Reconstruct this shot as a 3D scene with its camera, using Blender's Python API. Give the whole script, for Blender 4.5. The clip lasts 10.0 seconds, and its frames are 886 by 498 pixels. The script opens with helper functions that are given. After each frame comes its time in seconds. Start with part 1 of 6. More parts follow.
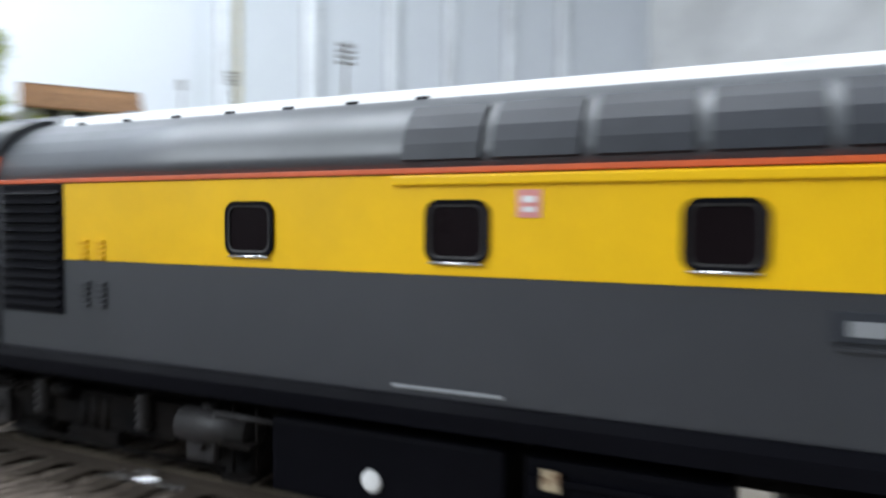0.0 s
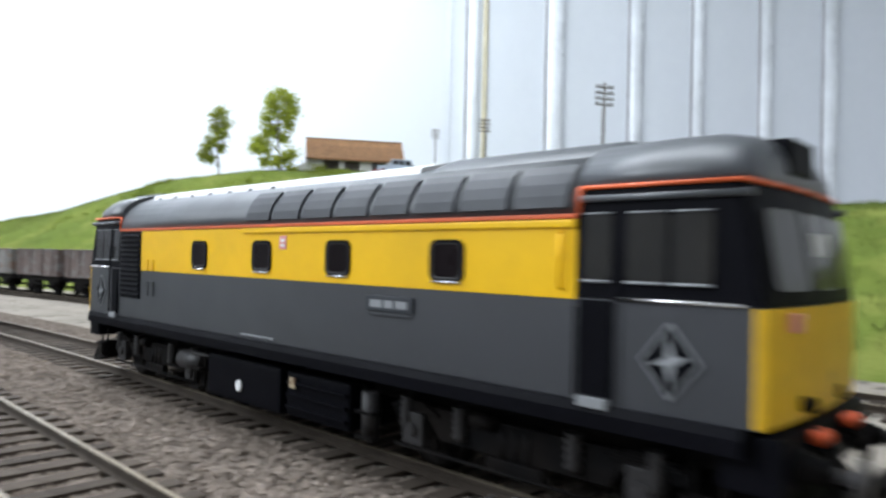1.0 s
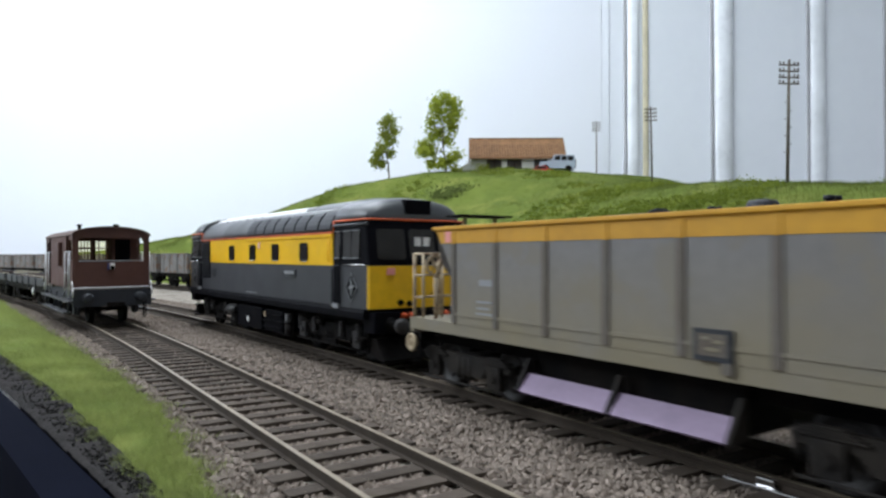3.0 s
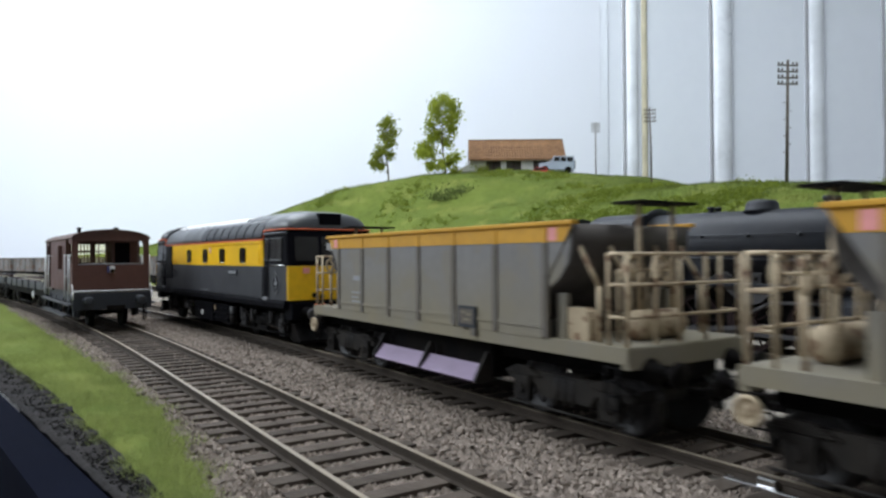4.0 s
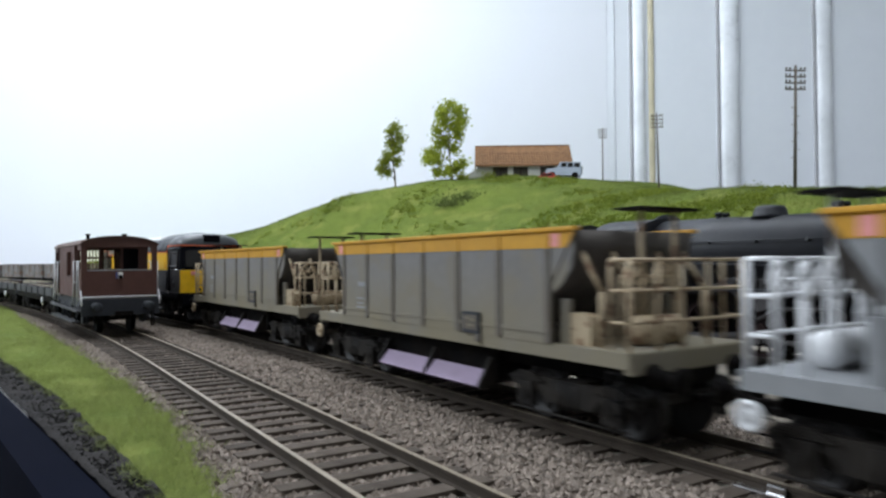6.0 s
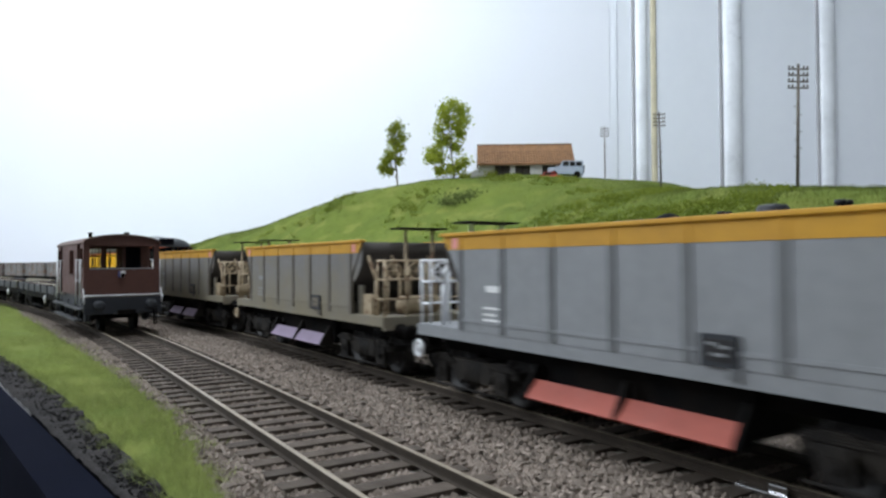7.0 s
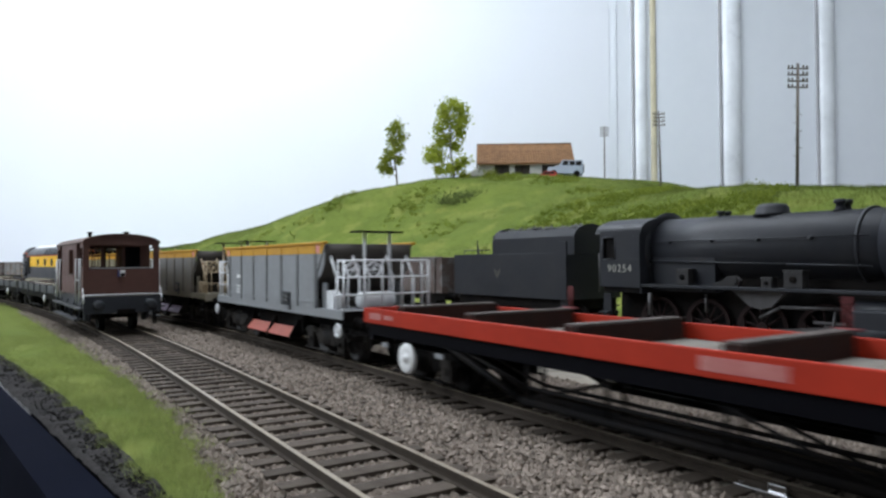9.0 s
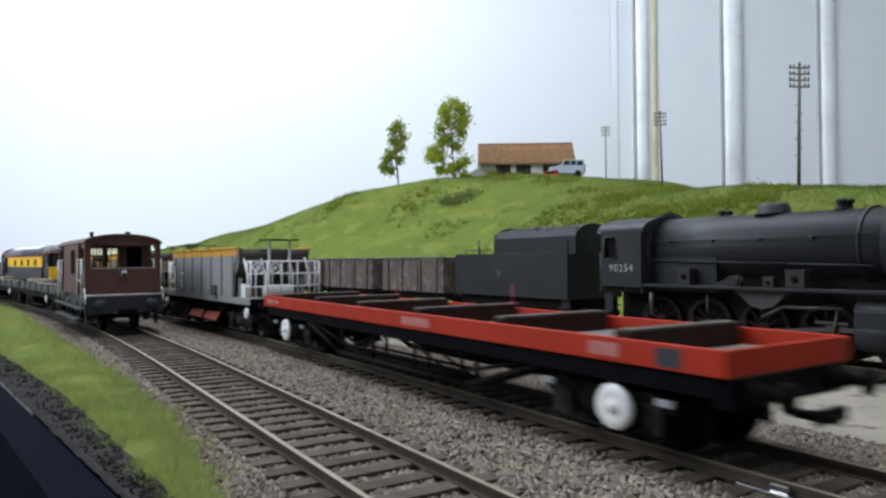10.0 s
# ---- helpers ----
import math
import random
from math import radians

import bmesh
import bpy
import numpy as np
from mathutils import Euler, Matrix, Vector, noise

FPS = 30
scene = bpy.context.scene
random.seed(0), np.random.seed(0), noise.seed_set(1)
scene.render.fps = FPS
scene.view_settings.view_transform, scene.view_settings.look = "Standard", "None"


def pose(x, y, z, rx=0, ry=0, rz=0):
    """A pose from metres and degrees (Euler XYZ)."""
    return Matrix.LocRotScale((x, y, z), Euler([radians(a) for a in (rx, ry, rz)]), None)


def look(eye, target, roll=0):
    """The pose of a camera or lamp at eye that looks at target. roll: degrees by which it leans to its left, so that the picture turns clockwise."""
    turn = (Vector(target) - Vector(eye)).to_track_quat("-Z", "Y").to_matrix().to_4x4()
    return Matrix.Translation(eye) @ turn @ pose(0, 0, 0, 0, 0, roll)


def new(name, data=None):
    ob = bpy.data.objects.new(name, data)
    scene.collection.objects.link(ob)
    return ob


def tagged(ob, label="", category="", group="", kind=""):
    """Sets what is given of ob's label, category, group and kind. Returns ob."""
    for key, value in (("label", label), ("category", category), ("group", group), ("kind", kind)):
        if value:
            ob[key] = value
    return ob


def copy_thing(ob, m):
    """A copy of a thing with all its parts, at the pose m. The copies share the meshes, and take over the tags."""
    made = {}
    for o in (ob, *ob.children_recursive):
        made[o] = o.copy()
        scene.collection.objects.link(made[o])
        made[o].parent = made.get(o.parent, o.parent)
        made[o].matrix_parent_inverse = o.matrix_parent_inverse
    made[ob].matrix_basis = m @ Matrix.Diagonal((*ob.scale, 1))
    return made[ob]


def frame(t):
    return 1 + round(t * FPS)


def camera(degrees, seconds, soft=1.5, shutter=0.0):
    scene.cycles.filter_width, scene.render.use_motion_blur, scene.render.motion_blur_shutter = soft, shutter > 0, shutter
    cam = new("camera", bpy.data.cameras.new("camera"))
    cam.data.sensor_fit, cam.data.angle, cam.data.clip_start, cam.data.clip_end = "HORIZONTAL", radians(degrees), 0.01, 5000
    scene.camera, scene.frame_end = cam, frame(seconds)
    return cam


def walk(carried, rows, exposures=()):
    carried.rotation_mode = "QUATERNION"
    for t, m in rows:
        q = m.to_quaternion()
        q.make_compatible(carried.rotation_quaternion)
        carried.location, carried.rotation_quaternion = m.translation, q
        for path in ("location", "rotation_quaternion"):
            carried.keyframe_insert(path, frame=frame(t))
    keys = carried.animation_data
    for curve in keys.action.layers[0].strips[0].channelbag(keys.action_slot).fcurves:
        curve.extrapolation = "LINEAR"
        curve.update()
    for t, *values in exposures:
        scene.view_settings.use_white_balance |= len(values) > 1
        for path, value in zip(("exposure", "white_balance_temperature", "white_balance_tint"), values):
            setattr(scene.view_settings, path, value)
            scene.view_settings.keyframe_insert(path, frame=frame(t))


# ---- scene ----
# Model railway in 4 mm scale. Lengths below are millimetres; M turns them into metres.
# Track frame: x along the line away from the viewer, y to the left of it, z up from the rail top.
M = 0.001
TRACK_NEAR, TRACK_TRAIN, TRACK_FAR = -51.6, -106.3, -226.0
EYE_Z, HEAD = 33.1, -122.65
CURVE_START, CURVE_START_NEAR, CURVE_R = 175.0, 228.0, 3055.0

# t, yaw, pitch, roll, then the eye's offset from its resting place (right, ahead, up as seen at rest)
VIEWS = [
    (0.0, -32.8, -2.32, 0.37, 32.8, -1.4, 2.1), (0.1, -29.3, -2.42, 0.42, 31.2, -0.5, 2.2), (0.2, -26.8, -1.95, 0.48, 29.7, 0.4, 2.3), (0.5, -20.47, -0.12, 0.66, 24.9, 3.0, 2.7),
    (0.7, -17.4, 0.5, 0.92, 20.4, 4.7, 2.2), (1.0, -13.8, 0.87, 1.31, 13.5, 7.2, 1.3), (1.2, -12.0, 1.12, 1.31, 10.2, 7.5, 0.6), (1.5, -8.55, 1.05, 1.30, 5.2, 8.0, -0.5), (1.7, -6.2, 0.85, 1.26, 4.2, 5.5, -0.7),
    (2.0, -3.74, 0.69, 1.18, 2.5, 1.7, -0.9), (2.2, -2.4, 0.62, 0.9, 1.2, 0.8, -0.5), (3.3, -0.72, 0.5, -0.15, 0, 0, 0),
    (3.5, -0.72, 0.5, -0.2, 0, 0, 0), (4.0, -0.79, 0.65, -0.35, 0, 0, 0), (4.5, -0.66, 0.76, -0.35, 0, 0, 0),
    (5.0, -0.46, 1.0, -0.4, 0, 0, 0), (5.5, -0.33, 1.17, -0.4, 0, 0, 0), (7.0, -0.05, 1.05, -0.35, 0, 0, 0),
    (7.5, -0.22, 1.0, -0.3, 0, 0, 0), (8.0, -0.24, 0.98, -0.3, 0, 0, 0), (8.5, -0.2, 0.98, -0.3, 0, 0, 0),
    (9.0, -0.08, 1.0, -0.35, 0, 0, 0), (9.5, 0.0, 1.0, -0.38, 0, 0, 0), (10.0, 0.03, 0.99, -0.4, 0, 0, 0)]
TURN = Matrix.Rotation(radians(HEAD), 4, "Z")


def from_view(right, ahead, up=0.0):
    """Track-frame millimetres of a spot given to the right of and ahead of the resting camera."""
    p = TURN @ Vector((right, ahead, up))
    return p.x, p.y, p.z


cam = camera(65.87, 10.0, soft=2.5, shutter=0.8)
rows = []
for t, yaw, pitch, roll, cx, cy, cz in VIEWS:
    x, y, z = from_view(cx, cy, cz)
    rows.append((t, pose(x * M, y * M, (EYE_Z + z) * M, 90 + pitch, -roll, yaw + HEAD)))
walk(cam, rows, exposures=[(0.0, 0.32), (1.0, 0.44), (1.5, 0.38), (2.2, 0.22), (3.3, 0.04), (10.0, 0.0)])

# ---- light: a bright room lit by assumed ceiling lamps, plus an added side fill ----
world = bpy.data.worlds.new("room_world")
scene.world = world
world.use_nodes = True
world.node_tree.nodes["Background"].inputs["Color"].default_value = (0.75, 0.85, 1.0, 1)
world.node_tree.nodes["Background"].inputs["Strength"].default_value = 0.25


def area_lamp(name, right, ahead, height, sx, sy, watts, colour, aim=None):
    data = bpy.data.lights.new(name, "AREA")
    data.shape, data.size, data.size_y, data.energy, data.color = "RECTANGLE", sx * M, sy * M, watts, colour
    ob = new(name, data)
    x, y, z = from_view(right, ahead, height)
    ax, ay, az = from_view(*(aim or (right, ahead + 0.001, 0)))
    ob.matrix_world = look((x * M, y * M, z * M), (ax * M, ay * M, az * M))
    return ob


area_lamp("ceiling_lamp_back", -350, 900, 1380, 2500, 500, 41, (0.845, 0.915, 1.0))
area_lamp("ceiling_lamp_front", -450, -100, 1380, 1400, 500, 3, (0.88, 0.94, 1.0))
# unseen fill lamp at the left, added to brighten the near sides of the train
area_lamp("window_light", -1350, 380, 850, 1100, 700, 22, (0.84, 0.92, 1.0), (-150, 520, 0))


# ---- materials ----
def material(name, colour, rough=0.6, metal=0.0, colour2=None, scale=60.0, bump=0.0, bump_scale=None, fine=None, spots=None, vary=0.0, coat=0.0, spec=0.5, mottle=0.18, dust=None, distance=0.0006, thin=0.0):
    """Procedural paint, stone, grass and metal: two scales of noise in the colour, noise in roughness and relief."""
    mat = bpy.data.materials.new(name)
    mat.use_nodes = True
    nt = mat.node_tree
    n, l = nt.nodes, nt.links
    b = n["Principled BSDF"]
    co = n.new("ShaderNodeTexCoord").outputs["Object"]

    def noise_of(sc, detail=4.0):
        t = n.new("ShaderNodeTexNoise")
        t.inputs["Scale"].default_value, t.inputs["Detail"].default_value = sc, detail
        l.new(co, t.inputs["Vector"])
        return t.outputs["Fac"]

    def ramp(fac, a, c, lo=0.35, hi=0.65):
        r = n.new("ShaderNodeValToRGB")
        r.color_ramp.elements[0].position, r.color_ramp.elements[1].position = lo, hi
        r.color_ramp.elements[0].color, r.color_ramp.elements[1].color = (*a, 1), (*c, 1)
        l.new(fac, r.inputs["Fac"])
        return r.outputs["Color"]

    def mix(fac, a, c, kind="MIX"):
        m = n.new("ShaderNodeMix")
        m.data_type, m.blend_type = "RGBA", kind
        if isinstance(fac, float):
            m.inputs["Factor"].default_value = fac
        else:
            l.new(fac, m.inputs["Factor"])
        for sock, val in ((m.inputs["A"], a), (m.inputs["B"], c)):
            if isinstance(val, tuple):
                sock.default_value = (*val, 1)
            else:
                l.new(val, sock)
        return m.outputs["Result"]

    c2 = colour2 or tuple(v * 0.8 for v in colour)
    col = ramp(noise_of(scale), colour, c2)
    col = mix(mottle, col, ramp(noise_of(scale * 9, 2.0), tuple(v * 0.72 for v in colour), tuple(min(1, v * 1.25) for v in colour)))
    if fine:
        col = mix(ramp(noise_of(scale * 3.3), (0, 0, 0), (1, 1, 1), 0.52, 0.62), col, fine)
    if spots:
        col = mix(ramp(noise_of(spots[1], 3.0), (0, 0, 0), (1, 1, 1), spots[2], spots[2] + 0.05), col, spots[0])
    if dust:
        # dried mud thrown up from below, thinning out with height
        sep = n.new("ShaderNodeSeparateXYZ")
        l.new(co, sep.inputs[0])
        mr = n.new("ShaderNodeMapRange")
        mr.inputs["From Min"].default_value, mr.inputs["From Max"].default_value = 0.034, 0.018
        l.new(sep.outputs["Z"], mr.inputs["Value"])
        mul = n.new("ShaderNodeMath")
        mul.operation = "MULTIPLY"
        l.new(mr.outputs["Result"], mul.inputs[0])
        l.new(noise_of(scale * 1.4), mul.inputs[1])
        mul2 = n.new("ShaderNodeMath")
        mul2.operation, mul2.use_clamp = "MULTIPLY", True
        mul2.inputs[1].default_value = 1.6
        l.new(mul.outputs[0], mul2.inputs[0])
        col = mix(mul2.outputs[0], col, dust)
    if vary:
        info = n.new("ShaderNodeObjectInfo").outputs["Random"]
        col = mix(info, col, mix(1.0, col, tuple([1 - vary] * 3), "MULTIPLY"))
        geo = n.new("ShaderNodeNewGeometry").outputs["Random Per Island"]
        col = mix(geo, col, mix(1.0, col, tuple([1 - vary] * 3), "MULTIPLY"))
    l.new(col, b.inputs["Base Color"])
    rr = n.new("ShaderNodeMapRange")
    rr.inputs["To Min"].default_value, rr.inputs["To Max"].default_value = max(0.05, rough - 0.12), min(1.0, rough + 0.12)
    l.new(noise_of(scale * 2.1), rr.inputs["Value"])
    l.new(rr.outputs["Result"], b.inputs["Roughness"])
    b.inputs["Metallic"].default_value = metal
    b.inputs["Specular IOR Level"].default_value = spec
    b.inputs["Coat Weight"].default_value = coat
    if bump:
        bn = n.new("ShaderNodeBump")
        bn.inputs["Strength"].default_value, bn.inputs["Distance"].default_value = bump, distance
        l.new(noise_of(bump_scale or scale * 4, 6.0), bn.inputs["Height"])
        l.new(bn.outputs["Normal"], b.inputs["Normal"])
    if thin:
        # thin leaves let light through
        tr = n.new("ShaderNodeBsdfTranslucent")
        l.new(col, tr.inputs["Color"])
        ms = n.new("ShaderNodeMixShader")
        ms.inputs["Fac"].default_value = thin
        l.new(b.outputs["BSDF"], ms.inputs[1])
        l.new(tr.outputs["BSDF"], ms.inputs[2])
        l.new(ms.outputs["Shader"], n["Material Output"].inputs["Surface"])
    return mat


def glass(name, tint=(0.8, 0.85, 0.85)):
    mat = bpy.data.materials.new(name)
    mat.use_nodes = True
    b = mat.node_tree.nodes["Principled BSDF"]
    b.inputs["Base Color"].default_value = (*tint, 1)
    b.inputs["Roughness"].default_value = 0.06
    b.inputs["Transmission Weight"].default_value = 1.0
    b.inputs["IOR"].default_value = 1.12
    return mat


YELLOW = material("yellow_paint", (0.86, 0.5, 0.002), 0.42, spec=0.3, colour2=(0.72, 0.42, 0.004), scale=40, mottle=0.06)
YELLOW_END = material("yellow_end_paint", (0.78, 0.46, 0.006), 0.45, colour2=(0.68, 0.38, 0.006), scale=60, spots=((0.35, 0.2, 0.03), 180, 0.66))
ENGINE_GREY = material("dark_grey_paint", (0.037, 0.039, 0.045), 0.45, scale=30, mottle=0.06)
ROOF_GREY = material("roof_grey_paint", (0.058, 0.063, 0.07), 0.42, scale=40, mottle=0.06)
ROOF_DARK = material("dark_panel_paint", (0.026, 0.029, 0.036), 0.5, scale=50, spec=0.3)
BLACK = material("black_paint", (0.004, 0.004, 0.006), 0.5, scale=60, spec=0.04)
GEAR_BLACK = material("weathered_black", (0.0045, 0.0045, 0.005), 0.6, colour2=(0.011, 0.009, 0.008), scale=150, bump=0.3, spec=0.04)
ORANGE = material("orange_line_paint", (0.62, 0.10, 0.02), 0.5)
BUFFER_RED = material("orange_red_paint", (0.65, 0.09, 0.02), 0.5, spots=((0.2, 0.05, 0.02), 300, 0.58))
SILVER = material("bare_metal", (0.75, 0.75, 0.76), 0.25, metal=1.0)
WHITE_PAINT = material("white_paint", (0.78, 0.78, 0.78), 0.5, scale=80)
PINK = material("warning_label_pink", (0.75, 0.3, 0.28), 0.6)
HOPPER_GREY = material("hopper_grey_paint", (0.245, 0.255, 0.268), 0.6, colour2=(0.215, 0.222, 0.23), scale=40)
HOPPER_DIRTY = material("weathered_hopper_grey", (0.178, 0.172, 0.168), 0.7, colour2=(0.155, 0.147, 0.138), scale=45, fine=(0.175, 0.16, 0.135), dust=(0.20, 0.172, 0.112))
# ribs darker than the sides: shadow put into the colour, plus rust on RIB_DIRTY
RIB_DIRTY = material("rust_and_shadow_rib", (0.115, 0.104, 0.09), 0.75, colour2=(0.10, 0.08, 0.06), scale=90)
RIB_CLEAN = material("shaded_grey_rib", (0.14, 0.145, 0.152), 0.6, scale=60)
GEAR_DUSTY = material("dusty_black_gear", (0.009, 0.008, 0.008), 0.7, colour2=(0.026, 0.022, 0.018), scale=120, bump=0.3, spec=0.15)
WINDOW_DARK = material("engine_room_window", (0.008, 0.005, 0.006), 0.3, spec=0.06, scale=80)
GEAR_GREY = material("grimy_grey_gear", (0.028, 0.026, 0.027), 0.55, colour2=(0.013, 0.012, 0.012), scale=150, bump=0.2, spec=0.3)
POST_MAROON = material("maroon_post_paint", (0.16, 0.016, 0.018), 0.6, scale=90)
HOPPER_YELLOW = material("hopper_band_yellow", (0.56, 0.285, 0.012), 0.6, colour2=(0.48, 0.235, 0.012), scale=60)
RUST_CREAM = material("dusty_cream_paint", (0.40, 0.32, 0.21), 0.7, colour2=(0.30, 0.225, 0.14), scale=160, spots=((0.17, 0.10, 0.055), 330, 0.56))
RAIL_WHITE = material("handrail_white", (0.72, 0.73, 0.75), 0.5)
# slope sheets sit in shadow, and that dark is put into this brown
HOPPER_INSIDE = material("shaded_hopper_inside", (0.055, 0.047, 0.041), 0.85, colour2=(0.034, 0.028, 0.024), scale=120, bump=0.4)
CHUTE_RED = material("chute_red", (0.40, 0.075, 0.045), 0.6, scale=90)
CHUTE_PINK = material("chute_faded_pink", (0.27, 0.20, 0.30), 0.6, scale=90)
FLAT_RED = material("flat_wagon_red", (0.36, 0.025, 0.008), 0.6, colour2=(0.30, 0.020, 0.007), scale=70, spec=0.2)
RED_WORN = material("worn_pale_red", (0.42, 0.17, 0.155), 0.6, colour2=(0.36, 0.10, 0.09), scale=150)
FLAT_DECK = material("worn_plank_deck", (0.165, 0.15, 0.13), 0.85, colour2=(0.12, 0.105, 0.09), scale=120, bump=0.4)
BOLSTER = material("bolster_dark", (0.034, 0.015, 0.012), 0.85, colour2=(0.024, 0.015, 0.014), scale=160, spec=0.1)
# bolster tops: scuffs, plus their lit upper side put into the colour
BOLSTER_TOP = material("scuffed_lit_bolster_top", (0.10, 0.085, 0.078), 0.9, colour2=(0.06, 0.05, 0.047), scale=140, bump=0.3, spec=0.1)
STEAM_BLACK = material("steam_loco_black", (0.012, 0.0135, 0.0185), 0.5, spec=0.27, colour2=(0.019, 0.0198, 0.023), scale=60, bump=0.08)
MOTION_GREY = material("grey_rod_metal", (0.065, 0.062, 0.064), 0.5, metal=0.5, scale=200)
COAL = material("coal", (0.02, 0.02, 0.02), 0.4, scale=500, bump=0.8)
VAN_BROWN = material("bauxite_brown_paint", (0.088, 0.034, 0.025), 0.6, colour2=(0.07, 0.027, 0.02), scale=60)
VAN_FRAME = material("blue_black_frame", (0.016, 0.0195, 0.027), 0.6, scale=80)
VAN_INSIDE = material("van_cream_inside", (0.52, 0.42, 0.24), 0.7)
GLASS = glass("window_glass", (0.9, 0.84, 0.62))
CAB_GLASS = material("cab_window_dark", (0.011, 0.011, 0.011), 0.16, spec=0.3, colour2=(0.024, 0.022, 0.02), scale=50, mottle=0.0)
MINERAL_GREY = material("mineral_wagon_grey", (0.17, 0.17, 0.165), 0.75, colour2=(0.12, 0.11, 0.1), scale=60, fine=(0.13, 0.08, 0.055))
MINERAL_RUST = material("mineral_wagon_rust", (0.10, 0.07, 0.06), 0.8, colour2=(0.075, 0.055, 0.05), scale=60, fine=(0.13, 0.12, 0.115))
PLANK_GREEN = material("weathered_timber_load", (0.16, 0.15, 0.10), 0.8, colour2=(0.12, 0.10, 0.07), scale=80)
RAIL_SIDE = material("rusty_rail", (0.05, 0.039, 0.03), 0.85, colour2=(0.036, 0.028, 0.022), scale=200, spec=0.2)
RAIL_TOP = material("worn_rail_head", (0.215, 0.18, 0.13), 0.5, metal=0.4, scale=150)
SLEEPER = material("sleeper_brown", (0.10, 0.08, 0.064), 0.85, colour2=(0.074, 0.058, 0.047), scale=220, bump=0.3, vary=0.35, spec=0.15)
BALLAST = material("ballast_stone", (0.45, 0.372, 0.312), 0.9, colour2=(0.345, 0.283, 0.236), scale=300, vary=0.5, spec=0.2)
CINDER = material("cinder_ground", (0.24, 0.215, 0.182), 0.95, colour2=(0.17, 0.152, 0.13), scale=30, bump=0.7, bump_scale=700, spec=0.03, vary=0.0, spots=((0.11, 0.098, 0.084), 120, 0.6))
TURF = material("turf_green", (0.115, 0.145, 0.027), 0.95, colour2=(0.075, 0.108, 0.02), scale=9, bump=0.8, bump_scale=420, fine=(0.14, 0.16, 0.036), spec=0.1)
GRASS = material("grass_fibre", (0.14, 0.172, 0.033), 0.9, colour2=(0.092, 0.128, 0.024), scale=14, vary=0.4, spec=0.1, thin=0.2)
TUFT = material("foam_tuft_green", (0.24, 0.29, 0.045), 0.9, colour2=(0.16, 0.215, 0.03), scale=24, vary=0.3, spec=0.1, thin=0.4)
GRASS_DRY = material("grass_fibre_edge", (0.36, 0.38, 0.15), 0.9, colour2=(0.27, 0.30, 0.11), scale=14, vary=0.45, spec=0.1, thin=0.2)
# verge copy of the hill grass, coloured brighter to make up for missing light
GRASS_LIT = material("lit_grass_fibre", (0.33, 0.39, 0.105), 0.9, colour2=(0.23, 0.29, 0.08), scale=30, vary=0.5, spec=0.1, thin=0.2)
SOIL = material("dark_soil", (0.033, 0.031, 0.031), 0.95, colour2=(0.048, 0.044, 0.043), scale=90, bump=1.0, bump_scale=420, vary=0.5, spec=0.04)
LEAF = material("leaf_foam", (0.44, 0.50, 0.07), 0.85, colour2=(0.32, 0.38, 0.05), scale=60, vary=0.4, spec=0.1, thin=0.45)
LEAF_DARK = material("bush_leaf", (0.20, 0.25, 0.085), 0.85, scale=60, vary=0.5, spec=0.1, thin=0.45)
BARK = material("bark", (0.13, 0.11, 0.075), 0.85, scale=200)
POLE_WOOD = material("pole_wood", (0.095, 0.078, 0.062), 0.8, scale=100)
ROOF_TILE = material("clay_tile", (0.275, 0.14, 0.058), 0.85, colour2=(0.21, 0.105, 0.045), scale=30, vary=0.3)
STONE_WALL = material("whitewashed_stone", (0.5, 0.5, 0.48), 0.85, colour2=(0.4, 0.39, 0.36), scale=60, bump=0.5)
BLACK_EDGE = material("blue_black_fascia", (0.0032, 0.0042, 0.0095), 0.95, scale=20, spec=0.02)
BACKDROP = material("white_backdrop_board", (0.79, 0.815, 0.88), 0.9, colour2=(0.78, 0.805, 0.87), scale=3, mottle=0.0)
PANEL = material("white_panel", (0.79, 0.825, 0.885), 0.5, colour2=(0.77, 0.805, 0.865), scale=4, mottle=0.03)
PANEL_TRIM = material("gloss_white_trim", (0.86, 0.89, 0.94), 0.3, scale=10, mottle=0.03)
CORD = material("cream_trim", (0.62, 0.56, 0.40), 0.5, scale=30)
ROOM_WALL = material("room_wall_paint", (0.75, 0.75, 0.75), 0.9, scale=5, mottle=0.03)
ROOM_FLOOR = material("room_floor_carpet", (0.25, 0.24, 0.23), 0.95, scale=20, bump=0.5)


# ---- geometry helpers (millimetres in, metres out) ----
def box(bm, x0, x1, y0, y1, z0, z1, bevel=0.0):
    v = [bm.verts.new((x, y, z)) for x in (x0, x1) for y in (y0, y1) for z in (z0, z1)]
    faces = [bm.faces.new([v[i] for i in f]) for f in ((0, 1, 3, 2), (4, 6, 7, 5), (0, 4, 5, 1), (2, 3, 7, 6), (0, 2, 6, 4), (1, 5, 7, 3))]
    if bevel:
        edges = list({e for f in faces for e in f.edges})
        bmesh.ops.bevel(bm, geom=edges, offset=bevel, segments=2, profile=0.7, affect="EDGES")
    return bm


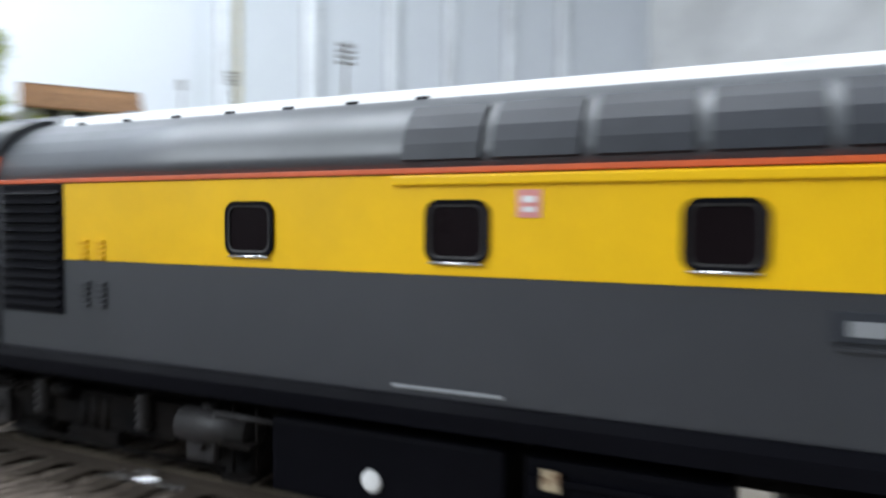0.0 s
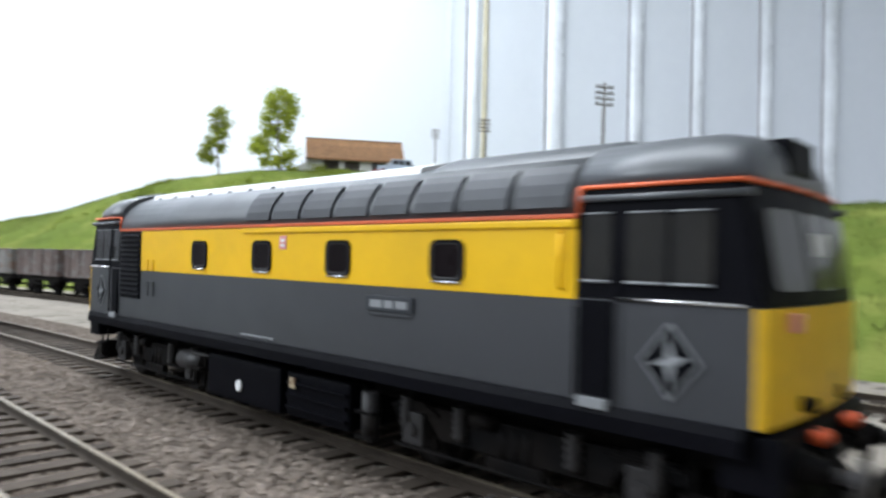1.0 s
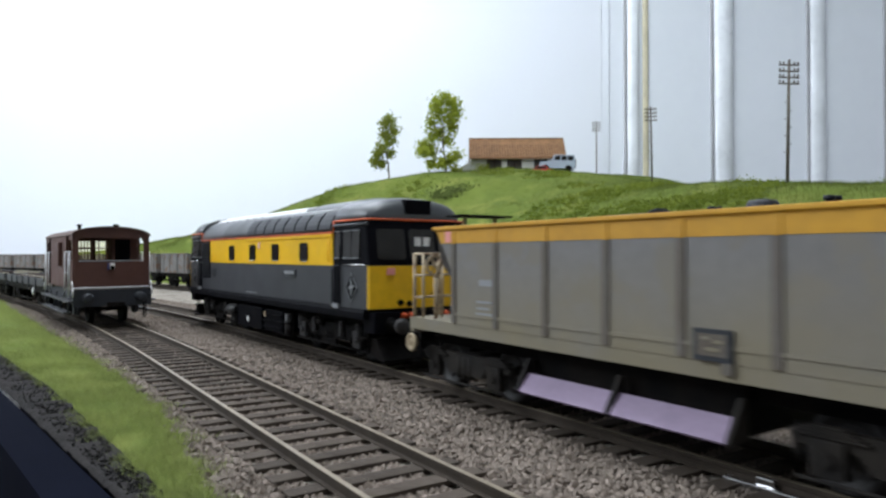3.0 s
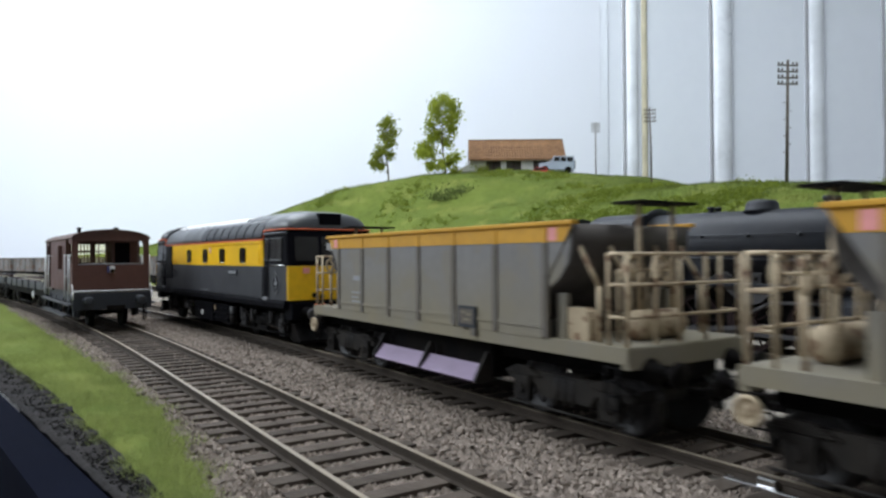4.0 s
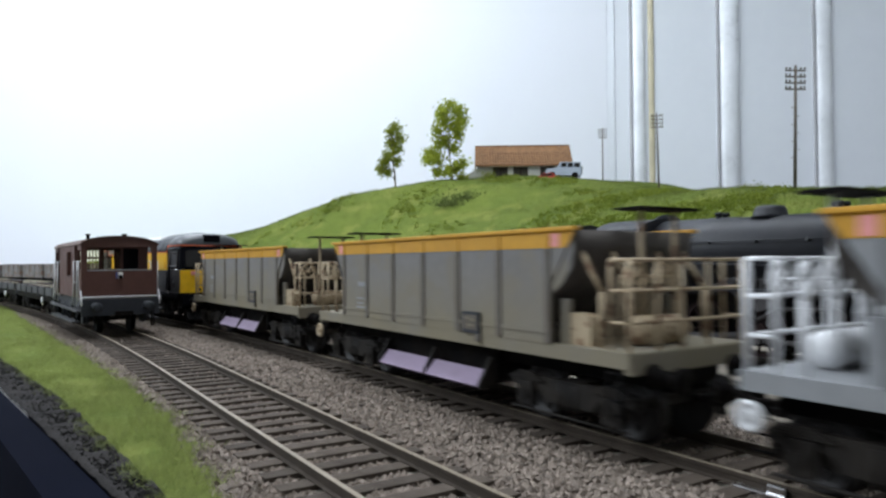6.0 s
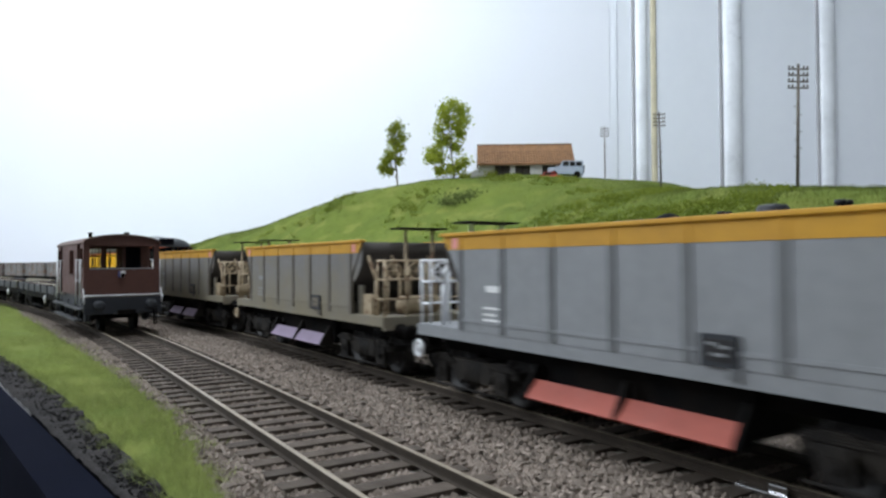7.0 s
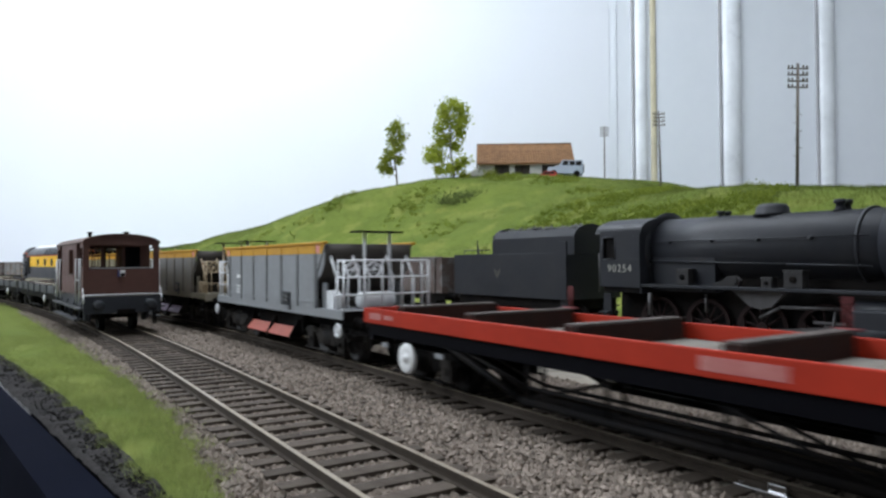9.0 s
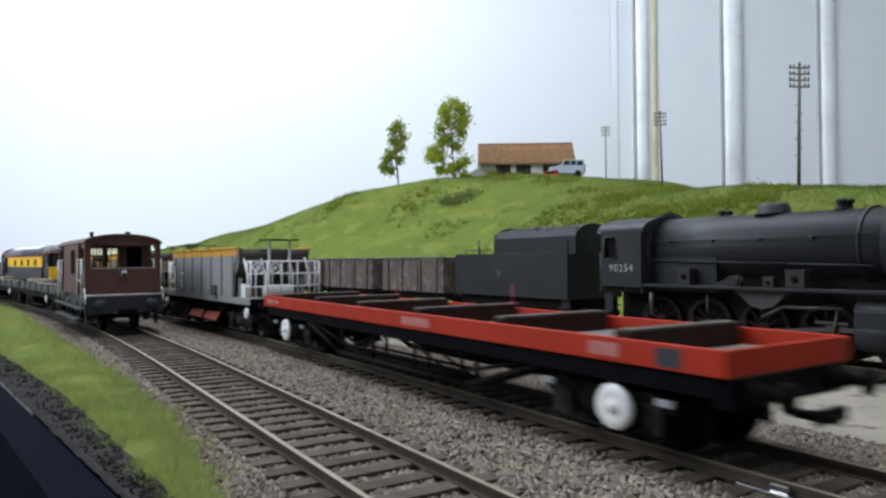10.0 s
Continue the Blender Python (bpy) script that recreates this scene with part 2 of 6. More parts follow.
def cyl(bm, p0, p1, r0, r1=None, seg=12, caps=True):
    p0, p1 = Vector(p0), Vector(p1)
    r1 = r0 if r1 is None else r1
    q = (p1 - p0).to_track_quat("Z", "Y")
    rings = []
    for p, r in ((p0, r0), (p1, r1)):
        rings.append([bm.verts.new(p + q @ Vector((r * math.cos(a), r * math.sin(a), 0))) for a in [2 * math.pi * i / seg for i in range(seg)]])
    for i in range(seg):
        f = bm.faces.new((rings[0][i], rings[0][(i + 1) % seg], rings[1][(i + 1) % seg], rings[1][i]))
        f.smooth = True
    if caps:
        bm.faces.new(rings[0][::-1])
        bm.faces.new(rings[1])
    return bm


def lathe(bm, p0, axis, profile, seg=20):
    """Revolve (distance along axis, radius) pairs about an axis."""
    p0, q = Vector(p0), Vector(axis).to_track_quat("Z", "Y")
    rings = [[bm.verts.new(p0 + q @ Vector((r * math.cos(a), r * math.sin(a), d))) for a in [2 * math.pi * i / seg for i in range(seg)]] for d, r in profile]
    for a, b in zip(rings, rings[1:]):
        for i in range(seg):
            bm.faces.new((a[i], a[(i + 1) % seg], b[(i + 1) % seg], b[i])).smooth = True
    bm.faces.new(rings[0][::-1])
    bm.faces.new(rings[-1])
    return bm


def prism(bm, outline, a, b, axis="x", smooth=False):
    """Extrude a closed outline between a and b: (y, z) pairs along x, (x, z) along y, (x, y) along z."""
    put = {"x": lambda p, d: (d, p[0], p[1]), "y": lambda p, d: (p[0], d, p[1]), "z": lambda p, d: (p[0], p[1], d)}[axis]
    lo, hi = [bm.verts.new(put(p, a)) for p in outline], [bm.verts.new(put(p, b)) for p in outline]
    n = len(outline)
    for i in range(n):
        bm.faces.new((lo[i], lo[(i + 1) % n], hi[(i + 1) % n], hi[i])).smooth = smooth
    bm.faces.new(lo[::-1])
    bm.faces.new(hi)
    return bm


def loft(bm, sections, smooth=True, closed=True, caps=True):
    """Skin through equal-length rings of points."""
    rings = [[bm.verts.new(p) for p in s] for s in sections]
    n = len(rings[0])
    for a, b in zip(rings, rings[1:]):
        for i in range(n if closed else n - 1):
            bm.faces.new((a[i], a[(i + 1) % n], b[(i + 1) % n], b[i])).smooth = smooth
    if closed and caps:
        bm.faces.new(rings[0][::-1])
        bm.faces.new(rings[-1])
    return bm


def rod(bm, points, r, seg=6):
    for p, q in zip(points, points[1:]):
        cyl(bm, p, q, r, seg=seg)
    return bm


def rounded(x0, x1, z0, z1, r, n=4):
    """Outline of a rounded rectangle."""
    pts = []
    for cx, cz, a0 in ((x1 - r, z1 - r, 0), (x0 + r, z1 - r, 90), (x0 + r, z0 + r, 180), (x1 - r, z0 + r, 270)):
        for i in range(n + 1):
            a = radians(a0 + 90 * i / n)
            pts.append((cx + r * math.cos(a), cz + r * math.sin(a)))
    return pts


def mesh_of(bm, name, mat):
    bmesh.ops.recalc_face_normals(bm, faces=bm.faces)
    for v in bm.verts:
        v.co *= M
    data = bpy.data.meshes.new(name)
    bm.to_mesh(data)
    bm.free()
    data.materials.append(mat)
    return data


def part(name, bm, mat, parent=None, label="", at=None):
    ob = new(name, mesh_of(bm, name, mat))
    if at is not None:
        ob.location = Vector(at) * M
    if parent is not None:
        ob.parent = parent
    if label:
        ob["label"] = label
    return ob


OPEN_SIDE = TURN @ Vector((-0.15, -1.0, 0.55))


def facing(verts, face):
    """Wind a small face so that its front looks out over the layout's open side."""
    a, b, c = (Vector(verts[i]) for i in face[:3])
    return face if (b - a).cross(c - a).dot(OPEN_SIDE) > 0 else face[::-1]


def up_normals(data, seed, lean=0.8):
    """Soft foliage: let every small leaf or blade shade as if it faced mostly upwards."""
    rng = random.Random(seed)
    for p in data.polygons:
        p.use_smooth = True
    ns = []
    for p in data.polygons:
        n = (Vector((rng.gauss(0, lean), rng.gauss(0, lean), 1)) + p.normal * 0.25).normalized()
        ns += [n] * p.loop_total
    data.normals_split_custom_set(ns)


def thing(name, label, category, group="", kind=""):
    return tagged(new(name), label, category, group, kind)


def B():
    return bmesh.new()


def along(offset, s):
    """Place and heading (degrees) at distance s on the line whose straight part runs at y = offset."""
    start = CURVE_START_NEAR if offset > -80 else CURVE_START
    if s <= start:
        return s, offset, 0.0
    cy = TRACK_NEAR + CURVE_R
    r = cy - offset
    a = (s - start) / r
    return start + r * math.sin(a), cy - r * math.cos(a), math.degrees(a)


def on_track(offset, s, z=0.0, turn=0.0):
    x, y, a = along(offset, s)
    return pose(x * M, y * M, z * M, 0, 0, a + turn)


# ---- the setting ----
def setting(name, bm, mat, label, category):
    return tagged(part(name, bm, mat), label, category, kind="structure")


def view_box(bm, r0, r1, a0, a1, z0, z1):
    """A box whose sides run across and along the resting camera's view."""
    n = len(bm.verts)
    box(bm, r0, r1, a0, a1, z0, z1)
    bm.verts.ensure_lookup_table()
    for v in bm.verts[n:]:
        v.co = TURN @ v.co
    return bm


WALL_AHEAD, ROOM_TOP, ROOM_BOTTOM = 1600.0, 1450.0, -900.0
setting("wall_back", view_box(B(), -2100, 1900, WALL_AHEAD + 40, WALL_AHEAD + 140, ROOM_BOTTOM, ROOM_TOP), ROOM_WALL, "plain white room wall behind the layout", "wall")
setting("wall_left", view_box(B(), -2200, -2100, -1600, WALL_AHEAD + 140, ROOM_BOTTOM, ROOM_TOP), ROOM_WALL, "plain white side wall of the room", "wall")
setting("wall_right", view_box(B(), 1900, 2000, -1600, WALL_AHEAD + 140, ROOM_BOTTOM, ROOM_TOP), ROOM_WALL, "plain white side wall of the room", "wall")
setting("wall_front", view_box(B(), -2100, 1900, -1700, -1600, ROOM_BOTTOM, ROOM_TOP), ROOM_WALL, "plain white wall opposite the layout", "wall")
setting("ceiling", view_box(B(), -2200, 2000, -1700, WALL_AHEAD + 140, ROOM_TOP, ROOM_TOP + 60), ROOM_WALL, "plain white ceiling of the room", "ceiling")
setting("floor", view_box(B(), -2200, 2000, -1700, WALL_AHEAD + 140, ROOM_BOTTOM - 60, ROOM_BOTTOM), ROOM_FLOOR, "grey carpet floor of the room", "floor")
setting("backdrop", view_box(B(), -2090, 395, WALL_AHEAD, WALL_AHEAD + 12, -200, ROOM_TOP - 4), BACKDROP, "smooth white backdrop board behind the grassy hill", "backdrop")

SHADE_GREY = material("grey_shade_strip", (0.5, 0.5, 0.53), 0.6, scale=10, mottle=0.05)
panelling = thing("panelling", "pale grey-white vertical wall panelling with glossy white trims", "wall panelling", kind="structure")
TRIMS = [(397, 36, PANEL), (470, 30, PANEL_TRIM), (500, 14, CORD), (684, 46, PANEL_TRIM), (908, 38, PANEL_TRIM), (1090, 34, PANEL_TRIM), (1300, 40, PANEL_TRIM), (1510, 48, PANEL_TRIM)]
edges = [c for c, w, m in TRIMS] + [1898]
for a, b in zip(edges, edges[1:]):
    part("panel", view_box(B(), a + 1.5, b - 1.5, WALL_AHEAD + 4, WALL_AHEAD + 16, ROOM_BOTTOM, ROOM_TOP - 4), PANEL, panelling)
for c, w, mat in TRIMS:
    bm = B()
    outline = [(c + w / 2 * math.cos(a), WALL_AHEAD + 3 - w * (0.04 if mat is PANEL else 0.28) * math.sin(a)) for a in [math.pi * i / 10 for i in range(11)]]
    outline = [tuple((TURN @ Vector((p[0], p[1], 0)))[:2]) for p in outline]
    part("trim", prism(bm, outline, ROOM_BOTTOM, ROOM_TOP - 5, "z", smooth=True), mat, panelling)
    # soft shade left of each broad trim, put in as a grey strip
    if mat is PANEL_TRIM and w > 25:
        part("shadow_gap_strip", view_box(B(), c - w / 2 - 7, c - w / 2 - 2, WALL_AHEAD - 2, WALL_AHEAD + 5, ROOM_BOTTOM, ROOM_TOP - 5), SHADE_GREY, panelling)


# ground of the layout: near edge follows the board's front
def board_edge(s):
    return -14.8 + (s - 121.0) * 0.122 if s < 300 else 7.0 + (s - 300) * 0.16


def grid_sheet(name, us, vs, where, mat, label, category, smooth=True):
    verts = [tuple(c * M for c in where(u, v)) for u in us for v in vs]
    nv = len(vs)
    faces = [(i * nv + j, (i + 1) * nv + j, (i + 1) * nv + j + 1, i * nv + j + 1) for i in range(len(us) - 1) for j in range(nv - 1)]
    data = bpy.data.meshes.new(name)
    data.from_pydata(verts, [], faces)
    data.materials.append(mat)
    for p in data.polygons:
        p.use_smooth = smooth
    bm = bmesh.new()
    bm.from_mesh(data)
    bmesh.ops.recalc_face_normals(bm, faces=bm.faces)
    if sum(f.normal.z for f in bm.faces) < 0:
        bmesh.ops.reverse_faces(bm, faces=bm.faces)
    bm.to_mesh(data)
    bm.free()
    return tagged(new(name, data), label, category, kind="structure")


def ground_z(s, y):
    n = noise.noise((s * 0.02, y * 0.02, 3.1)) * 0.5 + noise.noise((s * 0.11, y * 0.11, 1.7)) * 0.25
    return -3.0 + n * 0.6


def ground_at(u, v):
    e = board_edge(u)
    y = e + (-300 - e) * v
    return u, y, ground_z(u, y)


US = [-260 + 12 * i for i in range(60)] + [460 + 30 * i for i in range(46)]
grid_sheet("ground", US, [i / 70 for i in range(71)], ground_at, CINDER, "grey-brown cinder ground between the tracks", "ground")


def soil_at(u, v):
    e = board_edge(u)
    a, b = verge(u)
    y = e + 0.5 + (a - 1.5 - e - 0.5) * v
    return u, y, ground_z(u, y) + 1.0 - 0.6 * (v < 0.02) + noise.noise((u * 0.3, y * 0.3, 4.0)) * 0.9


def verge(s):
    """Near and far limits of the grass verge."""
    if s < 210:
        return -19.5 + (s - 115) * 0.078, -25.5 - max(0.0, min(1.0, (s - 100) / 60)) * 6.5
    return -12 + (s - 210) * 0.137, -32 + (s - 210) * 0.06


def turf_at(u, v):
    a, b = verge(u)
    y = a + 0.5 + (b - a - 0.5) * v
    return u, y, ground_z(u, y) + 0.7 * math.sin(math.pi * v) + 0.25


grid_sheet("soil_strip", [30 + 2 * i for i in range(350)], [i / 14 for i in range(15)], soil_at, SOIL, "dark crumbly soil along the board's edge", "soil")
grid_sheet("verge_turf", [30 + 5 * i for i in range(140)], [i / 10 for i in range(11)], turf_at, TURF, "green turf under the grass verge", "turf")
fascia = B()
for a, b in zip(US, US[1:]):
    pa, pb = board_edge(a), board_edge(b)
    loft(fascia, [[(a, pa, -160), (a, pa + 9, -160), (a, pa + 9, -2.7), (a, pa + 1, -2.7)], [(b, pb, -160), (b, pb + 9, -160), (b, pb + 9, -2.7), (b, pb + 1, -2.7)]], smooth=False)
setting("board_fascia", fascia, BLACK_EDGE, "dark blue-black painted front edge of the baseboard", "baseboard edge")
under = B()
prism(under, [(-260, -30), (1700, -30), (1700, -290), (1020, -1350), (-260, -1350)], -160, -8, "z")
setting("baseboard", under, BLACK_EDGE, "dark baseboard carrying the model railway", "baseboard")

# the hill: height along its ridge, falling to the back of the far track
RIDGE = [(-300, -470, 62), (60, -480, 70), (221, -488, 78), (292, -507, 89), (361, -547, 94), (449, -595, 101), (572, -681, 122), (664, -715, 146), (744, -689, 156),
         (788, -630, 159), (819, -575, 158), (882, -478, 139), (1035, -422, 104), (1193, -360, 80), (1386, -245, 49), (1800, -60, 30)]


def ridge_at(s):
    for (s0, y0, z0), (s1, y1, z1) in zip(RIDGE, RIDGE[1:]):
        if s <= s1:
            k = (s - s0) / (s1 - s0)
            return y0 + (y1 - y0) * k, z0 + (z1 - z0) * k
    return RIDGE[-1][1:]


def hill_z(s, y):
    ry = rz = w = 0.0
    for d in (-36, -18, 0, 18, 36):
        a, b = ridge_at(s + d)
        ry, rz, w = ry + a, rz + b, w + 1
    ry, rz = ry / w, rz / w
    foot = along(TRACK_FAR - 50, max(s, 0))[1]
    if y > foot:
        return -5.0
    k = (foot - y) / max(40.0, foot - ry)
    rough = noise.noise((s * 0.012, y * 0.012, 8.0)) * 7 + noise.noise((s * 0.05, y * 0.05, 2.0)) * 2.2 + noise.noise((s * 0.16, y * 0.16, 5.0)) * 0.9
    if k < 1:
        e = math.sin(k * math.pi / 2) ** 1.15
        return -4 + (rz + 4) * e + rough * min(1.0, k * 3) * (1 - 0.5 * k)
    return rz - (k - 1) ** 2 * 26 + rough * 0.5


def hill_at(u, v):
    foot = along(TRACK_FAR - 48, max(u, 0))[1]
    y = foot - 4 + (-1250 - foot) * v ** 1.25
    z = hill_z(u, y)
    # the scenery ends just before the backdrop
    p = TURN.inverted() @ Vector((u, y, 0))
    if p.y > WALL_AHEAD - 6:
        q = TURN @ Vector((p.x, WALL_AHEAD - 6, 0))
        return q.x, q.y, z
    return u, y, z


HU = [-300 + 14 * i for i in range(100)] + [1100 + 35 * i for i in range(21)]
grid_sheet("hill", HU, [i / 110 for i in range(111)], hill_at, TURF, "grassy green hill rising behind the far track", "hill")


# blades of static grass as one sheet of stuff
def blades(name, count, spot, height, width, mat, label, seed):
    rng = random.Random(seed)
    verts, faces = [], []
    while len(faces) < count:
        p = spot(rng)
        if p is None:
            continue
        x, y, z = p
        h, a, w = height * rng.uniform(0.5, 1.25) * (1 + 0.5 * noise.noise((x * 0.07, y * 0.07, 6.0))), rng.uniform(0, 6.283), width * rng.uniform(0.7, 1.3)
        dx, dy = math.cos(a) * w, math.sin(a) * w
        lx, ly = rng.gauss(0, 0.5) * h, rng.gauss(0, 0.5) * h
        n = len(verts)
        verts += [((x - dx) * M, (y - dy) * M, (z - 0.5) * M), ((x + dx) * M, (y + dy) * M, (z - 0.5) * M), ((x + lx) * M, (y + ly) * M, (z + h) * M)]
        faces.append(facing(verts, (n, n + 1, n + 2)))
    data = bpy.data.meshes.new(name)
    data.from_pydata(verts, [], faces)
    data.materials.append(mat)
    up_normals(data, seed)
    return tagged(new(name, data), label, "grass", kind="stuff")


def hill_spot(rng):
    s = rng.uniform(-80, 1350)
    foot = along(TRACK_FAR - 48, max(s, 0))[1]
    ry, rz = ridge_at(s)
    y = foot - (foot - ry) * rng.uniform(0.12, 1.25)
    return s, y, hill_z(s, y)


def verge_spot(rng):
    s = 40 + 700 * rng.random() ** 1.7
    a, b = verge(s)
    y = b + (a - b) * rng.random() + rng.gauss(0, 1.2) - abs(rng.gauss(0, 1.9)) * (noise.noise((s * 0.09, 1.0, 2.0)) > 0)
    return s, y, ground_z(s, y)


blades("grass_verge", 240000, verge_spot, 1.75, 0.06, GRASS_LIT, "short green static grass along the board's edge, coloured brighter for light", 3)
blades("grass_verge_dry", 24000, verge_spot, 2.0, 0.055, GRASS_DRY, "pale yellow-green grass tips along the board's edge", 4)
blades("hill_grass", 190000, hill_spot, 2.3, 0.2, GRASS, "short bright green static grass covering the hill", 5)


def tufts(name, count, seed, label):
    """Clumps of foam scatter in patches on the slope."""
    rng = random.Random(seed)
    verts, faces = [], []
    while len(faces) < count:
        s = rng.uniform(120, 960)
        foot, (ry, rz) = along(TRACK_FAR - 48, s)[1], ridge_at(s)
        y = foot - (foot - ry) * rng.uniform(0.2, 1.05)
        patch = noise.noise((s * 0.011, y * 0.011, 12.0)) + (0.22 if s < 520 else -0.1)
        if patch < 0.16 + rng.uniform(-0.1, 0.1):
            continue
        size = rng.uniform(2.5, 6.0)
        z = hill_z(s, y)
        for _ in range(rng.randint(14, 30)):
            d = Vector((rng.gauss(0, 0.5) * size, rng.gauss(0, 0.5) * size, abs(rng.gauss(0, 0.42)) * size))
            r = rng.uniform(0.7, 1.5)
            q = Euler((rng.uniform(0, 6.28), rng.uniform(0, 6.28), 0)).to_matrix()
            n = len(verts)
            verts += [tuple((Vector((s, y, z)) + d + q @ Vector(v) * r) * M) for v in ((-0.7, 0, 0), (0, 0.6, 0.1), (0.8, 0, 0), (0, -0.6, 0.1))]
            faces.append(facing(verts, (n, n + 1, n + 2, n + 3)))
    data = bpy.data.meshes.new(name)
    data.from_pydata(verts, [], faces)
    data.materials.append(TUFT)
    return tagged(new(name, data), label, "grass", kind="stuff")


tufts("hill_tufts", 42000, 15, "low clumps of green foam scatter on the hill")


# tracks: rails, sleepers
RAIL_OUT = [(-0.8, -2.0), (0.8, -2.0), (0.8, -1.85), (0.28, -1.6), (0.28, -0.85), (0.48, -0.68), (0.48, -0.06), (-0.48, -0.06), (-0.48, -0.68), (-0.28, -0.85), (-0.28, -1.6), (-0.8, -1.85)]


def sweep(bm, outline, offset, s0, s1, step=12.0):
    n = max(1, int((s1 - s0) / step))
    secs = []
    for i in range(n + 1):
        x, y, a = along(offset, s0 + (s1 - s0) * i / n)
        ca, sa = math.cos(radians(a)), math.sin(radians(a))
        secs.append([(x - sa * p, y + ca * p, q) for p, q in outline])
    return loft(bm, secs, smooth=False)


sleeper_bm = B()
box(sleeper_bm, -1.75, 1.75, -15.2, 15.2, -3.7, -2.05, 0.18)
SLEEPER_MESH = mesh_of(sleeper_bm, "sleeper", SLEEPER)


def lay_track(name, offset, s0, s1, label, pitch=7.3):
    t = thing(name, label, "railway track", kind="structure")
    for side in (-8.65, 8.65):
        rail = part("rail", sweep(B(), RAIL_OUT, offset + side, s0, s1), RAIL_SIDE, t, "rust-brown steel rail with worn bright head")
        part("rail_head", sweep(B(), [(-0.46, -0.08), (0.46, -0.08), (0.46, 0), (-0.46, 0)], offset + side, s0, s1), RAIL_TOP, rail)
    rng = random.Random(int(-offset))
    s = s0 + 2
    while s < min(s1, s0 + 280 * pitch):
        x, y, a = along(offset, s)
        ob = new("sleeper", SLEEPER_MESH)
        ob.parent = t
        ob.matrix_basis = pose(x * M, y * M, rng.uniform(-0.15, 0.1) * M, 0, 0, a + rng.gauss(0, 0.6))
        s += pitch
    return t


# stones of the ballast, joined into one mesh of stuff
def stones(name, count, spot, size, mat, label, seed):
    rng = np.random.RandomState(seed)
    base = np.array([(1, 0, 0), (-1, 0, 0), (0, 1, 0), (0, -1, 0), (0, 0, 1), (0, 0, -1)], float)
    tri = np.array([(0, 2, 4), (2, 1, 4), (1, 3, 4), (3, 0, 4), (2, 0, 5), (1, 2, 5), (3, 1, 5), (0, 3, 5)])
    pts = np.array([spot(rng) for _ in range(count)])
    shape = base[None] * (size * rng.uniform(0.55, 1.2, (count, 6, 1))) + rng.normal(0, size * 0.22, (count, 6, 3))
    a = rng.uniform(0, 6.283, count)
    c, s = np.cos(a)[:, None], np.sin(a)[:, None]
    x, y = shape[:, :, 0] * c - shape[:, :, 1] * s, shape[:, :, 0] * s + shape[:, :, 1] * c
    verts = np.stack([x, y, shape[:, :, 2] * 0.8], 2) + pts[:, None]
    faces = (tri[None] + 6 * np.arange(count)[:, None, None]).reshape(-1, 3)
    data = bpy.data.meshes.new(name)
    data.from_pydata((verts.reshape(-1, 3) * M).tolist(), [], faces.tolist())
    data.materials.append(mat)
    return tagged(new(name, data), label, "ballast", kind="stuff")


def ballast_spot(rng):
    while True:
        s = 30 + 560 * rng.rand() ** 1.6
        y = rng.uniform(-140, -24)
        a, b, _ = along(y, s)
        if b > verge(a)[1] - 0.8 + rng.normal(0, 0.7):
            continue
        rel1, rel2 = abs(y - TRACK_NEAR), abs(y - TRACK_TRAIN)
        near = min(rel1, rel2)
        if abs(near - 8.65) < 1.4:
            continue
        z = -2.95 if near < 15.4 else -2.6 + rng.uniform(-0.3, 0.5)
        # sleepers stay swept clear, the four-foot is filled lower
        return a, b, z + rng.uniform(-0.25, 0.15)


stones("ballast", 105000, ballast_spot, 0.72, BALLAST, "loose grey-brown ballast stones between and beside the tracks", 11)


def crumb_spot(rng):
    s = 40 + 420 * rng.rand() ** 1.6
    e, a = board_edge(s) - 0.6, verge(s)[0] - 1.0
    y = a + (e - a) * rng.rand() ** 1.3
    return s, y, ground_z(s, y) + 1.0 + rng.uniform(-0.3, 0.3)


stones("soil_crumbs", 5000, crumb_spot, 0.3, SOIL, "small dark crumbs of soil along the board's edge", 12)



# ---- the moving train ----
TRAIN, ROLLING = [], []


def wheelset(parent, x, radius, gauge=14.6, spokes=False, mat=None, moving=True, tread=None):
    bm = B()
    cyl(bm, (0, -gauge / 2 - 2, 0), (0, gauge / 2 + 2, 0), radius * 0.16, seg=8)
    for s in (-1, 1):
        y = s * gauge / 2
        lathe(bm, (0, y - s * 0.9, 0), (0, s, 0), [(0, radius + 0.7), (0.5, radius + 0.7), (0.7, radius), (2.3, radius - 0.1), (2.3, radius * 0.84), (1.8, radius * 0.8), (1.5, radius * 0.35), (2.4, radius * 0.28), (2.4, radius * 0.1)], seg=24)
        for k in range(6):
            a = k * math.pi / 3
            cyl(bm, (radius * 0.55 * math.cos(a), y + s * 0.6, radius * 0.55 * math.sin(a)), (radius * 0.55 * math.cos(a), y + s * 1.05, radius * 0.55 * math.sin(a)), radius * 0.13, seg=6)
    ob = part("wheelset", bm, mat or GEAR_BLACK, parent, at=(x, 0, radius))
    if moving:
        ROLLING.append((ob, (x, 0, radius), radius))
    return ob


